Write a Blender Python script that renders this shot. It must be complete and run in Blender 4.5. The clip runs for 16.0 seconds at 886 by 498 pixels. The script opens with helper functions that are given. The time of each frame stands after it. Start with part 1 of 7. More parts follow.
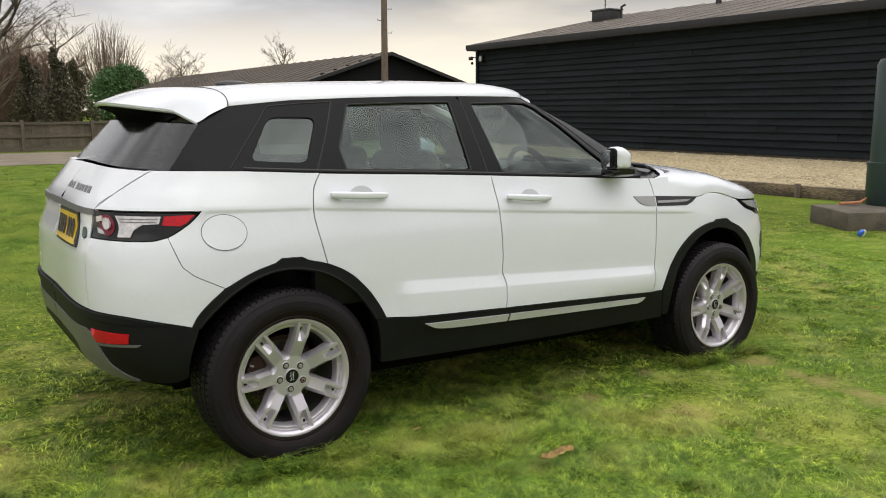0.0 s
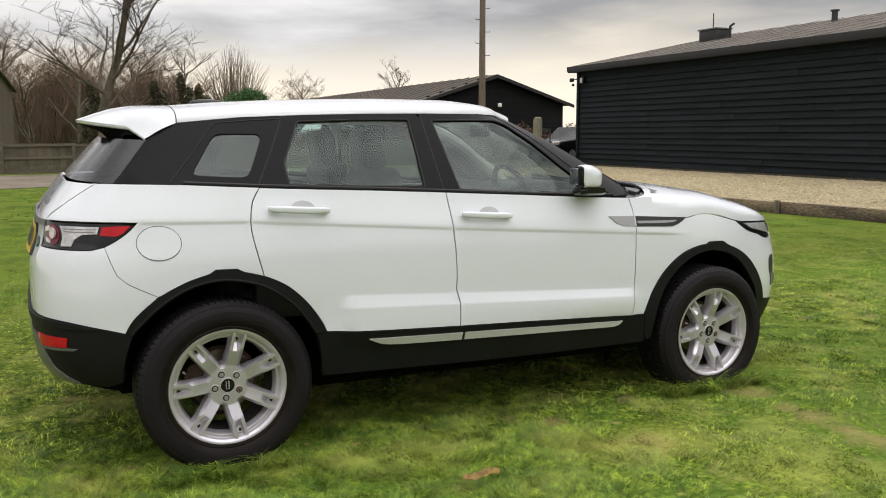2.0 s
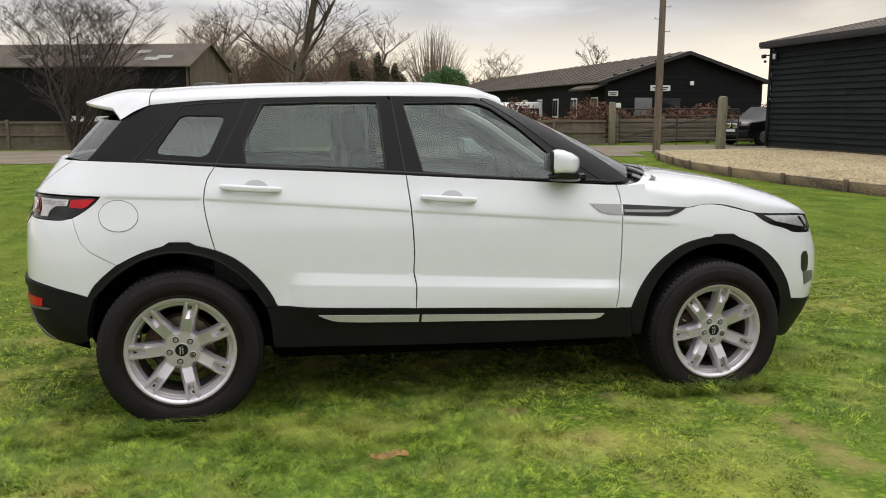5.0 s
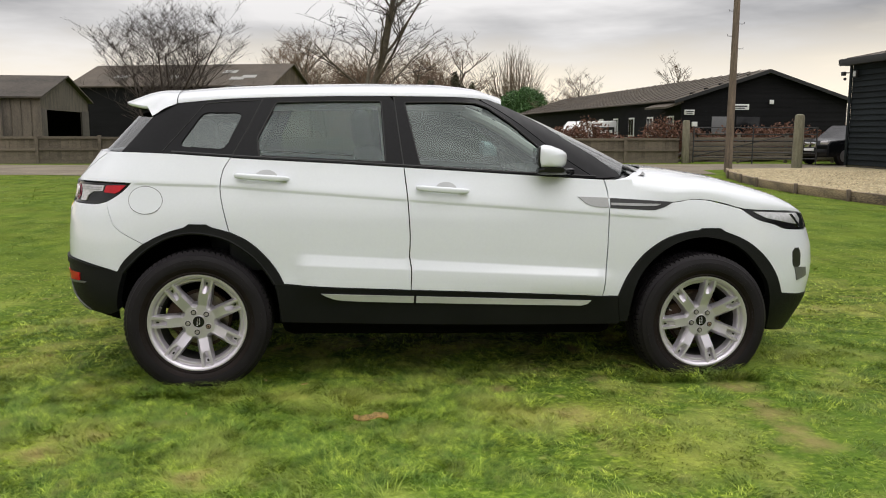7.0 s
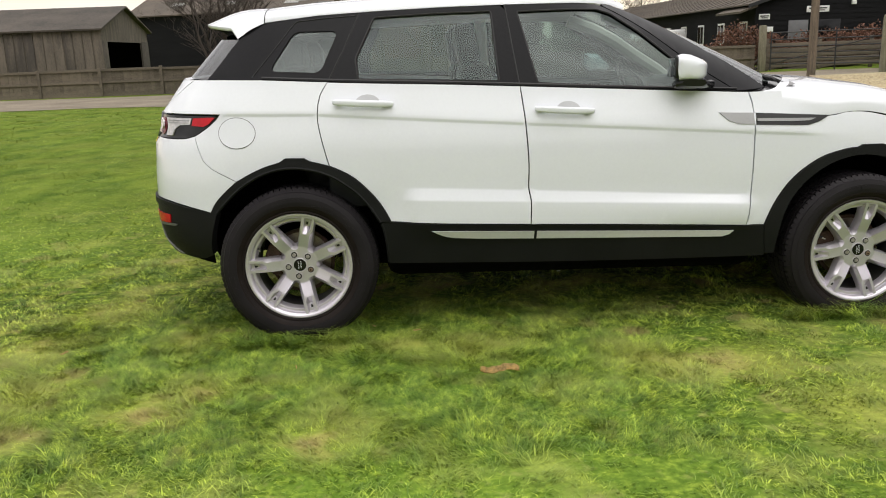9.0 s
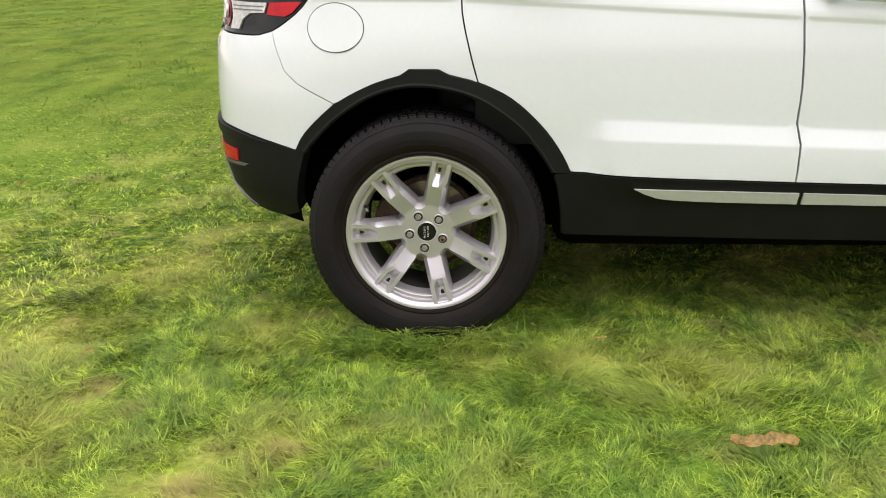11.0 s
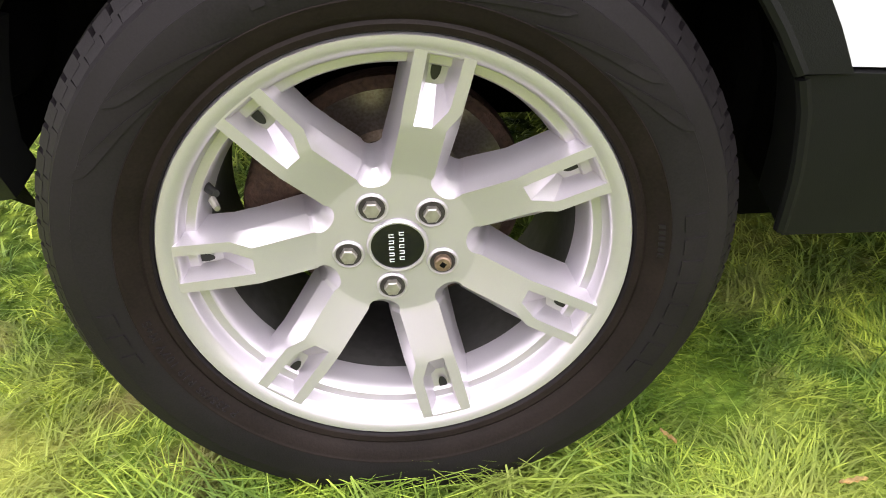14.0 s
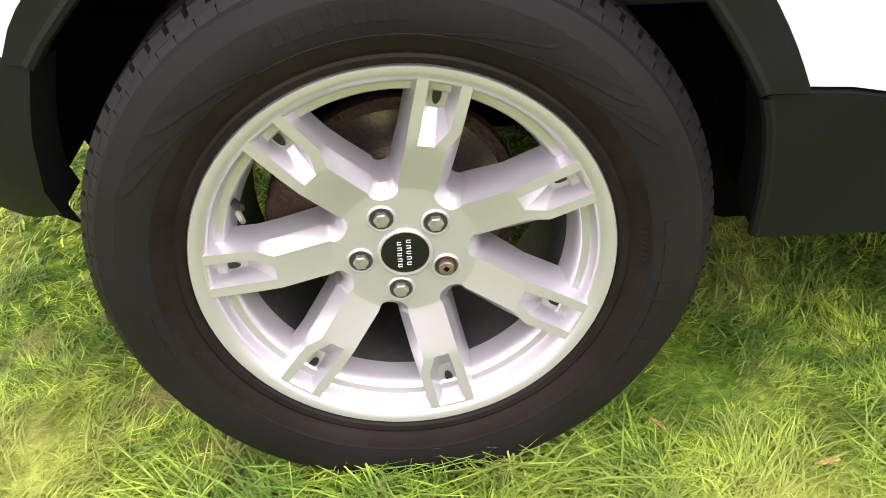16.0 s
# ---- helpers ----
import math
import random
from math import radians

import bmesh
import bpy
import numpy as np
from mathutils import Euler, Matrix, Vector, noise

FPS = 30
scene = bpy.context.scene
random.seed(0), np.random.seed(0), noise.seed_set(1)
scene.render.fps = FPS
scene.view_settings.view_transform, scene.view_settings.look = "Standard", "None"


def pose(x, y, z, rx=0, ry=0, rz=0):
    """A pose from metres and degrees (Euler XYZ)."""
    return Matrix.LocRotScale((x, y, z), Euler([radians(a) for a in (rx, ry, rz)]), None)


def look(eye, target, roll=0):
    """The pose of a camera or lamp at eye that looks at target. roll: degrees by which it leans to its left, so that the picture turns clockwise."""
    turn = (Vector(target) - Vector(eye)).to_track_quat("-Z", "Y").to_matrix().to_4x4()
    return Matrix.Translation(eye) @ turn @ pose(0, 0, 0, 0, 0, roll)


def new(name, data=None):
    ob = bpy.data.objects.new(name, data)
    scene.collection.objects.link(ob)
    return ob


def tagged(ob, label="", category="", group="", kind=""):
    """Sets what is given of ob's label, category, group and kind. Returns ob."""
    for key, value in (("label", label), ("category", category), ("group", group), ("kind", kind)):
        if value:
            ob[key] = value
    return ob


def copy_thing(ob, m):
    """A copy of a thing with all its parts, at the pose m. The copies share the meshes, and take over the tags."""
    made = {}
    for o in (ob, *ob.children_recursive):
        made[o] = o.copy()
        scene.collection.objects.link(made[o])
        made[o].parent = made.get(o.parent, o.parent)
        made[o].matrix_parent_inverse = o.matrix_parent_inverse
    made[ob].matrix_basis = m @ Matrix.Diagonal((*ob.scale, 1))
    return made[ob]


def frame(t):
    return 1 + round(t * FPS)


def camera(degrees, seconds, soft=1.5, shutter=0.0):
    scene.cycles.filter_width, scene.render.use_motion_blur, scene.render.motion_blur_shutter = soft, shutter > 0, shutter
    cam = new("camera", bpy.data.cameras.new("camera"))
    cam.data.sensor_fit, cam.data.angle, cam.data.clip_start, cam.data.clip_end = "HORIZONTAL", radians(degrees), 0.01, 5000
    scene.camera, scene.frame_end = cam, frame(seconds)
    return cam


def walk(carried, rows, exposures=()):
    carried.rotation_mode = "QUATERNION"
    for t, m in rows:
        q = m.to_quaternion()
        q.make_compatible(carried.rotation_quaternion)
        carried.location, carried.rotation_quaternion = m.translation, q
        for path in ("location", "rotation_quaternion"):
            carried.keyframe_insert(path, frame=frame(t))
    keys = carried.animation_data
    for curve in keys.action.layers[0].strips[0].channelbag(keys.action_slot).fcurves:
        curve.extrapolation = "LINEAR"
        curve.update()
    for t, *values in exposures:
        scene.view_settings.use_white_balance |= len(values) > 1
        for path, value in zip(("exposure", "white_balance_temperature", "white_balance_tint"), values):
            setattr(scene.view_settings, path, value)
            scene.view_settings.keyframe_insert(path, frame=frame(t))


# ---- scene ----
cam = camera(55.4, 16.0, 1.0)
PATH = [
    (0, (-1.329, -4.052, 1.446), (-0.24, -2.406, 1.119), -0.3),
    (0.5, (-1.191, -4.204, 1.421), (-0.156, -2.526, 1.088), -0.1),
    (1, (-1.038, -4.308, 1.426), (-0.062, -2.592, 1.104), -0.0),
    (1.5, (-0.848, -4.316, 1.423), (0.083, -2.571, 1.124), -0.2),
    (2, (-0.669, -4.425, 1.417), (0.186, -2.638, 1.143), -0.3),
    (2.5, (-0.462, -4.571, 1.428), (0.279, -2.733, 1.162), -1.2),
    (3, (-0.291, -4.625, 1.408), (0.362, -2.757, 1.119), -1.2),
    (3.5, (-0.099, -4.684, 1.417), (0.503, -2.804, 1.098), -0.7),
    (5.8, (0.637, -5.013, 1.435), (0.911, -3.055, 1.133), 0.9),
    (6, (0.696, -5.101, 1.392), (0.941, -3.137, 1.105), 1.1),
    (6.5, (0.75, -5.171, 1.363), (0.972, -3.201, 1.095), 0.7),
    (7, (0.755, -5.211, 1.322), (0.98, -3.243, 1.046), 0.2),
    (7.5, (0.76, -5.219, 1.301), (0.99, -3.257, 0.988), -0.3),
    (8, (0.751, -5.198, 1.309), (0.961, -3.24, 0.958), -1.1),
    (8.5, (0.68, -5.063, 1.297), (0.821, -3.109, 0.892), -1.3),
    (9, (0.511, -4.747, 1.309), (0.591, -2.802, 0.851), -2.1),
    (9.5, (0.444, -4.431, 1.259), (0.453, -2.498, 0.747), -2.0),
    (10, (0.375, -4.056, 1.261), (0.266, -2.141, 0.694), -1.7),
    (10.2, (0.343, -3.905, 1.236), (0.191, -2.001, 0.643), -1.6),
    (12.3, (0.045, -2.454, 1.223), (-0.01, -0.714, 0.239), -3.1),
    (12.5, (0.023, -2.296, 1.196), (0.004, -0.587, 0.158), -2.3),
    (13, (0.062, -2.018, 1.113), (-0.018, -0.348, 0.014), -1.8),
    (13.5, (0.072, -1.896, 1.071), (-0.005, -0.28, -0.105), -2.5),
    (14, (0.009, -1.65, 0.885), (0.096, -0.026, -0.28), -1.8),
    (14.5, (0.029, -1.571, 0.839), (0.109, 0.055, -0.322), -3.2),
    (15, (0.008, -1.574, 0.842), (0.142, 0.046, -0.323), -2.2),
    (15.5, (0.018, -1.571, 0.843), (0.102, 0.045, -0.332), -2.5),
    (16, (0.014, -1.722, 0.946), (0.076, -0.099, -0.22), -3.1),
]
walk(cam, [(t, look(eye, target, roll)) for t, eye, target, roll in PATH],
     exposures=[(0.0, 0.05, 6500, 10), (1.0, 0.12, 6500, 10), (2.0, 0.03, 6500, 10), (3.5, 0.0, 6500, 10), (7.5, 0.0, 6500, 10), (8.5, 0.16, 6550, 10), (9.0, 0.20, 6600, 10), (10.0, 0.27, 6700, 10), (12.3, 0.92, 6550, 12), (13.0, 1.16, 6500, 13), (13.5, 1.34, 6500, 14), (14.3, 1.34, 6400, 18), (15.5, 1.34, 6400, 18), (16.0, 1.42, 6500, 15)])

# ---- world, sun, exposure ----
world = bpy.data.worlds.new("overcast_sky")
scene.world = world
world.use_nodes = True
wn, wl = world.node_tree.nodes, world.node_tree.links
sky = wn.new("ShaderNodeTexSky")
sky.sky_type, sky.sun_disc = "NISHITA", False
sky.sun_elevation, sky.sun_rotation = radians(24), radians(200)
wc = wn.new("ShaderNodeTexCoord")
flat = wn.new("ShaderNodeMapping")
flat.inputs["Scale"].default_value = (1.0, 1.0, 5.0)
wl.new(wc.outputs["Generated"], flat.inputs["Vector"])
cloud = wn.new("ShaderNodeTexNoise")
cloud.inputs["Scale"].default_value, cloud.inputs["Detail"].default_value, cloud.inputs["Roughness"].default_value = 2.3, 6.0, 0.52
wl.new(flat.outputs[0], cloud.inputs["Vector"])
tone = wn.new("ShaderNodeValToRGB")
tone.color_ramp.elements[0].position, tone.color_ramp.elements[0].color = 0.40, (0.43, 0.42, 0.43, 1)
tone.color_ramp.elements[1].position, tone.color_ramp.elements[1].color = 0.62, (1.05, 1.02, 1.01, 1)
wl.new(cloud.outputs["Fac"], tone.inputs["Fac"])
# thinner, brighter cloud towards the horizon, all round
split = wn.new("ShaderNodeSeparateXYZ")
wl.new(wc.outputs["Generated"], split.inputs[0])
low_sky = wn.new("ShaderNodeValToRGB")
low_sky.color_ramp.elements[0].position, low_sky.color_ramp.elements[0].color = 0.050, (1, 1, 1, 1)
low_sky.color_ramp.elements[1].position, low_sky.color_ramp.elements[1].color = 0.115, (0, 0, 0, 1)
ragged_edge = wn.new("ShaderNodeMath")
ragged_edge.operation = "MULTIPLY_ADD"
ragged_edge.inputs[1].default_value = 0.16
shifted = wn.new("ShaderNodeMath")
shifted.operation = "SUBTRACT"
shifted.inputs[1].default_value = 0.08
wl.new(cloud.outputs["Fac"], ragged_edge.inputs[0]), wl.new(split.outputs["Z"], ragged_edge.inputs[2])
wl.new(ragged_edge.outputs[0], shifted.inputs[0]), wl.new(shifted.outputs[0], low_sky.inputs["Fac"])
glow = wn.new("ShaderNodeMix")
glow.data_type = "RGBA"
wl.new(low_sky.outputs["Color"], glow.inputs["Factor"])
wl.new(tone.outputs["Color"], glow.inputs[6])
glow.inputs[7].default_value = (1.32, 1.18, 0.97, 1)
lift = wn.new("ShaderNodeMapRange")
lift.inputs["From Min"].default_value, lift.inputs["From Max"].default_value = 0.12, 0.85
lift.inputs["To Min"].default_value, lift.inputs["To Max"].default_value = 1.0, 2.5
wl.new(split.outputs["Z"], lift.inputs["Value"])
overhead = wn.new("ShaderNodeVectorMath")
overhead.operation = "SCALE"
wl.new(glow.outputs[2], overhead.inputs[0])
wl.new(lift.outputs[0], overhead.inputs["Scale"])
haze = wn.new("ShaderNodeMix")
haze.data_type = "RGBA"
haze.inputs["Factor"].default_value = 0.93
scaled = wn.new("ShaderNodeVectorMath")
scaled.operation = "SCALE"
scaled.inputs["Scale"].default_value = 0.1
wl.new(sky.outputs[0], scaled.inputs[0])
wl.new(scaled.outputs[0], haze.inputs[6])
wl.new(overhead.outputs[0], haze.inputs[7])
wl.new(haze.outputs[2], wn["Background"].inputs["Color"])
wn["Background"].inputs["Strength"].default_value = 0.85

sun = new("sun", bpy.data.lights.new("sun", "SUN"))
sun.data.energy, sun.data.angle, sun.data.color = 1.45, radians(75), (1.0, 0.98, 0.95)
sun.matrix_world = look((2.4, -4.0, 12.6), (0, 0, 0))


# ---- materials ----
def mat(name, col, rough=0.5, metal=0.0, var=0.12, scale=6.0, bump=0.0, bscale=80.0, coat=0.0, spec=0.5, col2=None, stretch=(1, 1, 1), island=0.0):
    """A surface with variation at two scales, and fine relief."""
    m = bpy.data.materials.new(name)
    m.use_nodes = True
    n, l = m.node_tree.nodes, m.node_tree.links
    b = n["Principled BSDF"]
    b.inputs["Roughness"].default_value, b.inputs["Metallic"].default_value = rough, metal
    b.inputs["Coat Weight"].default_value, b.inputs["Coat Roughness"].default_value = coat, 0.04
    b.inputs["Specular IOR Level"].default_value = spec
    tc, mp = n.new("ShaderNodeTexCoord"), n.new("ShaderNodeMapping")
    mp.inputs["Scale"].default_value = stretch
    l.new(tc.outputs["Object"], mp.inputs["Vector"])
    a, c = n.new("ShaderNodeTexNoise"), n.new("ShaderNodeTexNoise")
    a.inputs["Scale"].default_value, a.inputs["Detail"].default_value = scale, 5
    c.inputs["Scale"].default_value, c.inputs["Detail"].default_value = bscale, 4
    l.new(mp.outputs[0], a.inputs["Vector"]), l.new(mp.outputs[0], c.inputs["Vector"])
    add = n.new("ShaderNodeMath")
    add.operation = "MULTIPLY_ADD"
    add.inputs[1].default_value = 0.5
    l.new(c.outputs["Fac"], add.inputs[0])
    half = n.new("ShaderNodeMath")
    half.operation = "MULTIPLY"
    half.inputs[1].default_value = 0.5
    l.new(a.outputs["Fac"], half.inputs[0]), l.new(half.outputs[0], add.inputs[2])
    ramp = n.new("ShaderNodeValToRGB")
    dark = col2 or tuple(v * (1 - var) for v in col)
    light = tuple(min(1, v * (1 + var * 0.6)) for v in col)
    ramp.color_ramp.elements[0].position, ramp.color_ramp.elements[0].color = 0.36, (*dark, 1)
    ramp.color_ramp.elements[1].position, ramp.color_ramp.elements[1].color = 0.62, (*light, 1)
    fac = add.outputs[0]
    if island:
        info, geo = n.new("ShaderNodeObjectInfo"), n.new("ShaderNodeNewGeometry")
        s = n.new("ShaderNodeMath")
        s.operation = "ADD"
        l.new(info.outputs["Random"], s.inputs[0]), l.new(geo.outputs["Random Per Island"], s.inputs[1])
        w = n.new("ShaderNodeMath")
        w.operation = "MULTIPLY_ADD"
        w.inputs[1].default_value = island
        l.new(s.outputs[0], w.inputs[0]), l.new(add.outputs[0], w.inputs[2])
        o = n.new("ShaderNodeMath")
        o.operation = "SUBTRACT"
        o.inputs[1].default_value = island
        l.new(w.outputs[0], o.inputs[0])
        fac = o.outputs[0]
    l.new(fac, ramp.inputs["Fac"])
    l.new(ramp.outputs["Color"], b.inputs["Base Color"])
    if bump:
        bp = n.new("ShaderNodeBump")
        bp.inputs["Strength"].default_value, bp.inputs["Distance"].default_value = bump, 0.01
        l.new(c.outputs["Fac"], bp.inputs["Height"])
        l.new(bp.outputs["Normal"], b.inputs["Normal"])
    return m


def glass(name, tint, rough=0.0, face=0.045, shine=(0.86, 0.95, 0.93)):
    """A thin pane: tinted, glossy by a share that grows towards a slanting view."""
    m = bpy.data.materials.new(name)
    m.use_nodes = True
    n, l = m.node_tree.nodes, m.node_tree.links
    n.remove(n["Principled BSDF"])
    t, g, f, x = n.new("ShaderNodeBsdfTransparent"), n.new("ShaderNodeBsdfGlossy"), n.new("ShaderNodeLayerWeight"), n.new("ShaderNodeMixShader")
    t.inputs["Color"].default_value = (*tint, 1)
    g.inputs["Roughness"].default_value, g.inputs["Color"].default_value = rough, (*shine, 1)
    f.inputs["Blend"].default_value = 0.5
    p, q = n.new("ShaderNodeMath"), n.new("ShaderNodeMath")
    p.operation, q.operation = "POWER", "MULTIPLY_ADD"
    p.inputs[1].default_value = 5.0
    q.inputs[1].default_value, q.inputs[2].default_value = 1 - face, face
    l.new(f.outputs["Facing"], p.inputs[0]), l.new(p.outputs[0], q.inputs[0])
    l.new(q.outputs[0], x.inputs[0]), l.new(t.outputs[0], x.inputs[1]), l.new(g.outputs[0], x.inputs[2])
    l.new(x.outputs[0], n["Material Output"].inputs["Surface"])
    return m


WHITE = mat("white_car_paint", (0.69, 0.712, 0.755), 0.24, var=0.02, scale=2, coat=0.8)
BLACK = mat("black_textured_plastic", (0.0074, 0.0077, 0.0080), 0.52, spec=0.17, var=0.3, scale=5, bump=0.15, bscale=700)
PIANO = mat("black_gloss_trim", (0.008, 0.008, 0.0085), 0.16, var=0.2, scale=3, spec=0.3, coat=0.15)
PILLAR = mat("black_satin_pillar", (0.0085, 0.0085, 0.0095), 0.36, spec=0.11, var=0.2, scale=3)
DARK = mat("dark_underbody", (0.0025, 0.0025, 0.0027), 0.9, spec=0.05, var=0.4, scale=9, bump=0.3)
SEAL = mat("black_rubber_seal", (0.008, 0.008, 0.008), 0.6, var=0.2)
SILVER = mat("silver_alloy_paint", (0.575, 0.545, 0.590), 0.31, 0.62, var=0.05, scale=5, bump=0.03, bscale=900, coat=0.15)
TRIM = mat("satin_silver_trim", (0.60, 0.60, 0.615), 0.34, 0.15, var=0.06, scale=7)
CUPGREY = mat("shaded_cup_paint", (0.42, 0.43, 0.44), 0.4, var=0.05, scale=7)
VENTGREY = mat("silver_grey_trim", (0.30, 0.30, 0.305), 0.36, 0.2, var=0.08, scale=7)
STEELGREY = mat("grey_satin_trim", (0.15, 0.15, 0.155), 0.38, 0.35, var=0.1, scale=7)
CHROME = mat("chrome", (0.75, 0.75, 0.76), 0.08, 1.0, var=0.05)
BOLT = mat("worn_zinc_bolt", (0.36, 0.34, 0.31), 0.42, 0.7, var=0.25, scale=60, bump=0.05)
BOLTCUP = mat("shaded_bolt_cup", (0.05, 0.046, 0.042), 0.6, 0.3, var=0.4, scale=60)
BOLTBROWN = mat("tarnished_locking_bolt", (0.24, 0.17, 0.12), 0.45, 0.6, var=0.4, scale=80, bump=0.1)
TYRE = mat("tyre_rubber", (0.0108, 0.0090, 0.0104), 0.56, spec=0.20, var=0.35, scale=9, bump=0.06, bscale=420)
BEAD = mat("tyre_bead_rubber", (0.0130, 0.0092, 0.0082), 0.55, spec=0.12, var=0.4, scale=14, bump=0.05, bscale=300)
DISC = mat("worn_brake_disc", (0.30, 0.265, 0.235), 0.32, 0.9, var=0.3, scale=10, col2=(0.22, 0.17, 0.13), bump=0.03, bscale=300)
RUST = mat("rusty_caliper", (0.085, 0.048, 0.032), 0.7, 0.3, var=0.5, scale=20, bump=0.5, bscale=150)
BARREL = mat("dark_rim_barrel", (0.045, 0.043, 0.042), 0.6, 0.2, var=0.35, scale=9, bump=0.05)
SEAT = mat("dark_leather", (0.020, 0.021, 0.023), 0.5, spec=0.3, var=0.2, scale=6, bump=0.1, bscale=300)
CREAM = mat("light_headlining", (0.58, 0.56, 0.50), 0.85, var=0.06, scale=4)
GLASS = glass("tinted_window_glass", (0.56, 0.70, 0.66), 0.0, 0.05)
DOORGLASS = glass("green_tinted_door_glass", (0.36, 0.45, 0.425), 0.0, 0.065)
SCREEN = glass("windscreen_glass", (0.60, 0.64, 0.62), 0.01, 0.07, (0.95, 0.96, 0.97))
PRIVACY = glass("dark_privacy_glass", (0.20, 0.245, 0.235), 0.0, 0.06)
REARSCREEN = glass("dark_rear_screen", (0.16, 0.175, 0.175), 0.16, 0.08, (0.95, 0.96, 0.97))
DULLRED = mat("dull_red_lamp_ring", (0.17, 0.012, 0.030), 0.28, var=0.2, scale=30, spec=0.3, coat=0.2)
RED = mat("red_lamp_lens", (0.46, 0.008, 0.016), 0.25, var=0.15, scale=20, spec=0.25, coat=0.1)
LAMPGREY = mat("lamp_reflector", (0.62, 0.60, 0.60), 0.20, 0.55, var=0.25, scale=50)
HEADCLEAR = mat("headlamp_reflector", (0.66, 0.66, 0.67), 0.22, 0.6, var=0.25, scale=26)
YELLOW = mat("yellow_plate", (0.62, 0.42, 0.025), 0.3, var=0.05)
INK = mat("black_print", (0.01, 0.01, 0.01), 0.4, var=0.1)
BADGEWHITE = mat("white_print", (0.75, 0.75, 0.75), 0.4, var=0.05)
BADGEGREEN = mat("dark_green_badge", (0.02, 0.06, 0.035), 0.3, var=0.1)

BOARD = mat("black_stained_weatherboard", (0.0125, 0.0165, 0.0190), 0.7, spec=0.14, var=0.65, scale=1.2, bump=0.5, bscale=26, stretch=(1, 0.35, 3.0), island=0.08)
BOARDFAR = mat("black_stained_boarding", (0.009, 0.009, 0.010), 0.75, spec=0.12, var=0.4, scale=1.0, bump=0.4, bscale=20, stretch=(0.4, 1, 3.0), island=0.1)
SHEET = mat("weathered_roof_sheet", (0.135, 0.115, 0.095), 0.9, var=0.35, scale=1.3, bump=0.4, bscale=18, col2=(0.075, 0.066, 0.056))
SHEETOLD = mat("mossy_dark_roof_sheet", (0.058, 0.048, 0.038), 0.92, var=0.5, scale=0.9, bump=0.5, bscale=12, col2=(0.030, 0.026, 0.021))
SHEETFAR = mat("brown_roof_sheet", (0.085, 0.068, 0.052), 0.9, var=0.4, scale=0.7, bump=0.3, bscale=9, col2=(0.055, 0.047, 0.037))
FASCIA = mat("black_fascia", (0.013, 0.013, 0.014), 0.6, var=0.3)
OLDWOOD = mat("grey_weathered_wood", (0.118, 0.098, 0.078), 0.85, var=0.5, scale=1.5, bump=0.6, bscale=22, stretch=(3, 3, 0.5), col2=(0.055, 0.047, 0.04), island=0.22)
BROWNWOOD = mat("brown_weathered_boards", (0.105, 0.080, 0.055), 0.88, var=0.45, scale=1.2, bump=0.5, bscale=18, stretch=(3, 3, 0.4), col2=(0.055, 0.043, 0.032))
FENCEWOOD = mat("weathered_fence_board", (0.122, 0.101, 0.074), 0.85, var=0.45, scale=1.6, bump=0.6, bscale=24, stretch=(0.5, 2, 3), col2=(0.075, 0.063, 0.047), island=0.14)
SLEEPER = mat("old_railway_sleeper", (0.27, 0.205, 0.125), 0.85, var=0.5, scale=2.2, bump=0.7, bscale=28, stretch=(2, 0.5, 2), col2=(0.075, 0.056, 0.042), island=0.12)
POLEWOOD = mat("telegraph_pole_wood", (0.15, 0.115, 0.085), 0.85, var=0.45, scale=3, bump=0.6, bscale=30, stretch=(3, 3, 0.3), col2=(0.075, 0.058, 0.044))
POSTWOOD = mat("green_grey_post", (0.19, 0.175, 0.12), 0.85, var=0.4, scale=4, bump=0.5, bscale=30, stretch=(3, 3, 0.5))
BARK = mat("grey_green_bark", (0.105, 0.088, 0.062), 0.9, var=0.5, scale=4, bump=0.6, bscale=40, col2=(0.05, 0.042, 0.03))
TWIG = mat("brown_twigs", (0.048, 0.037, 0.029), 0.9, var=0.4, scale=2)
FARTWIG = mat("far_brown_twigs", (0.150, 0.100, 0.066), 0.9, var=0.4, scale=0.8)
FANTWIG = mat("pale_brown_shoots", (0.19, 0.145, 0.105), 0.9, var=0.3, scale=0.8)
BLOSSOM = mat("pale_blossom", (0.42, 0.33, 0.31), 0.8, var=0.2)
IVY = mat("dark_evergreen", (0.070, 0.062, 0.030), 0.7, var=0.5, scale=1.6, island=0.2)
BUSH = mat("evergreen_bush", (0.050, 0.115, 0.030), 0.6, var=0.5, scale=2.5, island=0.2)
BEECH = mat("russet_hedge_leaf", (0.115, 0.052, 0.030), 0.8, var=0.5, scale=3, island=0.25)
STRAW = mat("olive_clipped_leaf", (0.27, 0.205, 0.10), 0.9, var=0.4, scale=5, bump=0.8, bscale=60, col2=(0.15, 0.11, 0.055))
STONE = mat("gravel_stones", (0.40, 0.33, 0.205), 0.9, var=0.45, scale=9, bscale=200, col2=(0.20, 0.165, 0.10), island=0.18)
GRAVEL = mat("pale_gravel", (0.37, 0.31, 0.185), 0.95, var=0.3, scale=5.0, bump=1.0, bscale=95, col2=(0.215, 0.19, 0.10))
TRACK = mat("muddy_gravel_track", (0.185, 0.155, 0.112), 0.95, var=0.35, scale=0.7, bump=0.8, bscale=40, col2=(0.115, 0.094, 0.066))
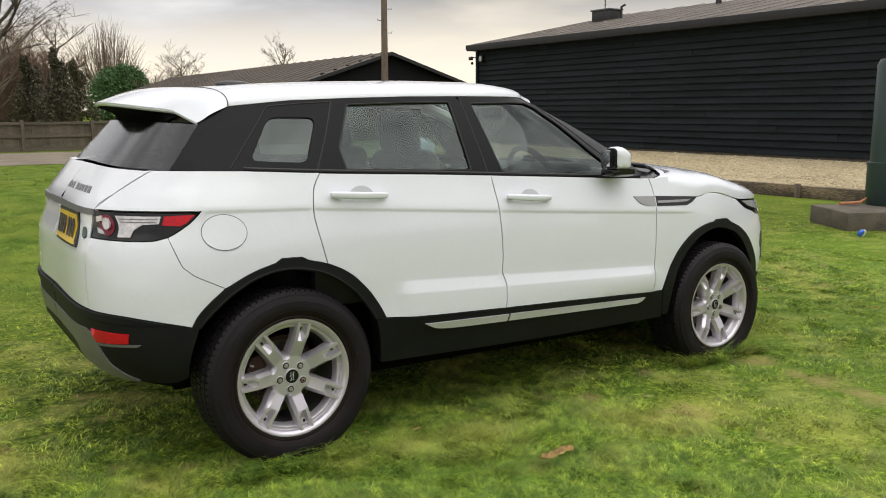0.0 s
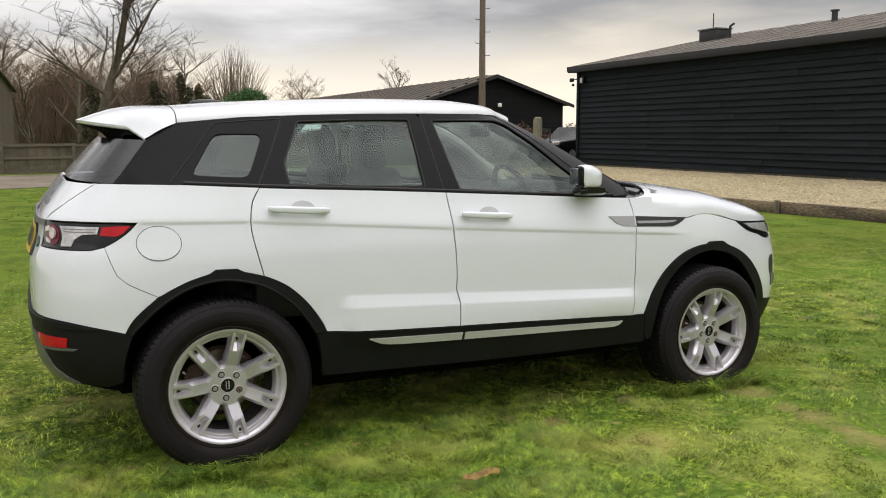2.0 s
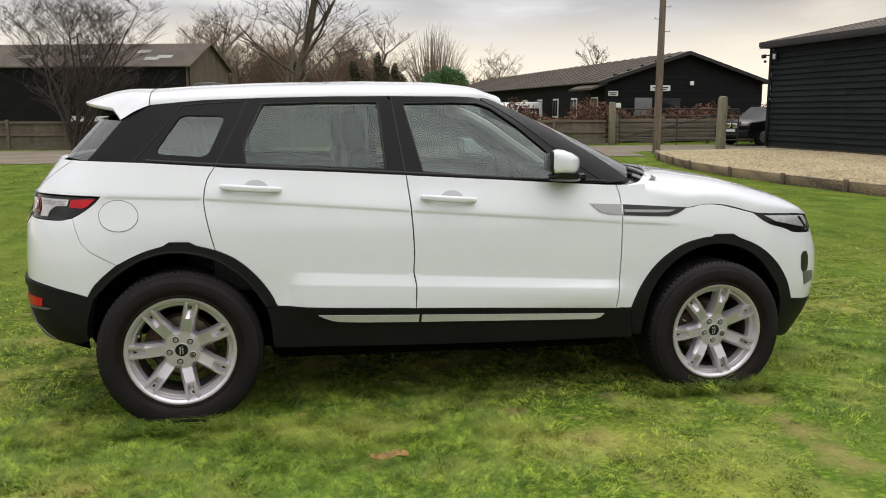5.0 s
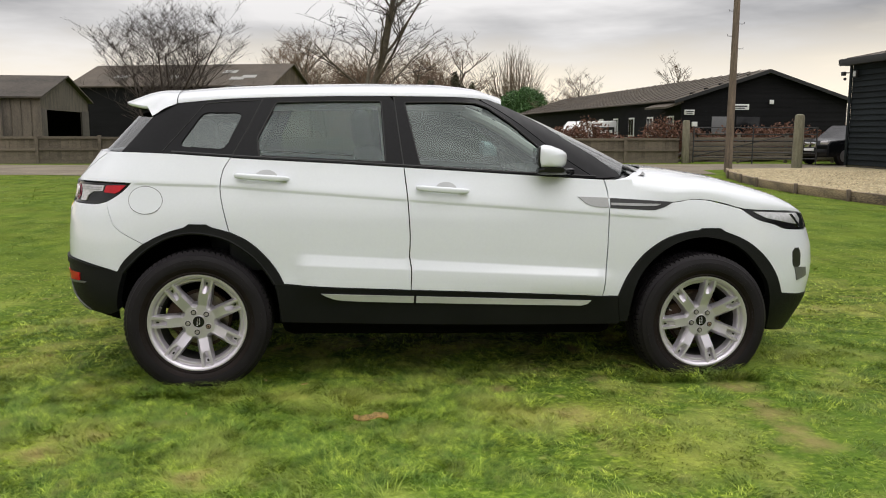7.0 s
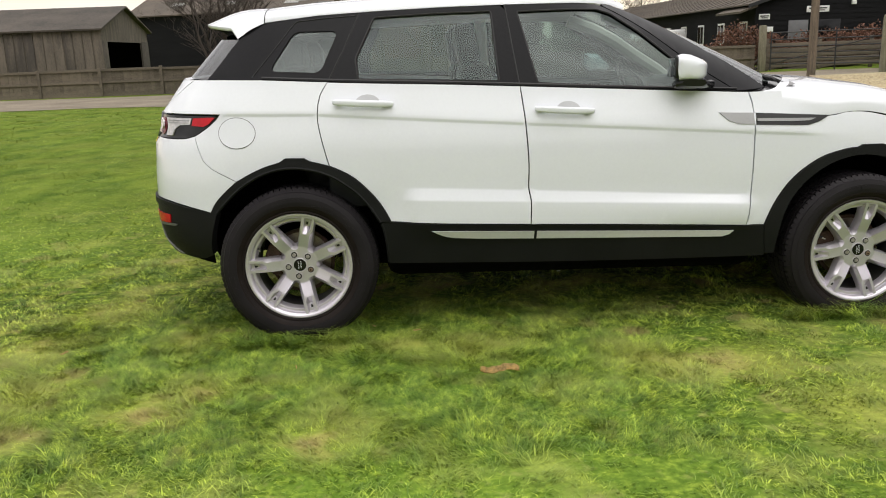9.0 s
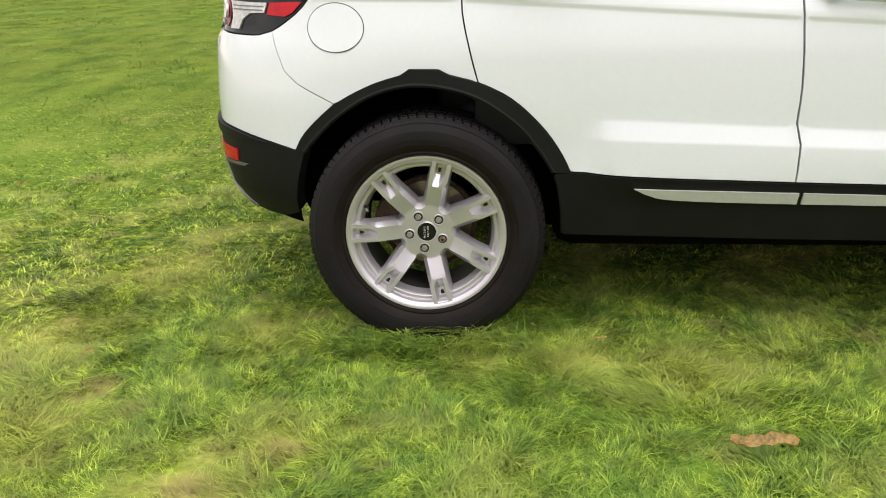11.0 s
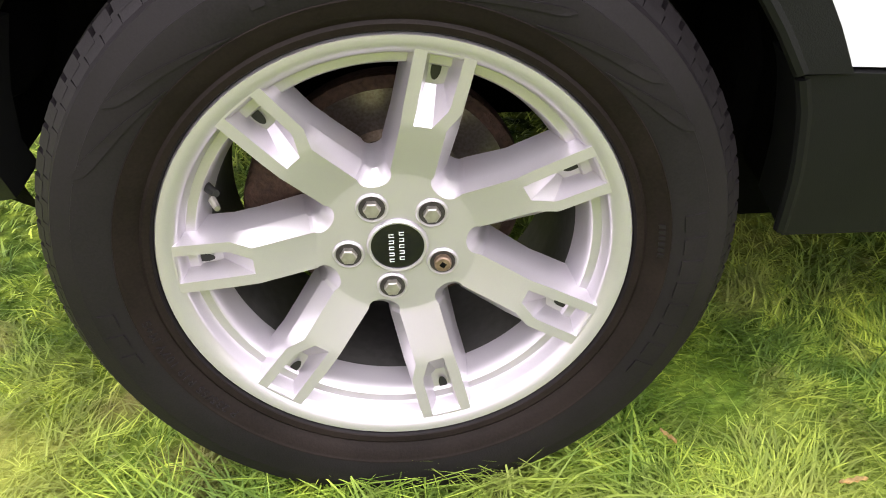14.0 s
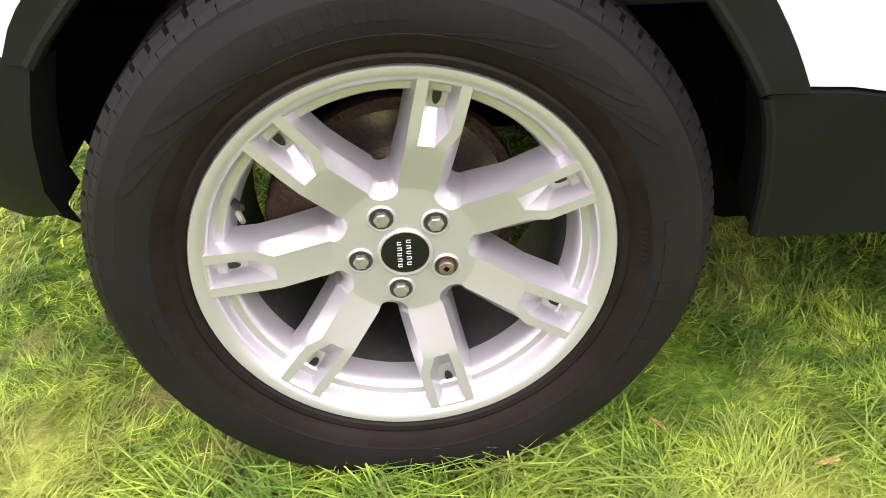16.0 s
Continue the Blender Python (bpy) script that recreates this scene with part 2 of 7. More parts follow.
CONCRETE = mat("dark_mossy_concrete", (0.105, 0.088, 0.064), 0.9, var=0.5, scale=6, bump=0.6, bscale=60, col2=(0.06, 0.055, 0.045))
TANK = mat("dark_green_plastic", (0.022, 0.045, 0.042), 0.4, var=0.2, scale=2)
BLUE = mat("blue_plastic", (0.02, 0.12, 0.6), 0.35, var=0.1)
ORANGE = mat("terracotta_pipe", (0.42, 0.17, 0.08), 0.7, var=0.3, scale=12)
WHITEPAINT = mat("white_gloss_paint", (0.75, 0.75, 0.74), 0.4, var=0.06, scale=3)
VANWHITE = mat("white_van_paint", (0.75, 0.75, 0.75), 0.3, var=0.04)
BLACKPAINT = mat("black_car_paint", (0.006, 0.0065, 0.008), 0.22, var=0.1, spec=0.18)
METALDARK = mat("dark_galvanised_bar", (0.05, 0.05, 0.05), 0.5, 0.6, var=0.3, scale=8)
YELLOWPAINT = mat("yellow_machine_paint", (0.55, 0.33, 0.03), 0.5, var=0.2)
DEADLEAF = mat("dry_brown_leaf", (0.64, 0.45, 0.20), 0.8, var=0.4, scale=30, bump=0.3, bscale=120)
SKYLIGHT = mat("translucent_roof_light", (0.27, 0.27, 0.25), 0.5, var=0.15)


YELLOWED = [(-1.1, -0.37, 0.28), (-0.54, -0.88, 0.20), (0.15, -1.1, 0.14), (-0.35, -1.51, 0.18), (2.12, -1.97, 0.32), (1.51, -1.40, 0.26), (-0.55, -1.69, 0.22), (0.19, -1.99, 0.24), (-1.06, -1.56, 0.30), (1.95, -1.52, 0.28), (-1.3, -0.9, 0.26), (3.4, -0.6, 0.3), (0.45, -1.05, 0.16), (0.75, -1.2, 0.24)]
WORN = [(2.76, -1.13, 0.13), (2.75, -1.40, 0.09), (2.75, -1.57, 0.14), (2.73, -1.78, 0.09), (2.73, -1.92, 0.13), (1.79, -1.47, 0.13), (1.52, -1.05, 0.10), (-0.97, -1.88, 0.12), (-0.35, -1.57, 0.09), (-0.53, -1.72, 0.10), (0.14, -2.04, 0.10), (-0.39, -1.82, 0.08), (-0.98, -1.24, 0.09), (-0.41, -0.74, 0.06), (-0.28, -0.87, 0.07), (-1.0, -0.13, 0.05), (-0.02, -1.16, 0.035)]

# wide places where the lawn is mixed towards a darker green
DARKGREEN = [(3.4, -2.2, 1.4), (2.7, -2.9, 1.1), (4.5, -1.6, 1.4), (3.7, -3.3, 1.4), (4.1, -0.6, 1.0)]


def turf(name, blade):
    """Lawn: green with yellow, dull and bare patches; the same pattern in the soil and in the blades."""
    m = bpy.data.materials.new(name)
    m.use_nodes = True
    n, l = m.node_tree.nodes, m.node_tree.links
    b = n["Principled BSDF"]
    b.inputs["Roughness"].default_value, b.inputs["Specular IOR Level"].default_value = (0.6, 0.3) if blade else (0.95, 0.04)
    geo = n.new("ShaderNodeNewGeometry")

    def noise_at(scale, detail=4):
        t = n.new("ShaderNodeTexNoise")
        t.inputs["Scale"].default_value, t.inputs["Detail"].default_value = scale, detail
        l.new(geo.outputs["Position"], t.inputs["Vector"])
        return t.outputs["Fac"]

    def ramp(fac, a, b_, lo, hi):
        r = n.new("ShaderNodeValToRGB")
        r.color_ramp.elements[0].position, r.color_ramp.elements[0].color = lo, (*a, 1)
        r.color_ramp.elements[1].position, r.color_ramp.elements[1].color = hi, (*b_, 1)
        l.new(fac, r.inputs["Fac"])
        return r.outputs["Color"]

    def mix(fac, a, b_):
        x = n.new("ShaderNodeMix")
        x.data_type = "RGBA"
        l.new(fac, x.inputs["Factor"]), l.new(a, x.inputs[6])
        if isinstance(b_, tuple):
            x.inputs[7].default_value = (*b_, 1)
        else:
            l.new(b_, x.inputs[7])
        return x.outputs[2]

    if blade:
        base = ramp(geo.outputs["Random Per Island"], (0.062, 0.128, 0.016), (0.50, 0.615, 0.13), 0.0, 1.0)
    else:
        base = ramp(noise_at(38), (0.032, 0.050, 0.010), (0.165, 0.215, 0.042), 0.38, 0.66)
    # shade of green from tuft to tuft
    tuft = ramp(noise_at(26.0, 8), (0.46, 0.50, 0.50), (1.50, 1.45, 1.2), 0.40, 0.60)
    tone = n.new("ShaderNodeMix")
    tone.data_type, tone.blend_type = "RGBA", "MULTIPLY"
    tone.inputs["Factor"].default_value = 1.0
    l.new(base, tone.inputs[6]), l.new(tuft, tone.inputs[7])
    clump = n.new("ShaderNodeMix")
    clump.data_type, clump.blend_type = "RGBA", "MULTIPLY"
    clump.inputs["Factor"].default_value = 1.0
    l.new(tone.outputs[2], clump.inputs[6])
    l.new(ramp(noise_at(9.0, 6), (0.50, 0.60, 0.60), (1.36, 1.28, 1.04), 0.38, 0.62), clump.inputs[7])
    yellow = ramp(noise_at(2.3, 7), (0, 0, 0), (0.5, 0.5, 0.5), 0.50, 0.66)
    # the lawn wears thin where cars are driven on, less so further back
    where, span, less = n.new("ShaderNodeSeparateXYZ"), n.new("ShaderNodeMapRange"), n.new("ShaderNodeMath")
    l.new(geo.outputs["Position"], where.inputs[0]), l.new(where.outputs["Y"], span.inputs["Value"])
    span.inputs["From Min"].default_value, span.inputs["From Max"].default_value = 0.0, 4.0
    span.inputs["To Min"].default_value, span.inputs["To Max"].default_value = 1.0, 0.3
    less.operation = "MULTIPLY"
    l.new(yellow, less.inputs[0]), l.new(span.outputs[0], less.inputs[1])
    col = mix(less.outputs[0], clump.outputs[2], (0.47, 0.44, 0.135))
    dull = ramp(noise_at(4.1, 7), (0, 0, 0), (0.7, 0.7, 0.7), 0.60, 0.70)
    col = mix(dull, col, (0.30, 0.225, 0.11))
    straw = ramp(noise_at(14, 3), (0, 0, 0), (0.4, 0.4, 0.4), 0.60, 0.72)
    col = mix(straw, col, (0.42, 0.34, 0.15))
    far = ramp(noise_at(0.23), (0, 0, 0), (0.5, 0.5, 0.5), 0.45, 0.65)
    col = mix(far, col, (0.17, 0.30, 0.035))
    ragged = noise_at(9.0, 5)

    def spots(col, places, tint, strength):
        """Worn, yellowed or darker green places of the lawn, each with a ragged edge."""
        level = None
        for x, y, r in places:
            d = n.new("ShaderNodeVectorMath")
            d.operation = "DISTANCE"
            l.new(geo.outputs["Position"], d.inputs[0])
            d.inputs[1].default_value = (x, y, 0)
            e = n.new("ShaderNodeMath")
            e.operation = "MULTIPLY_ADD"
            e.inputs[1].default_value = 2.2
            l.new(ragged, e.inputs[0])
            q = n.new("ShaderNodeMath")
            q.operation = "MULTIPLY"
            q.inputs[1].default_value = 1 / r
            l.new(d.outputs["Value"], q.inputs[0]), l.new(q.outputs[0], e.inputs[2])
            if level is None:
                level = e.outputs[0]
            else:
                least = n.new("ShaderNodeMath")
                least.operation = "MINIMUM"
                l.new(level, least.inputs[0]), l.new(e.outputs[0], least.inputs[1])
                level = least.outputs[0]
        return mix(fade(level, strength), col, tint)

    def fade(level, strength):
        m_ = n.new("ShaderNodeMapRange")
        m_.inputs["From Min"].default_value, m_.inputs["From Max"].default_value = 1.1, 2.3
        m_.inputs["To Min"].default_value, m_.inputs["To Max"].default_value = strength, 0.0
        l.new(level, m_.inputs["Value"])
        return m_.outputs[0]

    col = spots(col, YELLOWED, (0.50, 0.47, 0.115), 0.40)
    col = spots(col, DARKGREEN, (0.095, 0.160, 0.024), 0.65)
    col = spots(col, WORN, (0.31, 0.225, 0.105), 0.60)
    deep, lush = n.new("ShaderNodeMapRange"), n.new("ShaderNodeMix")
    l.new(where.outputs["Y"], deep.inputs["Value"])
    deep.inputs["From Min"].default_value, deep.inputs["From Max"].default_value = 0.0, 4.5
    deep.inputs["To Min"].default_value, deep.inputs["To Max"].default_value = 0.0, 0.74 if blade else 0.92
    lush.data_type = "RGBA"
    l.new(deep.outputs[0], lush.inputs["Factor"]), l.new(col, lush.inputs[6])
    drawn, long_ = n.new("ShaderNodeMapping"), n.new("ShaderNodeTexNoise")
    drawn.inputs["Scale"].default_value = (1.0, 0.55, 1.0)
    l.new(geo.outputs["Position"], drawn.inputs["Vector"]), l.new(drawn.outputs[0], long_.inputs["Vector"])
    long_.inputs["Scale"].default_value, long_.inputs["Detail"].default_value, long_.inputs["Roughness"].default_value = 2.4, 9, 0.72
    l.new(mix(ramp(noise_at(0.9, 3), (0, 0, 0), (0.55, 0.55, 0.55), 0.45, 0.65), ramp(long_.outputs["Fac"], *(((0.075, 0.135, 0.018), (0.205, 0.275, 0.042)) if blade else ((0.050, 0.092, 0.011), (0.140, 0.195, 0.027))), 0.38, 0.62), (0.140, 0.165, 0.028)), lush.inputs[7])
    col = lush.outputs[2]
    l.new(col, b.inputs["Base Color"])
    if blade:
        b.inputs["Subsurface Weight"].default_value = 0.0
        tr, x = n.new("ShaderNodeBsdfTranslucent"), n.new("ShaderNodeMixShader")
        x.inputs[0].default_value = 0.25
        l.new(col, tr.inputs["Color"])
        l.new(b.outputs[0], x.inputs[1]), l.new(tr.outputs[0], x.inputs[2])
        l.new(x.outputs[0], n["Material Output"].inputs["Surface"])
    else:
        bp = n.new("ShaderNodeBump")
        bp.inputs["Strength"].default_value, bp.inputs["Distance"].default_value = 0.8, 0.012
        l.new(noise_at(60), bp.inputs["Height"])
        l.new(bp.outputs["Normal"], b.inputs["Normal"])
    return m


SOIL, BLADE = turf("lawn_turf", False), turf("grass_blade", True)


# ---- mesh helpers ----
def mesh_of(name, verts, faces, material=None, smooth=False):
    me = bpy.data.meshes.new(name)
    me.from_pydata([tuple(map(float, v)) for v in verts], [], [tuple(map(int, f)) for f in faces])
    if material:
        me.materials.append(material)
    if smooth:
        me.shade_smooth()
    return me


def thing(name, label, category, group="", kind="", at=None):
    ob = new(name)
    if at is not None:
        ob.matrix_basis = at if isinstance(at, Matrix) else Matrix.Translation(at)
    return tagged(ob, label, category, group, kind)


def put(name, me, parent=None, label="", m=None):
    ob = new(name, me)
    if parent:
        ob.parent = parent
    if m is not None:
        ob.matrix_basis = m
    if label:
        ob["label"] = label
    return ob


def part(name, bm, material, parent, label="", m=None, smooth=True, sharp=38):
    me = bpy.data.meshes.new(name)
    bm.to_mesh(me)
    bm.free()
    me.materials.append(material)
    if smooth:
        me.shade_smooth()
        me.set_sharp_from_angle(angle=radians(sharp))
    return put(name, me, parent, label, m)


def box(sx, sy, sz, bevel=0.0, at=(0, 0, 0), bm=None, turn=None, seg=2):
    """A block with its middle at a place, its edges rounded."""
    own = bmesh.new()
    bmesh.ops.create_cube(own, size=1, matrix=Matrix.Diagonal((sx, sy, sz, 1)))
    if bevel:
        bmesh.ops.bevel(own, geom=own.edges[:], offset=bevel, segments=seg, profile=0.5, affect="EDGES")
    m = Matrix.Translation(at) @ (turn or Matrix())
    bmesh.ops.transform(own, matrix=m, verts=own.verts)
    if bm is None:
        return own
    join(bm, own)
    return bm


def join(bm, other):
    me = bpy.data.meshes.new("tmp")
    other.to_mesh(me)
    other.free()
    bm.from_mesh(me)
    bpy.data.meshes.remove(me)
    return bm


def prism(outline, a, b, axis="y", bevel=0.0):
    """A flat outline drawn out from a to b along an axis."""
    bm = bmesh.new()
    order = {"y": lambda u, v, w: (u, w, v), "x": lambda u, v, w: (w, u, v), "z": lambda u, v, w: (u, v, w)}[axis]
    lo = [bm.verts.new(order(u, v, a)) for u, v in outline]
    hi = [bm.verts.new(order(u, v, b)) for u, v in outline]
    bm.faces.new(lo), bm.faces.new(hi[::-1])
    for i in range(len(lo)):
        j = (i + 1) % len(lo)
        bm.faces.new((lo[i], hi[i], hi[j], lo[j]))
    bmesh.ops.recalc_face_normals(bm, faces=bm.faces)
    if bevel:
        bmesh.ops.bevel(bm, geom=bm.edges[:], offset=bevel, segments=2, profile=0.5, affect="EDGES")
    return bm


def tube(points, radii, sides=6, caps=True, bm=None):
    """A round bar through points."""
    bm = bm or bmesh.new()
    pts = [Vector(p) for p in points]
    radii = radii if hasattr(radii, "__len__") else [radii] * len(pts)
    rings, ref = [], None
    for i, p in enumerate(pts):
        d = (pts[min(i + 1, len(pts) - 1)] - pts[max(i - 1, 0)]).normalized()
        if ref is None:
            ref = d.orthogonal().normalized()
        ref = (ref - d * ref.dot(d)).normalized()
        other = d.cross(ref)
        rings.append([bm.verts.new(p + radii[i] * (math.cos(a) * ref + math.sin(a) * other)) for a in (2 * math.pi * k / sides for k in range(sides))])
    for r, q in zip(rings, rings[1:]):
        for k in range(sides):
            bm.faces.new((r[k], r[(k + 1) % sides], q[(k + 1) % sides], q[k]))
    if caps:
        bm.faces.new(rings[0][::-1]), bm.faces.new(rings[-1])
    return bm


def lathe(profile, segs=64, closed=False):
    """A profile of (radius, out) turned round the y axis; out points to -y."""
    bm = bmesh.new()
    rings = []
    for k in range(segs):
        a = 2 * math.pi * k / segs
        rings.append([bm.verts.new((r * math.cos(a), -o, r * math.sin(a))) for r, o in profile])
    n = len(profile)
    for k in range(segs):
        p, q = rings[k], rings[(k + 1) % segs]
        for i in range(n if closed else n - 1):
            j = (i + 1) % n
            bm.faces.new((p[i], p[j], q[j], q[i]))
    bmesh.ops.recalc_face_normals(bm, faces=bm.faces)
    return bm


def spline(points, step=0.03):
    """A smooth open line through points of the plane."""
    p = np.array(points, float)
    p = np.vstack([2 * p[0] - p[1], p, 2 * p[-1] - p[-2]])
    out = []
    for a, b, c, d in zip(p, p[1:], p[2:], p[3:]):
        k = max(1, int(np.linalg.norm(c - b) / step))
        for t in np.arange(k) / k:
            out.append(0.5 * (2 * b + (c - a) * t + (2 * a - 5 * b + 4 * c - d) * t**2 + (3 * b - a - 3 * c + d) * t**3))
    out.append(p[-2])
    return [tuple(v) for v in out]


def straight(points, step=0.04):
    """The same along straight lines."""
    p = np.array(points, float)
    out = []
    for b, c in zip(p, p[1:]):
        k = max(1, int(np.linalg.norm(c - b) / step))
        out += [tuple(b + (c - b) * t) for t in np.arange(k) / k]
    out.append(tuple(p[-1]))
    return out


def ring_of(*lines):
    """One outline from lines laid end to end."""
    out = []
    for line in lines:
        for v in line:
            if not out or math.dist(v, out[-1]) > 1e-4:
                out.append((float(v[0]), float(v[1])))
    if math.dist(out[0], out[-1]) < 1e-4:
        out.pop()
    return out


def inside(poly, u, v):
    """Which of the points (u, v) lie in an outline."""
    p = np.array(poly)
    q = np.roll(p, -1, 0)
    u, v = np.asarray(u)[:, None], np.asarray(v)[:, None]
    cross = (p[:, 1] > v) != (q[:, 1] > v)
    with np.errstate(divide="ignore", invalid="ignore"):
        x = p[:, 0] + (v - p[:, 1]) * (q[:, 0] - p[:, 0]) / (q[:, 1] - p[:, 1])
    return (cross & (u < x)).sum(1) % 2 == 1


def fill(outline, holes=(), grid=0.05, more=()):
    """Triangles over an outline with holes: points, triangles, and the loops of edge points."""
    from mathutils.geometry import delaunay_2d_cdt

    pts, edges, loops = [], [], []
    for loop in (outline, *holes):
        k = len(pts)
        pts += loop
        loops.append(list(range(k, len(pts))))
        edges += [(k + i, k + (i + 1) % len(loop)) for i in range(len(loop))]
    rim = np.array(pts)
    lo, hi = rim.min(0), rim.max(0)
    gu, gv = np.meshgrid(np.arange(lo[0] + grid / 2, hi[0], grid), np.arange(lo[1] + grid / 2, hi[1], grid))
    gu, gv = gu.ravel(), gv.ravel()
    if len(more):
        lines = np.array(more)
        far = np.array([np.min(np.hypot(lines[:, 0] - a, lines[:, 1] - b)) > grid * 0.4 for a, b in zip(gu, gv)], bool)
        gu, gv = np.append(gu[far], lines[:, 0]), np.append(gv[far], lines[:, 1])
    if len(gu):
        ok = inside(outline, gu, gv)
        for h in holes:
            ok &= ~inside(h, gu, gv)
        gu, gv = gu[ok], gv[ok]
        near = np.array([np.min(np.hypot(rim[:, 0] - a, rim[:, 1] - b)) > min(grid * 0.4, 0.008) for a, b in zip(gu, gv)], bool)
        if len(gu):
            pts = pts + list(zip(gu[near], gv[near]))
    out, _, tris, src, _, _ = delaunay_2d_cdt([Vector(p) for p in pts], edges, [], 0, 1e-6)
    where = {}
    for i, s in enumerate(src):
        for o in s:
            where[o] = i
    mid = np.array([np.mean([out[i][:] for i in t], 0) for t in tris])
    ok = inside(outline, mid[:, 0], mid[:, 1])
    for h in holes:
        ok &= ~inside(h, mid[:, 0], mid[:, 1])
    uv = np.array([v[:] for v in out])
    return uv, [t for t, k in zip(tris, ok) if k], [[where[i] for i in loop] for loop in loops]




# ---- the car ----
def lerp_tab(tab):
    zs = np.array([r[0] for r in tab])
    return lambda z, k: np.interp(z, zs, np.array([r[k] for r in tab]))


# body shell: height, half width, rear end, front end, rear and front corner power
LOW = lerp_tab([
    (0.10, 0.84, -0.50, 3.34, 4.6, 4.0),
    (0.25, 0.89, -0.57, 3.42, 4.8, 4.2),
    (0.36, 0.915, -0.66, 3.47, 5.2, 4.4),
    (0.45, 0.930, -0.715, 3.51, 5.5, 4.4),
    (0.565, 0.937, -0.735, 3.53, 5.5, 4.4),
    (0.63, 0.932, -0.738, 3.535, 5.5, 4.4),
    (0.75, 0.934, -0.740, 3.52, 5.4, 4.4),
    (0.90, 0.928, -0.737, 3.46, 5.0, 4.4),
    (0.925, 0.925, -0.731, 3.45, 5.0, 4.4),
    (0.950, 0.921, -0.708, 3.43, 4.9, 4.4),
    (0.995, 0.913, -0.704, 3.40, 4.8, 4.4),
    (1.06, 0.896, -0.698, 3.30, 4.8, 4.4),
    (1.10, 0.885, -0.665, 3.25, 4.8, 4.4),
    (1.24, 0.850, -0.565, 3.05, 4.7, 4.4),
])
TOP = lerp_tab([
    (1.00, 0.905, -0.76, 2.78, 4.6, 3.0),
    (1.08, 0.885, -0.69, 2.62, 4.6, 3.0),
    (1.20, 0.832, -0.585, 2.38, 4.6, 3.0),
    (1.30, 0.782, -0.495, 2.16, 4.6, 3.0),
    (1.40, 0.730, -0.41, 1.93, 4.6, 3.0),
    (1.50, 0.672, -0.32, 1.68, 4.6, 3.0),
    (1.60, 0.605, -0.23, 1.40, 4.6, 3.0),
])
XM = 1.0


def eased(v):
    v = np.clip(v, 0, 1)
    return v * v * (3 - 2 * v)


def crease(s):
    """Height of the line along the flank."""
    return np.interp(s, [-0.8, -0.33, 0.11, 1.05, 2.1, 2.6], [1.055, 1.053, 1.049, 0.993, 0.933, 0.905])


def band(s):
    """Upper and lower edge of the bright step low on the doors."""
    return np.interp(s, [0.5, 2.05], [0.716, 0.646]), np.interp(s, [0.5, 2.05], [0.660, 0.606])


def relief(s, z):
    """The flank's pressed lines, in metres proud of the plain shell."""
    up, lo = band(s)
    step = 0.026 * (1 - eased((z - lo) / (up - lo))) * eased((s - 0.46) / 0.10) * (1 - eased((s - 2.06) / 0.09)) * eased((z - 0.45) / 0.1)
    line = 0.006 * eased((z - crease(s) + 0.008) / 0.012) * eased((s + 0.70) / 0.3) * (1 - eased((s - 2.28) / 0.22)) * (1 - eased((z - crease(s) - 0.02) / 0.10))
    return step + line


class Shell:
    """A surface round the car: (s, z) to a place, s running along the flank and round both corners."""

    def __init__(self, tab, z0, z1, pressed=False):
        self.pressed = pressed
        self.z = np.arange(z0, z1 + 0.005, 0.01)
        self.s = np.arange(-2.2, 5.2, 0.01)
        self.x, self.y = np.zeros((2, len(self.z), len(self.s)))
        a = np.concatenate([np.linspace(0, 0.2, 30), np.linspace(0.2, math.pi / 2, 170)[1:]])
        for i, z in enumerate(self.z):
            w, xr, xf, nr, nf = (float(tab(z, k)) for k in (1, 2, 3, 4, 5))
            px, py, ps = [], [], []
            for end, n in ((xr, nr), (xf, nf)):
                c, q = np.cos(a), np.sin(a)
                x = XM + (end - XM) * q ** (2 / n)
                y = w * c ** (2 / n)
                d = np.concatenate([[0], np.cumsum(np.hypot(np.diff(x), np.diff(y)))])
                px.append(x), py.append(y), ps.append(d)
            s = np.concatenate([XM - ps[0][::-1], XM + ps[1][1:]])
            x = np.concatenate([px[0][::-1], px[1][1:]])
            y = np.concatenate([py[0][::-1], py[1][1:]])
            self.x[i], self.y[i] = np.interp(self.s, s, x), np.interp(self.s, s, y)
        k = np.array([1, 2, 3, 2, 1]) / 9
        for t in (self.x, self.y):
            wide = np.vstack([t[:1], t[:1], t, t[-1:], t[-1:]])
            t[:] = sum(w * wide[n : n + len(t)] for n, w in enumerate(k))

    def at(self, s, z, out=0.0):
        """Places on the right flank, out metres proud of the skin."""
        s, z = np.atleast_1d(np.asarray(s, float)), np.atleast_1d(np.asarray(z, float))

        def table(t, s, z):
            fi = np.clip((z - self.z[0]) / 0.01, 0, len(self.z) - 1.001)
            fj = np.clip((s - self.s[0]) / 0.01, 0, len(self.s) - 1.001)
            i, j = fi.astype(int), fj.astype(int)
            u, v = fi - i, fj - j
            return (1 - u) * ((1 - v) * t[i, j] + v * t[i, j + 1]) + u * ((1 - v) * t[i + 1, j] + v * t[i + 1, j + 1])

        def place(s, z):
            return np.stack([table(self.x, s, z), -table(self.y, s, z), z], -1)

        p = place(s, z)
        if self.pressed:
            out = out + relief(s, z)
        if np.any(out):
            e = 0.015
            n = np.cross(place(s + e, z) - place(s - e, z), place(s, z + e) - place(s, z - e))
            n /= np.maximum(np.linalg.norm(n, axis=-1, keepdims=True), 1e-9)
            p = p + n * np.reshape(out, (-1, 1) if np.ndim(out) else ())
        return p


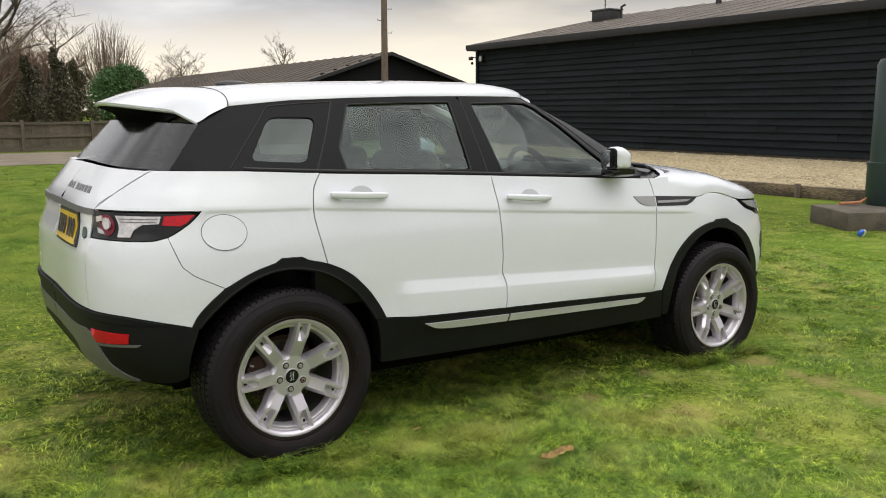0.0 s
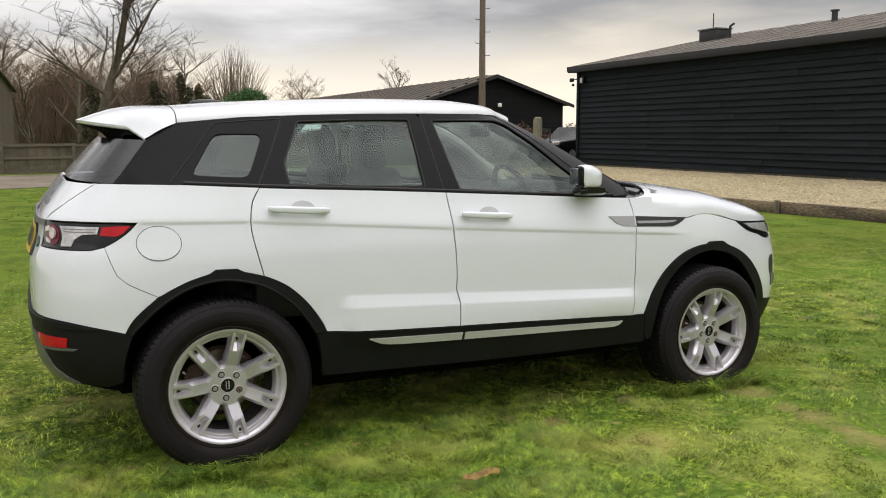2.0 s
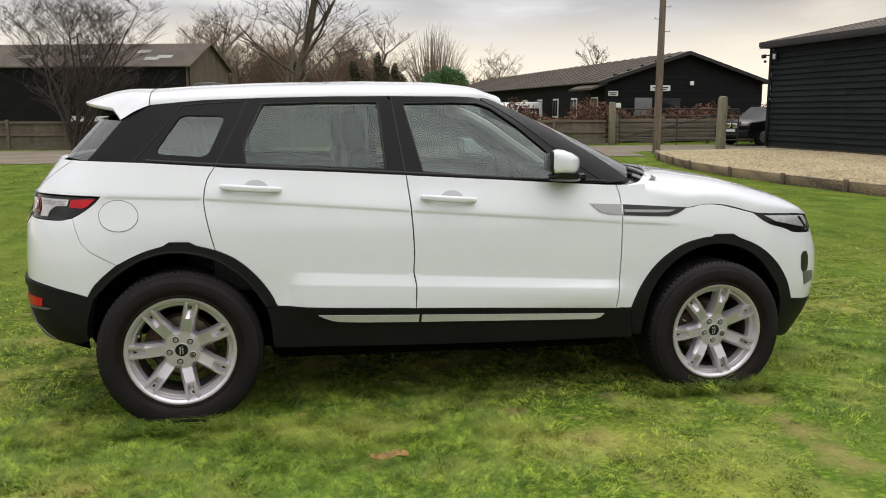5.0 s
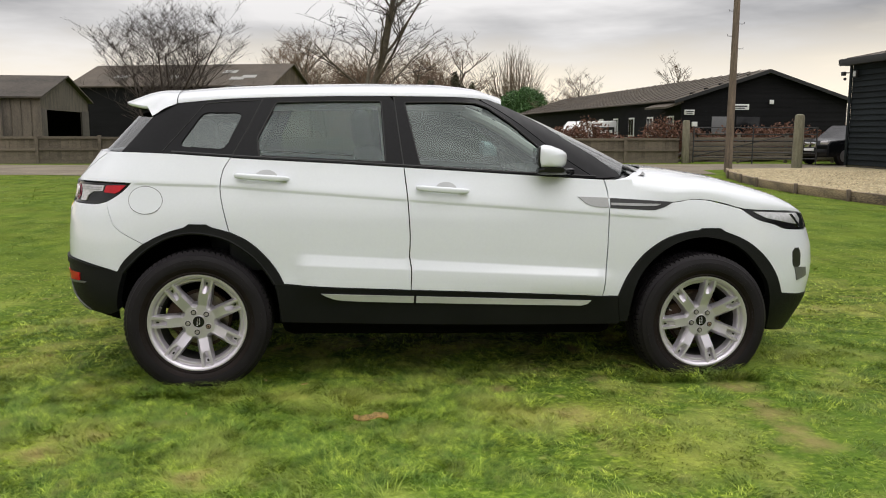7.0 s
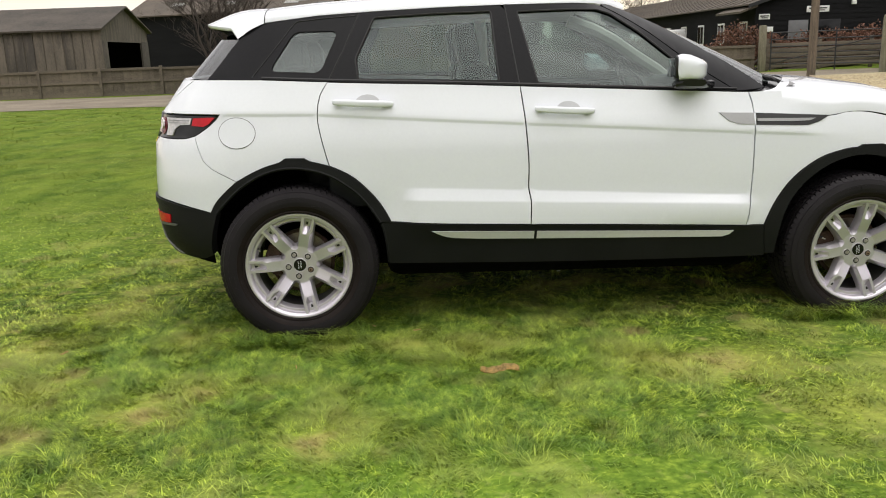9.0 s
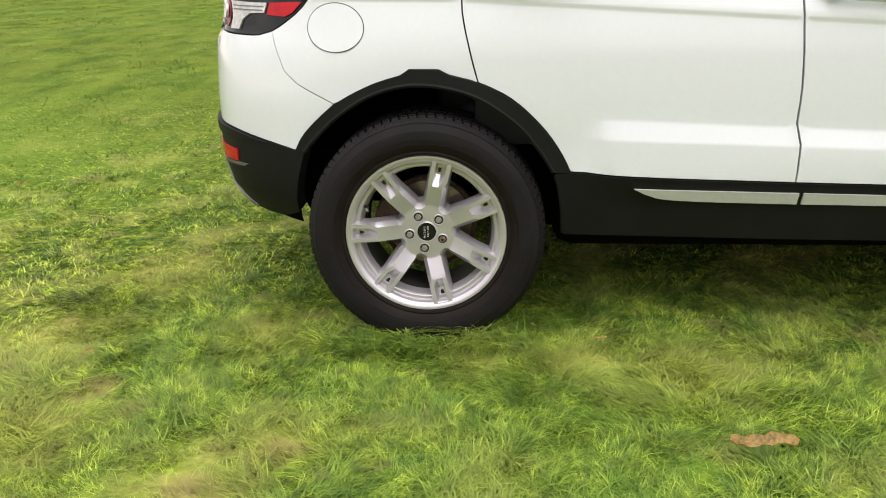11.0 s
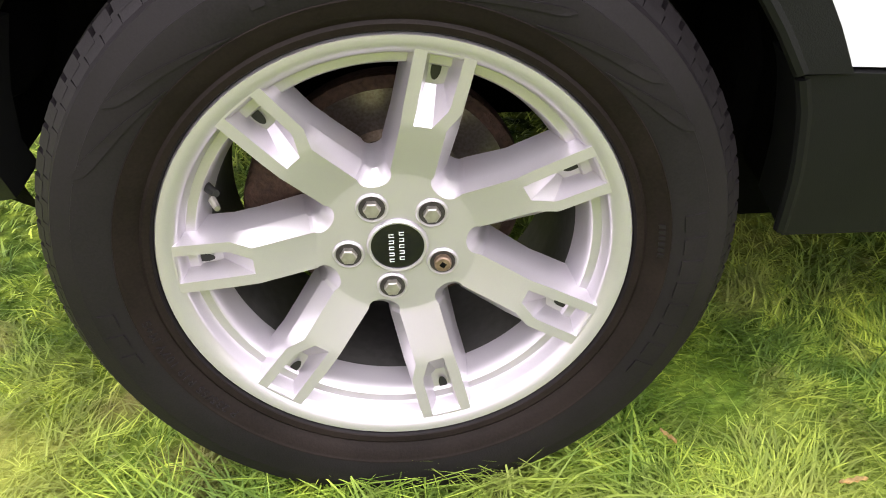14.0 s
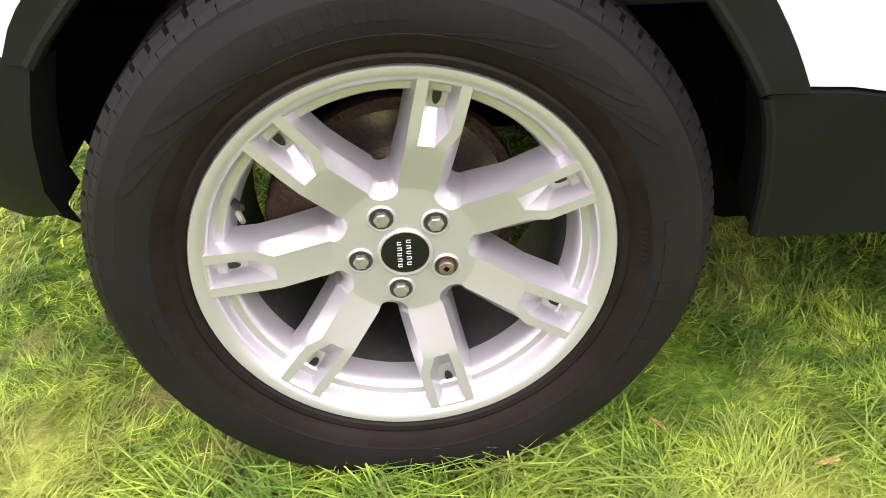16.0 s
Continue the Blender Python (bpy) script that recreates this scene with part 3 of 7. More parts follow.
LOWER, UPPER = Shell(LOW, 0.10, 1.24, True), Shell(TOP, 1.0, 1.60)


def inset(loop, g):
    """The outline drawn in by g."""
    p = np.array(loop)
    if np.sum(p[:, 0] * np.roll(p[:, 1], -1) - np.roll(p[:, 0], -1) * p[:, 1]) < 0:
        g = -g
    d = np.roll(p, -1, 0) - np.roll(p, 1, 0)
    d /= np.maximum(np.linalg.norm(d, axis=1, keepdims=True), 1e-9)
    return [tuple(v) for v in p + g * np.stack([-d[:, 1], d[:, 0]], 1)]


def skin(shell, outline, holes=(), out=0.0, thick=0.018, grid=0.05, gap=0.003, sides=(1,), crown=0.0, fine=False):
    """Verts and faces of a panel on the shell, its edges turned in."""
    if gap:
        outline = inset(outline, gap)
        holes = [inset(h, -gap) for h in holes]
    more = ()
    if shell.pressed and fine:
        t = np.arange(-0.75, 2.5, 0.035)
        more = [(a, b + d) for d in (-0.011, -0.006, 0.0, 0.006, 0.02) for a, b in zip(t, crease(t))]
        t = t[(t > 0.42) & (t < 2.2)]
        for line in band(t):
            more += [(a, b + d) for d in (-0.006, 0.006) for a, b in zip(t, line)]
    uv, tris, loops = fill(list(outline), list(holes), grid, more)
    o = np.full(len(uv), float(out))
    if crown:
        rim = np.array(outline)
        d = np.array([np.min(np.hypot(rim[:, 0] - a, rim[:, 1] - b)) for a, b in uv])
        o += crown * (1 - np.exp(-d / 0.02))
    top = shell.at(uv[:, 0], uv[:, 1], o)
    verts, faces = [], []
    for side in sides:
        flip = np.array([1, side, 1])
        k = len(verts)
        verts += list(top * flip)
        for t in tris:
            p = top[list(t)]
            outward = np.dot(np.cross(p[1] - p[0], p[2] - p[0]), p[0] - np.array([XM, 0, 0.9])) > 0
            faces.append(tuple(k + i for i in (t if outward == (side == 1) else t[::-1])))
        if thick:
            for loop in loops:
                e = shell.at(uv[loop, 0], uv[loop, 1], o[loop] - 0.0) * flip
                w = shell.at(uv[loop, 0], uv[loop, 1], o[loop] - thick) * flip
                a, b = len(verts), len(verts) + len(loop)
                verts += list(e) + list(w)
                n = len(loop)
                faces += [(a + i, a + (i + 1) % n, b + (i + 1) % n, b + i) for i in range(n)]
    return verts, faces


def panel(name, shell, outline, material, parent, label="", sides=(1, -1), whole=False, **how):
    """A body panel on each flank, or one across both."""
    made = []
    for group in ([sides] if whole else [(s,) for s in sides]):
        v, f = skin(shell, outline, sides=group, **how)
        bm = bmesh.new()
        bm.from_mesh(mesh_of("tmp", v, f))
        bmesh.ops.recalc_face_normals(bm, faces=bm.faces) if not how.get("thick", 1) == 0 else None
        made.append(part(name, bm, material, parent, label))
    return made


car = thing("car", "white compact SUV with black cladding and silver alloy wheels", "car",
            at=Matrix.Translation((0, 0, 0.36)) @ Matrix.Rotation(radians(1.1), 4, "Y") @ Matrix.Translation((0, 0, -0.36)))

# lines of the flank: (along, height)
BELT = [(-0.51, 1.207), (-0.30, 1.207), (-0.143, 1.205), (0.161, 1.192), (0.419, 1.183), (0.702, 1.174), (1.033, 1.160), (1.459, 1.142), (1.743, 1.129), (2.089, 1.115)]
DOOR_REAR = [(0.161, 1.192), (0.126, 1.133), (0.112, 1.049), (0.119, 0.980), (0.145, 0.869), (0.158, 0.823)]
SPLIT = [(1.033, 1.160), (1.053, 0.993), (1.067, 0.806), (1.065, 0.704), (1.075, 0.645), (1.074, 0.536)]
DOOR_FRONT = [(2.089, 1.115), (2.105, 1.064), (2.114, 0.977), (2.114, 0.814), (2.109, 0.633), (2.094, 0.500)]
SILL = [(0.431, 0.559), (0.706, 0.547), (1.074, 0.536), (1.467, 0.525), (1.891, 0.509), (2.094, 0.500), (2.183, 0.497)]
ARCH_R = [(-0.400, 0.610), (-0.364, 0.668), (-0.274, 0.749), (-0.160, 0.810), (-0.065, 0.841), (-0.040, 0.858), (0.046, 0.858), (0.075, 0.843), (0.158, 0.821), (0.255, 0.774), (0.338, 0.700), (0.394, 0.627), (0.431, 0.559)]
ARCH_F = [(2.183, 0.497), (2.228, 0.603), (2.315, 0.722), (2.438, 0.807), (2.566, 0.844), (2.620, 0.848), (2.640, 0.860), (2.752, 0.860), (2.784, 0.842), (2.911, 0.794), (3.028, 0.715), (3.118, 0.616), (3.185, 0.490)]
ARCH_R_IN = [(-0.372, 0.607), (-0.352, 0.632), (-0.255, 0.724), (-0.135, 0.792), (-0.005, 0.815), (0.145, 0.785), (0.270, 0.706), (0.340, 0.626), (0.383, 0.560)]
ARCH_F_IN = [(2.245, 0.36), (2.255, 0.46), (2.287, 0.585), (2.375, 0.705), (2.500, 0.785), (2.645, 0.815), (2.790, 0.792), (2.905, 0.735), (3.005, 0.640), (3.075, 0.54), (3.110, 0.40)]
BUMPER_CUT = [(-0.470, 0.957), (-0.448, 0.900), (-0.425, 0.846), (-0.385, 0.812), (-0.270, 0.756)]
GATE_CUT = [(-0.51, 1.207), (-0.60, 1.160), (-0.693, 1.111), (-0.797, 1.053), (-0.835, 0.943), (-0.862, 0.800), (-0.849, 0.665)]
LAMP_EDGE = [(-0.335, 1.053), (-0.385, 1.008), (-0.441, 0.972), (-0.470, 0.957), (-0.520, 0.945), (-0.62, 0.942), (-0.835, 0.943)]
HOOD_CUT = [(2.105, 1.019), (2.300, 1.009), (2.475, 1.001), (2.569, 1.016), (2.669, 1.013), (2.770, 0.993), (2.884, 0.967), (3.100, 0.955), (3.318, 0.945), (3.460, 0.925)]
HEAD_LOW = [(2.884, 0.967), (2.940, 0.932), (3.005, 0.903), (3.110, 0.880), (3.198, 0.853), (3.419, 0.839), (3.460, 0.845)]
REAR_LINE = [(-0.849, 0.665), (-0.652, 0.657), (-0.478, 0.628), (-0.400, 0.610)]


def along(line, a, b):
    """The stretch of a line between two places along the car."""
    return [p for p in line if a - 1e-6 <= p[0] <= b + 1e-6]


def arch_line(line, a, b):
    """A wheel arch's edge: smooth but for the raised tab at its top."""
    return ring_of(spline(line[: a + 1], 0.02), straight(line[a : b + 1], 0.02), spline(line[b:], 0.02))


arch_r, arch_f = arch_line(ARCH_R, 4, 7), arch_line(ARCH_F, 5, 8)
quarter = ring_of(straight(along(BELT, -0.52, 0.17)[::-1]), spline(GATE_CUT[:4]), straight([(-0.797, 1.053), (-0.60, 1.055), (-0.335, 1.053)]), spline(LAMP_EDGE[:4]),
                  spline(BUMPER_CUT), [p for p in arch_r if -0.26 <= p[0] <= 0.15], spline(DOOR_REAR[::-1]))
panel("rear_quarter", LOWER, quarter, WHITE, car, fine=True, gap=0.0016)
panel("rear_bumper", LOWER, ring_of(spline(BUMPER_CUT[::-1]), spline(LAMP_EDGE[3:]), spline([(-0.835, 0.943), (-0.855, 0.880), (-0.862, 0.800), (-0.849, 0.665)]), spline(REAR_LINE),
      [p for p in arch_r if p[0] < -0.285]), WHITE, car, gap=0.0014)
panel("tailgate", LOWER, ring_of(spline(GATE_CUT), spline([(-0.849, 0.665), (-1.05, 0.668), (-1.3, 0.675), (-1.75, 0.685)]), straight([(-1.75, 0.685), (-1.75, 1.215)]),
      spline([(-1.75, 1.215), (-1.1, 1.214), (-0.7, 1.210), (-0.51, 1.207)])), WHITE, car, whole=True)
panel("rear_door", LOWER, ring_of(straight(along(BELT, 0.16, 1.04)), spline(SPLIT), straight(along(SILL, 0.43, 1.08)[::-1]), [p for p in arch_r if p[0] >= 0.158][::-1], spline(DOOR_REAR[::-1])), WHITE, car, fine=True)
panel("front_door", LOWER, ring_of(straight(along(BELT, 1.03, 2.1)), spline(DOOR_FRONT), straight(along(SILL, 1.07, 2.095)[::-1]), spline(SPLIT[::-1])), WHITE, car, fine=True)
panel("front_wing", LOWER, ring_of(spline(HOOD_CUT[:7]), spline(HEAD_LOW), straight([(3.46, 0.845), (4.2, 0.83), (4.2, 0.46), (3.55, 0.465)]), spline([(3.55, 0.465), (3.35, 0.470), (3.185, 0.490)]),
      arch_f[::-1], straight([(2.183, 0.497), (2.094, 0.500)]), spline(DOOR_FRONT[:0:-1])[:-3]), WHITE, car, fine=True)

# dark body behind the gaps, and the black lower cladding
shell_line = ring_of(straight([(-1.6, 1.19), (-0.5, 1.19), (2.0, 1.09), (2.2, 0.99), (3.3, 0.92), (4.1, 0.80), (4.1, 0.30)]), straight([(4.1, 0.30), (3.2, 0.30), (3.14, 0.49)]), arch_f[::-1][3:-3],
                     straight([(2.2, 0.47), (2.2, 0.36), (0.45, 0.36), (0.45, 0.54)]), arch_r[::-1][3:-3], straight([(-0.40, 0.59), (-0.43, 0.34), (-0.9, 0.40), (-1.6, 0.42)]))
panel("inner_body", LOWER, shell_line, DARK, car, out=-0.020, thick=0, grid=0.09, gap=0)
panel("rear_wheel_arch", LOWER, ring_of(arch_r, straight([(0.431, 0.559), (0.383, 0.560)]), spline(ARCH_R_IN[::-1], 0.02), straight([(-0.372, 0.607), (-0.400, 0.610)])), BLACK, car, out=0.010, thick=0.035, grid=0.04, gap=0)
panel("front_wheel_arch", LOWER, ring_of(arch_f, straight([(3.185, 0.490), (3.15, 0.40)]), spline(ARCH_F_IN[::-1], 0.02), straight([(2.205, 0.36), (2.19, 0.42), (2.183, 0.497)])), BLACK, car, out=0.010, thick=0.035, grid=0.04, gap=0)
panel("sill_cladding", LOWER, ring_of(straight(SILL), straight([(2.183, 0.497), (2.215, 0.41), (2.20, 0.345)]), spline([(2.20, 0.345), (1.3, 0.345), (0.418, 0.36)]), spline([(0.418, 0.36), (0.412, 0.44), (0.400, 0.515), (0.386, 0.5575)], 0.02), straight([(0.386, 0.5575), (0.431, 0.5585)])), BLACK, car, out=0.006, thick=0.08, gap=0.001)
panel("rear_lower_bumper", LOWER, ring_of(spline([(-1.75, 0.685), (-1.3, 0.675), (-1.05, 0.668), (-0.849, 0.665)]), spline(REAR_LINE), straight([(-0.400, 0.610), (-0.372, 0.606), (-0.400, 0.517), (-0.413, 0.447), (-0.412, 0.405)]),
      spline([(-0.412, 0.405), (-0.46, 0.385), (-0.55, 0.385), (-0.8, 0.41), (-1.2, 0.42), (-1.75, 0.43)])), BLACK, car, whole=True, out=0.004, gap=0.001, thick=0.05)
panel("bumper_ledge", LOWER, ring_of(spline([(-1.5, 0.672), (-1.0, 0.664), (-0.849, 0.662), (-0.652, 0.654), (-0.50, 0.629)]), spline([(-0.50, 0.627), (-0.66, 0.628), (-0.86, 0.634), (-1.0, 0.636), (-1.5, 0.645)])), BLACK, car, whole=True, out=0.012, gap=0, thick=0.02)
panel("rear_skid_plate", LOWER, ring_of(spline([(-1.75, 0.585), (-1.11, 0.580), (-0.95, 0.582)]), spline([(-0.95, 0.582), (-0.885, 0.585), (-0.82, 0.560), (-0.74, 0.470), (-0.66, 0.420), (-0.60, 0.400)]),
      spline([(-0.60, 0.392), (-0.68, 0.394), (-0.85, 0.420), (-1.0, 0.46), (-1.10, 0.50), (-1.75, 0.515)])), STEELGREY, car, whole=True, out=0.008, gap=0, thick=0.02)
panel("front_lower_bumper", LOWER, ring_of(spline([(3.185, 0.490), (3.35, 0.470), (3.55, 0.465), (4.2, 0.46)]), straight([(4.2, 0.46), (4.2, 0.24)]), straight([(4.2, 0.24), (3.35, 0.24), (3.14, 0.27), (3.10, 0.47)])), BLACK, car, whole=True, out=0.004, gap=0.001, thick=0.05)
for side in (1, -1):
    flip_ = np.array([1, side, 1])
    part("sill_flange", tube([LOWER.at([u], [v], 0.0)[0] * flip_ for u, v in spline([(0.388, 0.553), (0.399, 0.520), (0.412, 0.44), (0.418, 0.365)], 0.02)], 0.008, 8), BLACK, car)
    part("arch_lip", tube([LOWER.at([u], [v], 0.004)[0] * flip_ for u, v in spline(ARCH_R_IN, 0.02)], 0.008, 8), BLACK, car)
part("floor_pan", box(1.82, 1.50, 0.35, 0.06, (1.31, 0, 0.420)), DARK, car)
part("engine_undertray", box(0.80, 1.10, 0.30, 0.05, (2.76, 0, 0.42)), DARK, car)
for side in (1, -1):
    part("arch_liner", box(0.05, 0.56, 0.20, 0.015, (-0.455, side * 0.53, 0.495)), DARK, car)
    part("arch_liner", box(0.05, 0.62, 0.26, 0.015, (0.465, side * 0.55, 0.475)), DARK, car)
for cx in (0.0, 2.66):
    for side in (1, -1):
        part("well_wall", prism([(cx + x, z) for x, z in ((-0.455, 0.56), (-0.455, 0.40), (-0.40, 0.29), (-0.33, 0.29), (-0.26, 0.37), (0.26, 0.37), (0.33, 0.29), (0.42, 0.285), (0.455, 0.36), (0.455, 0.56))], -side * 0.62, -side * 0.60), DARK, car)
part("rear_axle_beam", box(0.25, 1.3, 0.12, 0.05, (0.0, 0, 0.36)), DARK, car)
part("silencer", box(0.20, 1.56, 0.16, 0.05, (-0.50, 0, 0.54)), DARK, car)
for cx in (0.0, 2.66):
    for side in (1, -1):
        bm = bmesh.new()
        arc = [(cx + 0.455 * math.cos(a), 0.375 + 0.455 * math.sin(a)) for a in np.linspace(0.0, math.pi, 26)]
        rows = [[bm.verts.new((x, -side * min(y, abs(LOWER.at([x], [z])[0][1]) - 0.035), z)) for x, z in arc] for y in (0.885, 0.78, 0.50)]
        for r, q in zip(rows, rows[1:]):
            for i in range(len(arc) - 1):
                bm.faces.new((r[i], r[i + 1], q[i + 1], q[i]))
        bm.faces.new(rows[-1])
        part("wheel_housing", bm, DARK, car)

# silver strips on the sill
panel("sill_strip", LOWER, ring_of(straight([(0.615, 0.518), (1.090, 0.505), (1.090, 0.466)]), spline([(1.090, 0.466), (0.80, 0.474), (0.68, 0.486), (0.615, 0.518)])), TRIM, car, "satin silver sill strip", out=0.014, thick=0.02, gap=0.001)
panel("sill_strip", LOWER, ring_of(straight([(1.102, 0.505), (1.60, 0.492), (2.032, 0.480)]), spline([(2.032, 0.480), (2.015, 0.460), (1.98, 0.450)]), straight([(1.98, 0.450), (1.102, 0.466)])), TRIM, car, "satin silver sill strip", out=0.014, thick=0.02, gap=0.001)

def rounded(corners, radius):
    """An outline with its corners rounded off."""
    p = [Vector(c) for c in corners]
    out = []
    for i, c in enumerate(p):
        a, b = (p[i - 1] - c).normalized(), (p[(i + 1) % len(p)] - c).normalized()
        for t in np.linspace(0, 1, 7):
            q = (c + a * radius) * (1 - t) ** 2 + c * 2 * t * (1 - t) + (c + b * radius) * t**2
            out.append((q.x, q.y))
    return ring_of(straight(out + out[:1], 0.03))


# windows, pillars
ROOF_EDGE = [(-0.21, 1.452), (0.113, 1.487), (0.405, 1.504), (0.70, 1.517), (1.0, 1.525), (1.325, 1.530), (1.58, 1.525)]
A_OUT = [(1.58, 1.525), (1.75, 1.468), (1.867, 1.406), (1.996, 1.315), (2.143, 1.225), (2.286, 1.121)]
A_IN = [(1.50, 1.512), (1.59, 1.462), (1.70, 1.385), (1.84, 1.272), (1.96, 1.190), (2.09, 1.111)]
belt_u = [(s, z - 0.004) for s, z in BELT]
quarter_glass = rounded([(-0.108, 1.242), (0.005, 1.414), (0.208, 1.416), (0.125, 1.232)], 0.035)
rear_glass = rounded([(0.375, 1.475), (0.66, 1.490), (0.919, 1.496), (0.940, 1.183), (0.60, 1.192), (0.299, 1.200), (0.287, 1.290)], 0.012)
front_glass = rounded([(1.042, 1.493), (1.30, 1.502), (1.44, 1.502), (1.516, 1.480), (1.638, 1.394), (1.779, 1.270), (1.88, 1.192), (1.80, 1.130), (1.467, 1.148), (1.118, 1.171)], 0.012)
DCUT = [(0.161, 1.190), (0.235, 1.335), (0.305, 1.490)]
BCUT = [(1.033, 1.158), (1.008, 1.34), (0.985, 1.524)]
D_PILLAR = [(-0.21, 1.452), (-0.30, 1.365), (-0.36, 1.29), (-0.43, 1.205)]
panel("rear_pillar", UPPER, ring_of(spline(D_PILLAR[::-1]), straight([(-0.21, 1.452), (0.113, 1.487), (0.305, 1.497)]), straight(DCUT[::-1]), straight(along(belt_u, -0.42, 0.17)[::-1])), PILLAR, car, holes=[quarter_glass], gap=0.0015, out=0.002)
panel("rear_door_frame", UPPER, ring_of(straight(DCUT), straight([(0.305, 1.497), (0.405, 1.504), (0.70, 1.517), (0.985, 1.525)]), straight(BCUT[::-1]), straight(along(belt_u, 0.16, 1.04)[::-1])), PILLAR, car, holes=[rear_glass], gap=0.0015, out=0.002)
panel("front_door_frame", UPPER, ring_of(straight(BCUT), straight([(0.985, 1.525), (1.325, 1.530), (1.45, 1.526), (1.50, 1.512)]), spline(A_IN), straight([(2.09, 1.111)] + along(belt_u, 1.03, 1.8)[::-1])), PILLAR, car, holes=[front_glass], gap=0.0015, out=0.002)
panel("front_pillar", UPPER, ring_of(straight([(1.50, 1.512), (1.50, 1.527), (1.58, 1.525)]), spline(A_OUT), straight([(2.286, 1.121), (2.20, 1.114), (2.09, 1.111)]), spline(A_IN[::-1])), PILLAR, car, gap=0.0015, out=0.004)
for o in panel("quarter_window", UPPER, quarter_glass, PRIVACY, car, gap=0, out=-0.004, thick=0) + panel("rear_door_window", UPPER, rear_glass, GLASS, car, gap=0, out=-0.006, thick=0) + panel("front_door_window", UPPER, front_glass, DOORGLASS, car, gap=0, out=-0.006, thick=0):
    o.visible_shadow = False


def screen(name, material, border, z_top, z_low, end, columns=34):
    """A curved pane between its two side edges."""
    rim = np.array(spline(border, 0.02))
    rows_, faces = [], []
    for i, (s0, z0) in enumerate(rim):
        z1 = z_top + (z_low - z_top) * i / (len(rim) - 1)
        row = UPPER.y[int(round((z1 - UPPER.z[0]) / 0.01))]
        mid = UPPER.s[np.flatnonzero(row > 1e-3)[0 if end < 0 else -1]]
        t = np.linspace(0, 1, columns)
        p = UPPER.at(s0 + (mid - s0) * t, z0 + (z1 - z0) * t)
        p[-1, 1] = 0
        rows_.append(np.vstack([p, p[-2::-1] * np.array([1, -1, 1])]))
    grid_ = np.array(rows_)
    for _ in range(60):
        grid_[:, 1:-1] = 0.25 * grid_[:, :-2] + 0.5 * grid_[:, 1:-1] + 0.25 * grid_[:, 2:]
        grid_[1:-1] = 0.25 * grid_[:-2] + 0.5 * grid_[1:-1] + 0.25 * grid_[2:]
    verts = list(grid_.reshape(-1, 3))
    n = 2 * columns - 1
    for i in range(len(rim) - 1):
        faces += [(i * n + j, i * n + j + 1, (i + 1) * n + j + 1, (i + 1) * n + j) for j in range(n - 1)]
    bm = bmesh.new()
    bm.from_mesh(mesh_of("tmp", verts, faces))
    for f in bm.faces:
        f.normal_update()
        if f.normal.dot(f.calc_center_median() - Vector((XM, 0, 0.9))) < 0:
            f.normal_flip()
    ob = part(name, bm, material, car)
    ob.visible_shadow = False


screen("windscreen", SCREEN, A_OUT, 1.57, 1.08, 1)
screen("rear_window", REARSCREEN, [(-0.283, 1.386), (-0.30, 1.365), (-0.36, 1.29), (-0.43, 1.205)], 1.40, 1.222, -1)

for side in (1, -1):
    pts = [UPPER.at([u], [v], 0.0025)[0] * np.array([1, side, 1]) for u, v in straight([(-0.192, 1.212), (-0.09, 1.335), (0.004, 1.452), (0.02, 1.462), (0.15, 1.474), (0.29, 1.484)], 0.05)]
    part("quarter_seal", tube(pts, 0.0028, 5), SEAL, car)
    for line in (DCUT, BCUT):
        part("door_seal", tube([UPPER.at([u], [v], 0.001)[0] * np.array([1, side, 1]) for u, v in straight(line, 0.06)], 0.004, 5), SEAL, car)
    for loop in (rear_glass, front_glass):
        part("window_seal", tube([UPPER.at([u], [v], 0.0)[0] * np.array([1, side, 1]) for u, v in loop + loop[:1]], 0.0045, 5), SEAL, car)
    part("belt_moulding", tube([UPPER.at([u], [v + 0.006], 0.004)[0] * np.array([1, side, 1]) for u, v in straight(BELT[2:], 0.06)], 0.0065, 6), SEAL, car)


def loft(rows, material, name, label="", closed=False):
    """A skin over rows of points that have the same count."""
    bm = bmesh.new()
    grid = [[bm.verts.new(p) for p in row] for row in rows]
    for r, q in zip(grid, grid[1:]):
        for i in range(len(r) - 1):
            bm.faces.new((r[i], r[i + 1], q[i + 1], q[i]))
    bmesh.ops.recalc_face_normals(bm, faces=bm.faces)
    return part(name, bm, material, car, label)


def over(p, top, power, n=14):
    """From a point on the right edge over to the left, rising to top in the middle."""
    half = []
    for a in np.linspace(0, math.pi / 2, n):
        y, z = math.cos(a) ** (2 / power), math.sin(a) ** (2 / power)
        half.append((p[0], p[1] * y, p[2] + (top - p[2]) * z))
    return half + [(x, -y, z) for x, y, z in half[-2::-1]]


edge = np.array(straight([(-0.30, 1.445)] + ROOF_EDGE + [(1.68, 1.500)], 0.06))
tops = np.interp(edge[:, 0], [-0.3, -0.235, 0.05, 0.357, 0.86, 1.25, 1.5, 1.68], [1.530, 1.540, 1.567, 1.589, 1.611, 1.615, 1.598, 1.560])
sides_ = UPPER.at(edge[:, 0], edge[:, 1], 0.004)
rows_roof = [over(p, t, 2.6) for p, t in zip(sides_, tops)]
loft([r for r, e in zip(rows_roof, edge) if e[0] >= -0.2], WHITE, "roof")
cut = np.array(spline(HOOD_CUT, 0.05))
tops = np.interp(cut[:, 0], [2.1, 2.35, 2.77, 3.0, 3.2, 3.35, 3.46], [1.165, 1.160, 1.128, 1.098, 1.052, 1.000, 0.940])
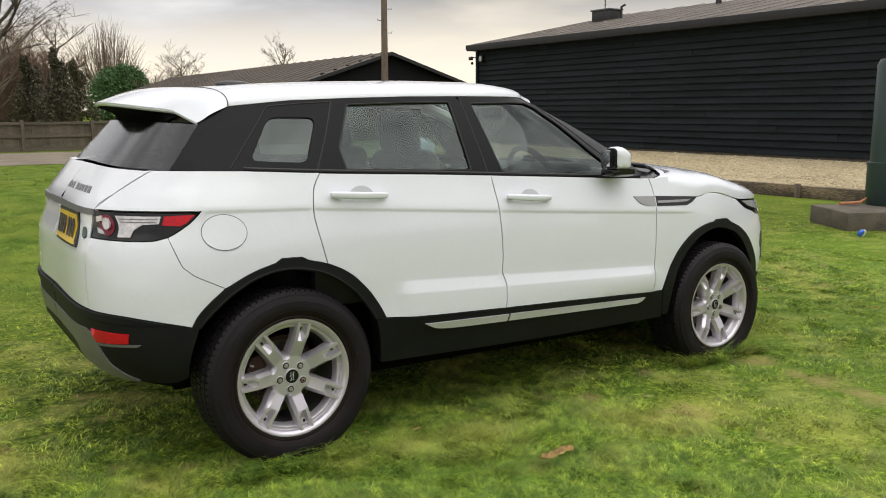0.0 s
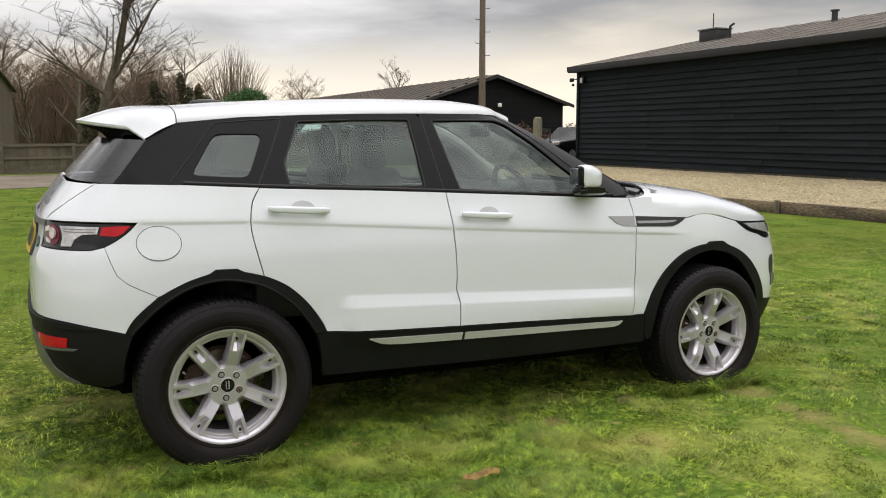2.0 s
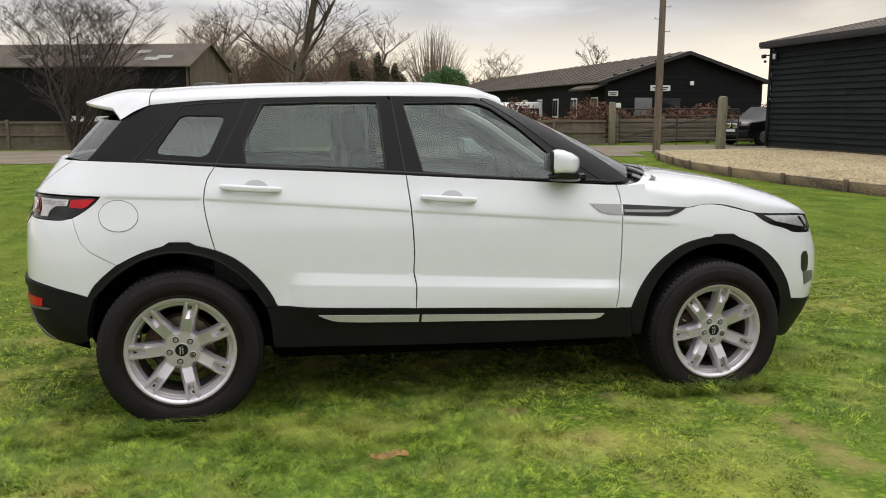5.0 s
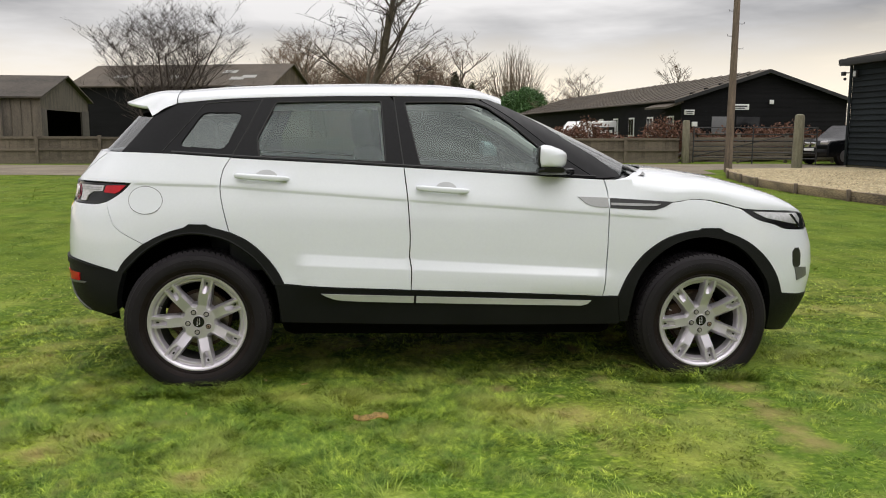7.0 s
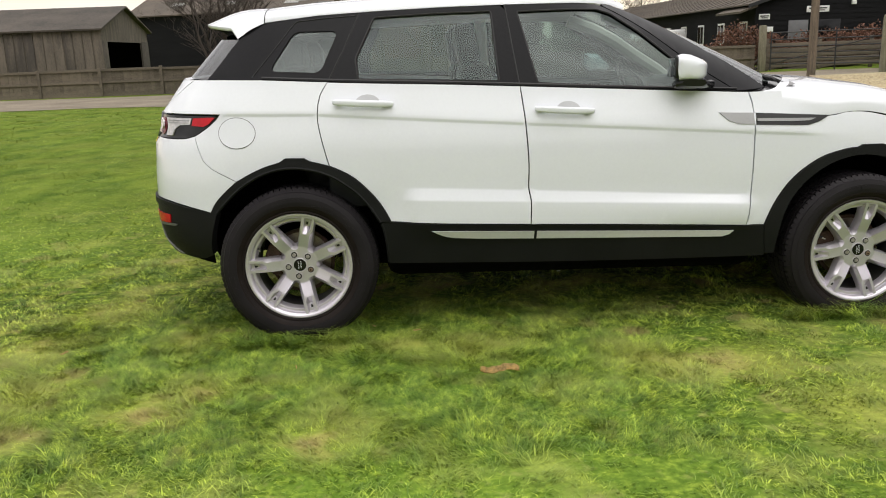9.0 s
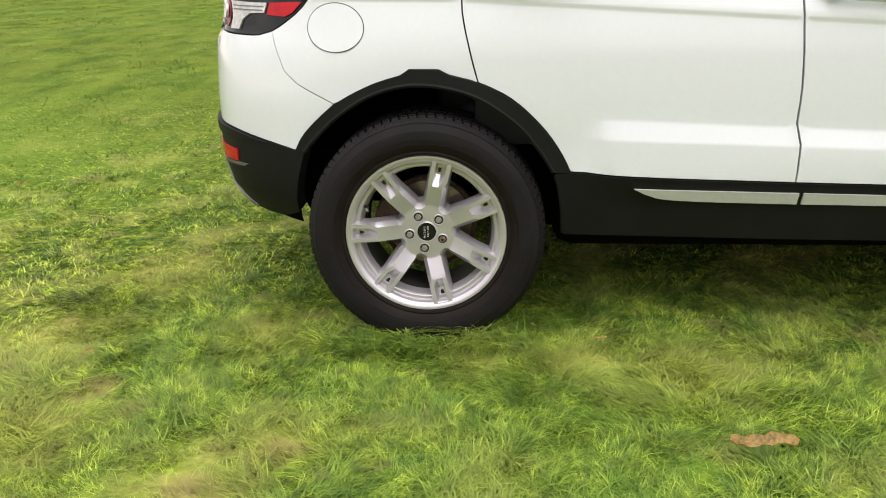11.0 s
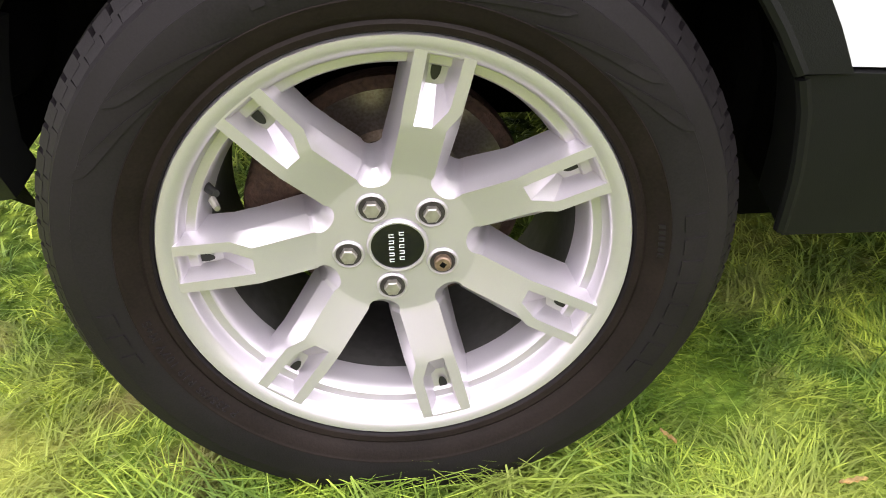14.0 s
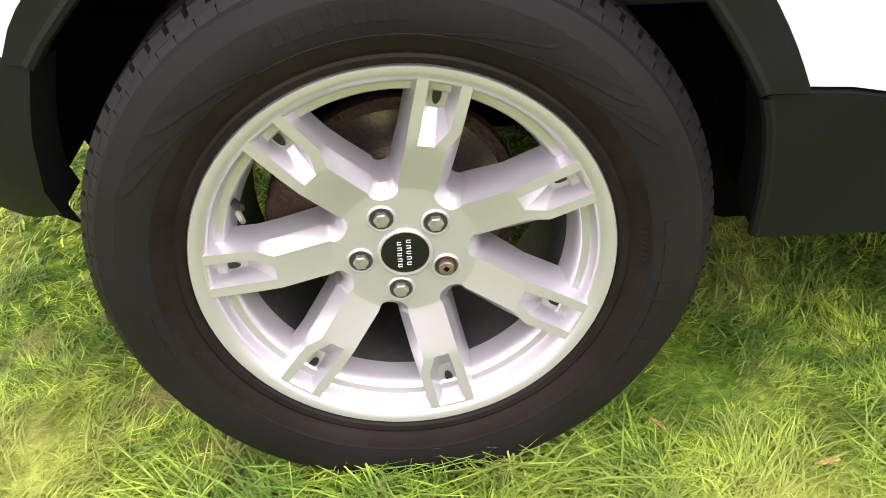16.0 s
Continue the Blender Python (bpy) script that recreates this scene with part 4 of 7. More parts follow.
power = np.interp(cut[:, 0], [2.1, 2.6, 3.1, 3.46], [4.0, 3.5, 3.0, 2.4])
rows = [over(p, t, w, 16) for p, t, w in zip(LOWER.at(cut[:, 0], cut[:, 1]), tops, power) if p[0] > 2.06]
# its sides follow the wings near the windscreen
for row in rows:
    for i, (x, y, z) in enumerate(row):
        most = abs(LOWER.at([x], [min(z, 1.23)], -0.002)[0][1]) + max(0.0, x - 2.22) * 0.07
        if x < 2.65 and z > 1.022 and abs(y) > most:
            row[i] = (x, math.copysign(most, y), z)
# its rear edge runs forward in the middle, along the windscreen
for row in rows:
    for i, (x, y, z) in enumerate(row):
        if x < 3.0:
            back = 2.112 + 0.10 * float(eased((0.885 - abs(y)) / 0.06)) + 0.30 * max(0.0, 1 - (y / 0.86) ** 2)
            row[i] = (back + (x - 2.105) * (3.0 - back) / 0.895, y, z)
loft(rows, WHITE, "bonnet")

panel("wing_top", LOWER, ring_of(straight([(2.093, 1.114), (2.107, 1.064), (2.111, 1.021)]), straight([(2.111, 1.021), (2.25, 1.014)]), straight([(2.25, 1.014), (2.25, 1.118), (2.093, 1.114)])), WHITE, car, gap=0.0015, thick=0.03)

# spoiler over the rear window, carried on from the roof's last row
first = np.array([r for r, e in zip(rows_roof, edge) if e[0] >= -0.2][0])
run = np.concatenate([[0], np.cumsum(np.linalg.norm(np.diff(first, axis=0), axis=1))])
run = 2 * run / run[-1] - 1
us = np.concatenate([-np.linspace(1, 0, 31), np.linspace(0, 1, 31)[1:]])
point = UPPER.at([-0.285], [1.388], 0.006)[0]
corner = UPPER.at([-0.405], [1.445], 0.0)[0]
skin_rows, under_rows = [], []
for u in us:
    k = abs(u)
    f = np.array([np.interp(u, run, first[:, i]) for i in range(3)])
    kc = 0.86
    if k <= kc:
        q = k / kc
        b_ = np.array([-0.515 + (corner[0] + 0.515) * q**2.6, -abs(corner[1]) * q, 1.476 + (corner[2] - 1.476) * q**2])
    else:
        q = (k - kc) / (1 - kc)
        b_ = corner + (point - corner) * q
    if u > 0:
        b_[1] = -b_[1]
    row = []
    for t in np.linspace(0, 1, 9):
        p = f + (b_ - f) * t
        p[2] += 0.020 * math.sin(math.pi * t) * (1 - k**6) + 0.006 * math.sin(math.pi * t) ** 2
        p[1] *= 1 + 0.012 * math.sin(math.pi * t) * k**4
        row.append(tuple(p))
    row += [tuple(b_ + np.array([0.002, 0, -0.010])), tuple(b_ + np.array([0.012, 0, -0.017]))]
    skin_rows.append(row)
    lip = b_ + np.array([0.012, 0, -0.016])
    back = np.array([-0.325, f[1] * 0.93, 1.338])
    way = np.array([-0.40 + 0.06 * k, b_[1] * 0.95, 1.418 - 0.02 * k])
    under_rows.append([tuple(lip), tuple(lip * 0.4 + way * 0.6 + np.array([0, 0, 0.006])), tuple(way), tuple((way + back) / 2), tuple(back)])
loft(skin_rows, WHITE, "rear_spoiler")
part("roof_joint", tube([tuple(p + np.array([0, 0, 0.0005])) for p in first], 0.0022, 5), SEAL, car)
loft(under_rows[3:-3], DARK, "spoiler_underside")
bm = bmesh.new()
bmesh.ops.create_uvsphere(bm, u_segments=16, v_segments=8, radius=1, matrix=Matrix.Translation((0.11, 0, 1.572)) @ Matrix.Diagonal((0.095, 0.035, 0.019, 1)))
part("roof_aerial", bm, PIANO, car, "black roof aerial pod")

# tail lamps
lamp = ring_of(straight([(-0.795, 1.050), (-0.60, 1.052), (-0.340, 1.050)]), spline(LAMP_EDGE[:4]), spline(LAMP_EDGE[3:]), straight([(-0.833, 0.945), (-0.812, 1.0), (-0.795, 1.050)]))
for base in panel("tail_lamp", LOWER, lamp, PIANO, car, "black tail lamp with red and clear lenses", gap=0.003, out=0.0, grid=0.03):
    side = 1 if base.data.vertices[0].co.y < 0 else -1
    # the two small reflectors are pale patches that paint the lamp's white glints
    for nm, line, m_, o_ in (
        ("brake_lens", [(-0.722 + 0.043 * math.cos(a), 0.997 + 0.040 * math.sin(a)) for a in np.linspace(0, 2 * math.pi, 26)[:-1]], DULLRED, 0.003),
        ("dome_lens", [(-0.712 + 0.019 * math.cos(a), 1.003 + 0.023 * math.sin(a)) for a in np.linspace(0, 2 * math.pi, 20)[:-1]], LAMPGREY, 0.014),
        ("reflector", straight([(-0.772, 1.026), (-0.742, 1.032), (-0.738, 1.012), (-0.770, 1.006), (-0.772, 1.026)])[:-1], LAMPGREY, 0.010),
        ("reflector", straight([(-0.768, 0.986), (-0.732, 0.974), (-0.728, 0.960), (-0.764, 0.964), (-0.768, 0.986)])[:-1], LAMPGREY, 0.010),
        ("clear_lens", ring_of(straight([(-0.672, 1.036), (-0.487, 1.036), (-0.497, 1.008), (-0.56, 1.004), (-0.595, 0.985), (-0.612, 0.956), (-0.668, 0.954), (-0.658, 0.985), (-0.660, 1.01), (-0.672, 1.036)])), LAMPGREY, 0.005),
        ("lens_line", straight([(-0.655, 1.0255), (-0.50, 1.0265), (-0.50, 1.0235), (-0.655, 1.0225), (-0.655, 1.0255)])[:-1], STEELGREY, 0.0075),
        ("lens_line", straight([(-0.650, 1.0145), (-0.505, 1.0160), (-0.505, 1.0130), (-0.650, 1.0115), (-0.650, 1.0145)])[:-1], STEELGREY, 0.0075),
        ("red_lens", ring_of(straight([(-0.485, 1.002), (-0.475, 1.036), (-0.40, 1.040), (-0.362, 1.040), (-0.395, 1.010), (-0.42, 0.999), (-0.485, 1.002)])), RED, 0.006),
    ):
        v, f = skin(LOWER, line, out=o_, thick=0.008, grid=0.02, gap=0, sides=(side,))
        bm = bmesh.new()
        bm.from_mesh(mesh_of("tmp", v, f))
        part(nm, bm, m_, base)

# fuel flap, reflectors, badge bar, plate
flap = [(-0.258 + 0.086 * math.cos(a), 0.972 + 0.067 * math.sin(a)) for a in np.linspace(0, 2 * math.pi, 41)[:-1]]
panel("fuel_flap_gap", LOWER, flap, SEAL, car, out=0.0008, thick=0, gap=-0.0025, grid=0.03, sides=(1,))
panel("fuel_flap", LOWER, flap, WHITE, car, out=0.0016, thick=0.0014, gap=0, grid=0.03, sides=(1,))
panel("rear_reflector", LOWER, straight([(-0.835, 0.592), (-0.635, 0.590), (-0.640, 0.552), (-0.825, 0.541), (-0.835, 0.592)])[:-1], RED, car, "red bumper reflector", out=0.008, thick=0.01, gap=0)
panel("reflector_shelf", LOWER, straight([(-0.835, 0.538), (-0.640, 0.549), (-0.590, 0.549), (-0.605, 0.541), (-0.82, 0.530), (-0.835, 0.538)])[:-1], STEELGREY, car, out=0.010, thick=0.01, gap=0)
panel("tailgate_bar", LOWER, straight([(-1.75, 1.062), (-0.80, 1.052), (-0.80, 1.028), (-1.75, 1.036), (-1.75, 1.062)])[:-1], STEELGREY, car, "grey tailgate bar", whole=True, out=0.006, thick=0.01, gap=0)
for o in panel("number_plate", LOWER, straight([(-1.27, 1.016), (-0.955, 1.018), (-0.955, 0.905), (-1.27, 0.910), (-1.27, 1.016)])[:-1], YELLOW, car, "yellow number plate in a black frame", out=0.012, thick=0.012, gap=0, sides=(1,)):
    v, f = skin(LOWER, straight([(-1.285, 1.026), (-0.942, 1.028), (-0.942, 0.895), (-1.285, 0.900), (-1.285, 1.026)])[:-1], out=0.008, thick=0.012, gap=0)
    bm = bmesh.new()
    bm.from_mesh(mesh_of("tmp", v, f))
    part("plate_frame", bm, INK, o)
    for k, s in enumerate((-1.245, -1.205, -1.165, -1.125, -1.065, -1.025, -0.985)):
        v, f = skin(LOWER, straight([(s - 0.012, 1.000), (s + 0.012, 1.000), (s + 0.012, 0.924), (s - 0.012, 0.924), (s - 0.012, 1.000)])[:-1], out=0.0135, thick=0.001, gap=0)
        bm = bmesh.new()
        bm.from_mesh(mesh_of("tmp", v, f))
        part("plate_bar", bm, INK, o)
panel("oval_badge", LOWER, [(-0.880 + 0.022 * math.cos(a), 0.957 + 0.022 * math.sin(a)) for a in np.linspace(0, 2 * math.pi, 24)[:-1]], BADGEGREEN, car, "small dark green oval badge", out=0.006, thick=0.006, gap=0, sides=(1,))
for k in range(10):
    s = -1.42 + 0.052 * k + (0.03 if k > 4 else 0)
    panel("badge_bar", LOWER, straight([(s, 1.128), (s + 0.032, 1.129), (s + 0.032, 1.105), (s, 1.104), (s, 1.128)])[:-1], STEELGREY, car, out=0.003, thick=0.003, gap=0, sides=(1,))

# front lamps, grille and bumper openings
head = ring_of(spline([(2.884, 0.967), (3.10, 0.956), (3.318, 0.944), (3.46, 0.926)]), straight([(3.46, 0.926), (3.50, 0.84)]), spline(HEAD_LOW[::-1]))
for base in panel("headlamp", LOWER, head, PIANO, car, "swept-back headlamp with a clear lens", gap=0.003, out=-0.004, grid=0.03):
    side = 1 if base.data.vertices[0].co.y < 0 else -1
    for nm, line, m_, o_ in (("reflector_bowl", straight([(2.96, 0.950), (3.10, 0.944), (3.33, 0.932), (3.36, 0.90), (3.34, 0.870), (3.22, 0.885), (3.05, 0.915), (2.96, 0.950)])[:-1], HEADCLEAR, 0.001), ("lamp_divider", straight([(3.24, 0.93), (3.27, 0.93), (3.36, 0.855), (3.33, 0.855), (3.24, 0.93)])[:-1], CHROME, 0.003)):
        v, f = skin(LOWER, line, out=o_, thick=0.006, grid=0.03, gap=0, sides=(side,))
        bm = bmesh.new()
        bm.from_mesh(mesh_of("tmp", v, f))
        part(nm, bm, m_, base)
panel("grille", LOWER, straight([(3.50, 0.925), (4.2, 0.915), (4.2, 0.84), (3.50, 0.845), (3.50, 0.925)])[:-1], PIANO, car, whole=True, gap=0, out=0.0)
panel("bumper_vent", LOWER, spline([(3.255, 0.72), (3.275, 0.742), (3.31, 0.742), (3.33, 0.715), (3.33, 0.64), (3.30, 0.625), (3.265, 0.645), (3.255, 0.72)], 0.02)[:-1], INK, car, "black bumper vent", out=0.003, thick=0.004, gap=0)
panel("fog_lamp", LOWER, straight([(3.28, 0.635), (3.40, 0.625), (3.42, 0.575), (3.31, 0.555), (3.28, 0.635)])[:-1], STEELGREY, car, "grey fog lamp surround", out=0.004, thick=0.006, gap=0)

# side vent in front of the door
panel("side_vent_trim", LOWER, ring_of(straight([(1.945, 1.023), (2.108, 1.019), (2.110, 0.968)]), spline([(2.110, 0.968), (2.035, 0.971), (1.99, 0.985), (1.945, 1.023)])), VENTGREY, car, "satin silver door blade", out=0.004, thick=0.006, gap=0)
panel("side_vent", LOWER, ring_of(straight([(2.119, 1.019), (2.30, 1.010), (2.476, 1.001)]), spline([(2.476, 1.001), (2.42, 0.972), (2.37, 0.958), (2.119, 0.965)])), INK, car, "black side vent with a silver blade", out=0.002, thick=0.004, gap=0)
panel("vent_blade", LOWER, straight([(2.123, 0.9935), (2.30, 0.9905), (2.405, 0.990), (2.375, 0.979), (2.30, 0.977), (2.123, 0.981), (2.123, 0.9935)])[:-1], VENTGREY, car, out=0.006, thick=0.006, gap=0)

# door handles with their cups
for s0, z0, z1 in ((0.185, 1.094, 1.081), (1.095, 1.049, 1.034)):
    for side in (1, -1):
        mid = LOWER.at([s0 + 0.135], [(z0 + z1) / 2], 0.030)[0]
        bm = box(0.275, 0.022, 0.031, 0.0095, seg=3)
        bmesh.ops.subdivide_edges(bm, edges=[e for e in bm.edges if abs(e.verts[0].co.x - e.verts[1].co.x) > 0.1], cuts=11)
        for v in bm.verts:
            far = min(1.0, abs(v.co.x) / 0.1375)
            v.co.z = v.co.z * (1 - 0.38 * far**4) + 0.002 * far**2
            v.co.y = v.co.y * (1 - 0.35 * far**3) + side * 0.012 * far**3
        m_ = Matrix.Translation((mid[0], side * mid[1], mid[2])) @ Matrix.Rotation(math.atan2(z0 - z1, 0.27), 4, "Y")
        handle = part("door_handle", bm, WHITE, car, m=m_)
        for dx in (-0.105, 0.105):
            part("handle_foot", box(0.036, 0.030, 0.013, 0.005, (dx, side * 0.017, 0.001)), WHITE, handle)
    zc = (z0 + z1) / 2 + 0.008
    # the cup's shade is painted as a flat grey patch on the door
    panel("handle_cup", LOWER, [(s0 + 0.155 + 0.056 * math.cos(a), zc + (0.039 if math.sin(a) > 0 else 0.014) * math.sin(a)) for a in np.linspace(0, 2 * math.pi, 25)[:-1]], CUPGREY, car, out=0.0012, thick=0.001, gap=0, grid=0.03)

# door mirrors
for side in (1, -1):
    flip = Matrix.Diagonal((1, side, 1, 1))

    def mirror_part(rows, name, material, parent, label=""):
        bm = bmesh.new()
        rings = [[bm.verts.new(flip @ Vector(p)) for p in row] for row in rows]
        for r, q in zip(rings, rings[1:]):
            n = len(r)
            for i in range(n):
                bm.faces.new((r[i], r[(i + 1) % n], q[(i + 1) % n], q[i]))
        bm.faces.new(rings[0][::-1]), bm.faces.new(rings[-1])
        bmesh.ops.recalc_face_normals(bm, faces=bm.faces)
        return part(name, bm, material, parent, label)

    def section(y, x0, x1, z0, z1, slope=0.36, power=4.4):
        """A rounded outline across the mirror, sloped towards its front."""
        w, h = (x1 - x0) / 2, (z1 - z0) / 2
        out = []
        for a in np.linspace(0, 2 * math.pi, 29)[:-1]:
            u, v = (math.copysign(abs(f(a)) ** (2 / power), f(a)) for f in (math.cos, math.sin))
            out.append((x0 + w + w * u, y, z0 + h + h * v - slope * h * max(0, v) * max(0, u + 0.4) ** 1.6))
        return out

    shell_ = mirror_part([section(-1.020, 1.735, 1.765, 1.205, 1.250), section(-1.016, 1.716, 1.792, 1.187, 1.270), section(-1.005, 1.709, 1.815, 1.178, 1.284), section(-0.984, 1.706, 1.838, 1.173, 1.291), section(-0.938, 1.712, 1.868, 1.173, 1.289), section(-0.908, 1.722, 1.874, 1.176, 1.276), section(-0.895, 1.75, 1.85, 1.185, 1.255)], "door_mirror", WHITE, car, "white and black door mirror")
    mirror_part([section(-1.012, 1.735, 1.84, 1.150, 1.180, 0.15), section(-0.984, 1.712, 1.862, 1.138, 1.179, 0.15), section(-0.931, 1.714, 1.87, 1.136, 1.179, 0.15), section(-0.872, 1.74, 1.93, 1.130, 1.178, 0.15)], "mirror_foot", PIANO, shell_)
    mirror_part([section(-1.010, 1.712, 1.735, 1.190, 1.262, 0.1), section(-1.003, 1.7045, 1.73, 1.182, 1.276, 0.1), section(-0.984, 1.7025, 1.73, 1.177, 1.284, 0.1), section(-0.918, 1.7195, 1.742, 1.179, 1.278, 0.1), section(-0.904, 1.728, 1.748, 1.188, 1.262, 0.1)], "mirror_bezel", PIANO, shell_)
    bm = box(0.004, 0.092, 0.082, 0.0015)
    bmesh.ops.transform(bm, verts=bm.verts, matrix=Matrix.Translation((1.7085, -side * 0.952, 1.230)) @ Matrix.Rotation(side * 0.22, 4, "Z"))
    part("mirror_glass", bm, CHROME, shell_)

# cowl and wipers at the foot of the windscreen
loft([[(2.16 + 0.026 * j - 0.10 * (y / 0.8) ** 2 + 0.1, y, 1.10 + 0.006 * j + 0.03 * (1 - (y / 0.8) ** 2)) for y in np.linspace(-0.80, 0.80, 24)] for j in range(8)], PIANO, "scuttle", "black scuttle panel")
for y0, y1 in ((-0.70, -0.02), (-0.05, 0.55)):
    part("wiper_arm", tube([(2.33, y0, 1.140), (2.30, y0 + 0.06, 1.165), (2.34, (y0 + y1) / 2, 1.172), (2.38, y1, 1.168)], 0.009, 6), PIANO, car)
    part("wiper_blade", tube([(2.305, y0 + 0.02, 1.155), (2.35, (y0 + y1) / 2, 1.161), (2.40, y1 + 0.03, 1.156)], 0.008, 5), SEAL, car)

# cabin
for x, y in ((1.06, -0.37), (1.06, 0.37), (0.18, -0.42), (0.18, 0.42)):
    front = x > 0.5
    part("seat_back", box(0.15, 0.50, 0.62, 0.06, (x - 0.14, y, 0.96), turn=Matrix.Rotation(radians(-14), 4, "Y"), seg=3), SEAT, car)
    part("seat_cushion", box(0.52, 0.52, 0.16, 0.06, (x + 0.15, y, 0.66), seg=3), SEAT, car)
    part("head_restraint", box(0.11, 0.29 if front else 0.25, 0.22 if front else 0.17, 0.05, (x - 0.235 if front else x - 0.20, y, 1.345 if front else 1.30), turn=Matrix.Rotation(radians(-10), 4, "Y"), seg=3), SEAT, car)
part("dashboard", box(0.50, 1.46, 0.32, 0.09, (2.05, 0, 0.98), seg=3), SEAT, car)
part("instrument_binnacle", box(0.20, 0.36, 0.10, 0.04, (1.90, -0.37, 1.13), seg=3), SEAT, car)
bm = bmesh.new()
ring = [Vector((0.0, 0.185 * math.cos(a), 0.185 * math.sin(a))) for a in np.linspace(0, 2 * math.pi, 33)[:-1]]
verts = []
for i, c in enumerate(ring):
    d = c.normalized()
    verts.append([bm.verts.new(c + 0.016 * (math.cos(b) * d + math.sin(b) * Vector((1, 0, 0)))) for b in np.linspace(0, 2 * math.pi, 9)[:-1]])
for i in range(32):
    for j in range(8):
        bm.faces.new((verts[i][j], verts[i][(j + 1) % 8], verts[(i + 1) % 32][(j + 1) % 8], verts[(i + 1) % 32][j]))
wheel_m = Matrix.Translation((1.70, -0.37, 1.095)) @ Matrix.Rotation(radians(-25), 4, "Y")
steer = part("steering_wheel", bm, SEAT, car, m=wheel_m)
part("steering_hub", box(0.05, 0.15, 0.11, 0.03), SEAT, steer)
for a in (0, 180, 270):
    part("steering_spoke", box(0.02, 0.11, 0.03, 0.008, (0, 0.12, 0)), SEAT, steer, m=Matrix.Rotation(radians(a), 4, "X"))
part("parcel_shelf", box(0.42, 1.25, 0.03, 0.01, (-0.16, 0, 1.13)), SEAT, car)
for side in (1, -1):
    part("door_card", box(1.75, 0.05, 0.50, 0.02, (1.02, side * 0.80, 0.86)), SEAT, car)
rows = []
for e in edge[::2]:
    p = UPPER.at([e[0]], [e[1] - 0.02], -0.03)[0]
    rows.append(over(p, float(np.interp(e[0], [-0.3, 0.357, 0.86, 1.25, 1.68], [1.49, 1.55, 1.57, 1.575, 1.52])), 2.6, 8))
loft(rows, CREAM, "headlining")
part("rear_view_mirror", box(0.03, 0.22, 0.065, 0.014, (1.66, -0.02, 1.455)), SEAL, car)
for side in (1, -1):
    part("pillar_trim", tube([UPPER.at([s], [z], -0.045)[0] * np.array([1, side, 1]) for s, z in A_OUT], 0.038, 8), CREAM, car)
    part("centre_pillar_trim", tube([UPPER.at([s], [z], -0.045)[0] * np.array([1, side, 1]) for s, z in BCUT], 0.035, 8), CREAM if side == -1 else SEAT, car)


# ---- wheels ----
def rise(r):
    """How far the wheel's face stands out at a radius."""
    return np.interp(r, [0.0, 0.0865, 0.150, 0.236], [0.000, 0.000, 0.0225, 0.0316])


def spoke_side(row, side):
    """One edge line of a spoke from the valley beside it out to the rim: (along, across, drop below the face).

    Each spoke is lopsided: one flank is a plain wall, the other a broad facet that ends in a step where the tines begin."""
    half = math.pi / 7
    x = np.array([*np.linspace(0.0885 + 0.0026 * row, 0.148, 12), *np.linspace(0.1505, 0.1745, 9), *np.linspace(0.180, 0.236, 8)])
    step = [0.07, 0.10, 0.151, 0.172, 0.205, 0.236]
    if side > 0:
        face, foot = [0.0240, 0.0250, 0.0268, 0.0280, 0.0287, 0.0292], [0.0300, 0.0300, 0.0300, 0.0304, 0.0308, 0.0312]
    else:
        face, foot = [0.0215, 0.0205, 0.0185, 0.0286, 0.0290, 0.0294], [0.0335, 0.0330, 0.0318, 0.0308, 0.0310, 0.0314]
    low = np.interp(x, step, [0.017, 0.016, 0.0145, 0.010, 0.010, 0.010] if side < 0 else [0.016] * 6)
    share = (0.0, 0.06, 0.94, 1.0, 1.0, 1.0)[row]
    w = np.interp(x, step, face) * (1 - share) + np.interp(x, step, foot) * share + (0, 0, 0, 0.0008, 0.0030, 0.0050)[row]
    drop = low * (0.0, 0.05, 0.95, 1.0, 1.0, 1.0)[row] + (0, 0, 0, 0.002, 0.018, 0.038)[row]
    line = list(zip(x, w, drop))
    # the rounded valley, drawn in the plane of the gap's middle line
    c, s = math.cos(half), math.sin(half)
    u, v = c * x[0] + s * w[0], s * x[0] - c * w[0]
    floor_ = (0.0745, 0.0753, 0.0885, 0.0897, 0.0945, 0.0985)[row]
    depth = (0.0, 0.0008, 0.0155, 0.0180, 0.0340, 0.0540)[row]
    valley = []
    for a in np.linspace(math.pi / 2, 0, 13)[:-1]:
        uu, vv = u - (u - floor_) * math.sin(a) ** 0.8, v * math.cos(a)
        k = math.sin(a)
        valley.append((c * uu + s * vv, s * uu - c * vv, drop[0] * (1 - k) + depth * k))
    return valley + line


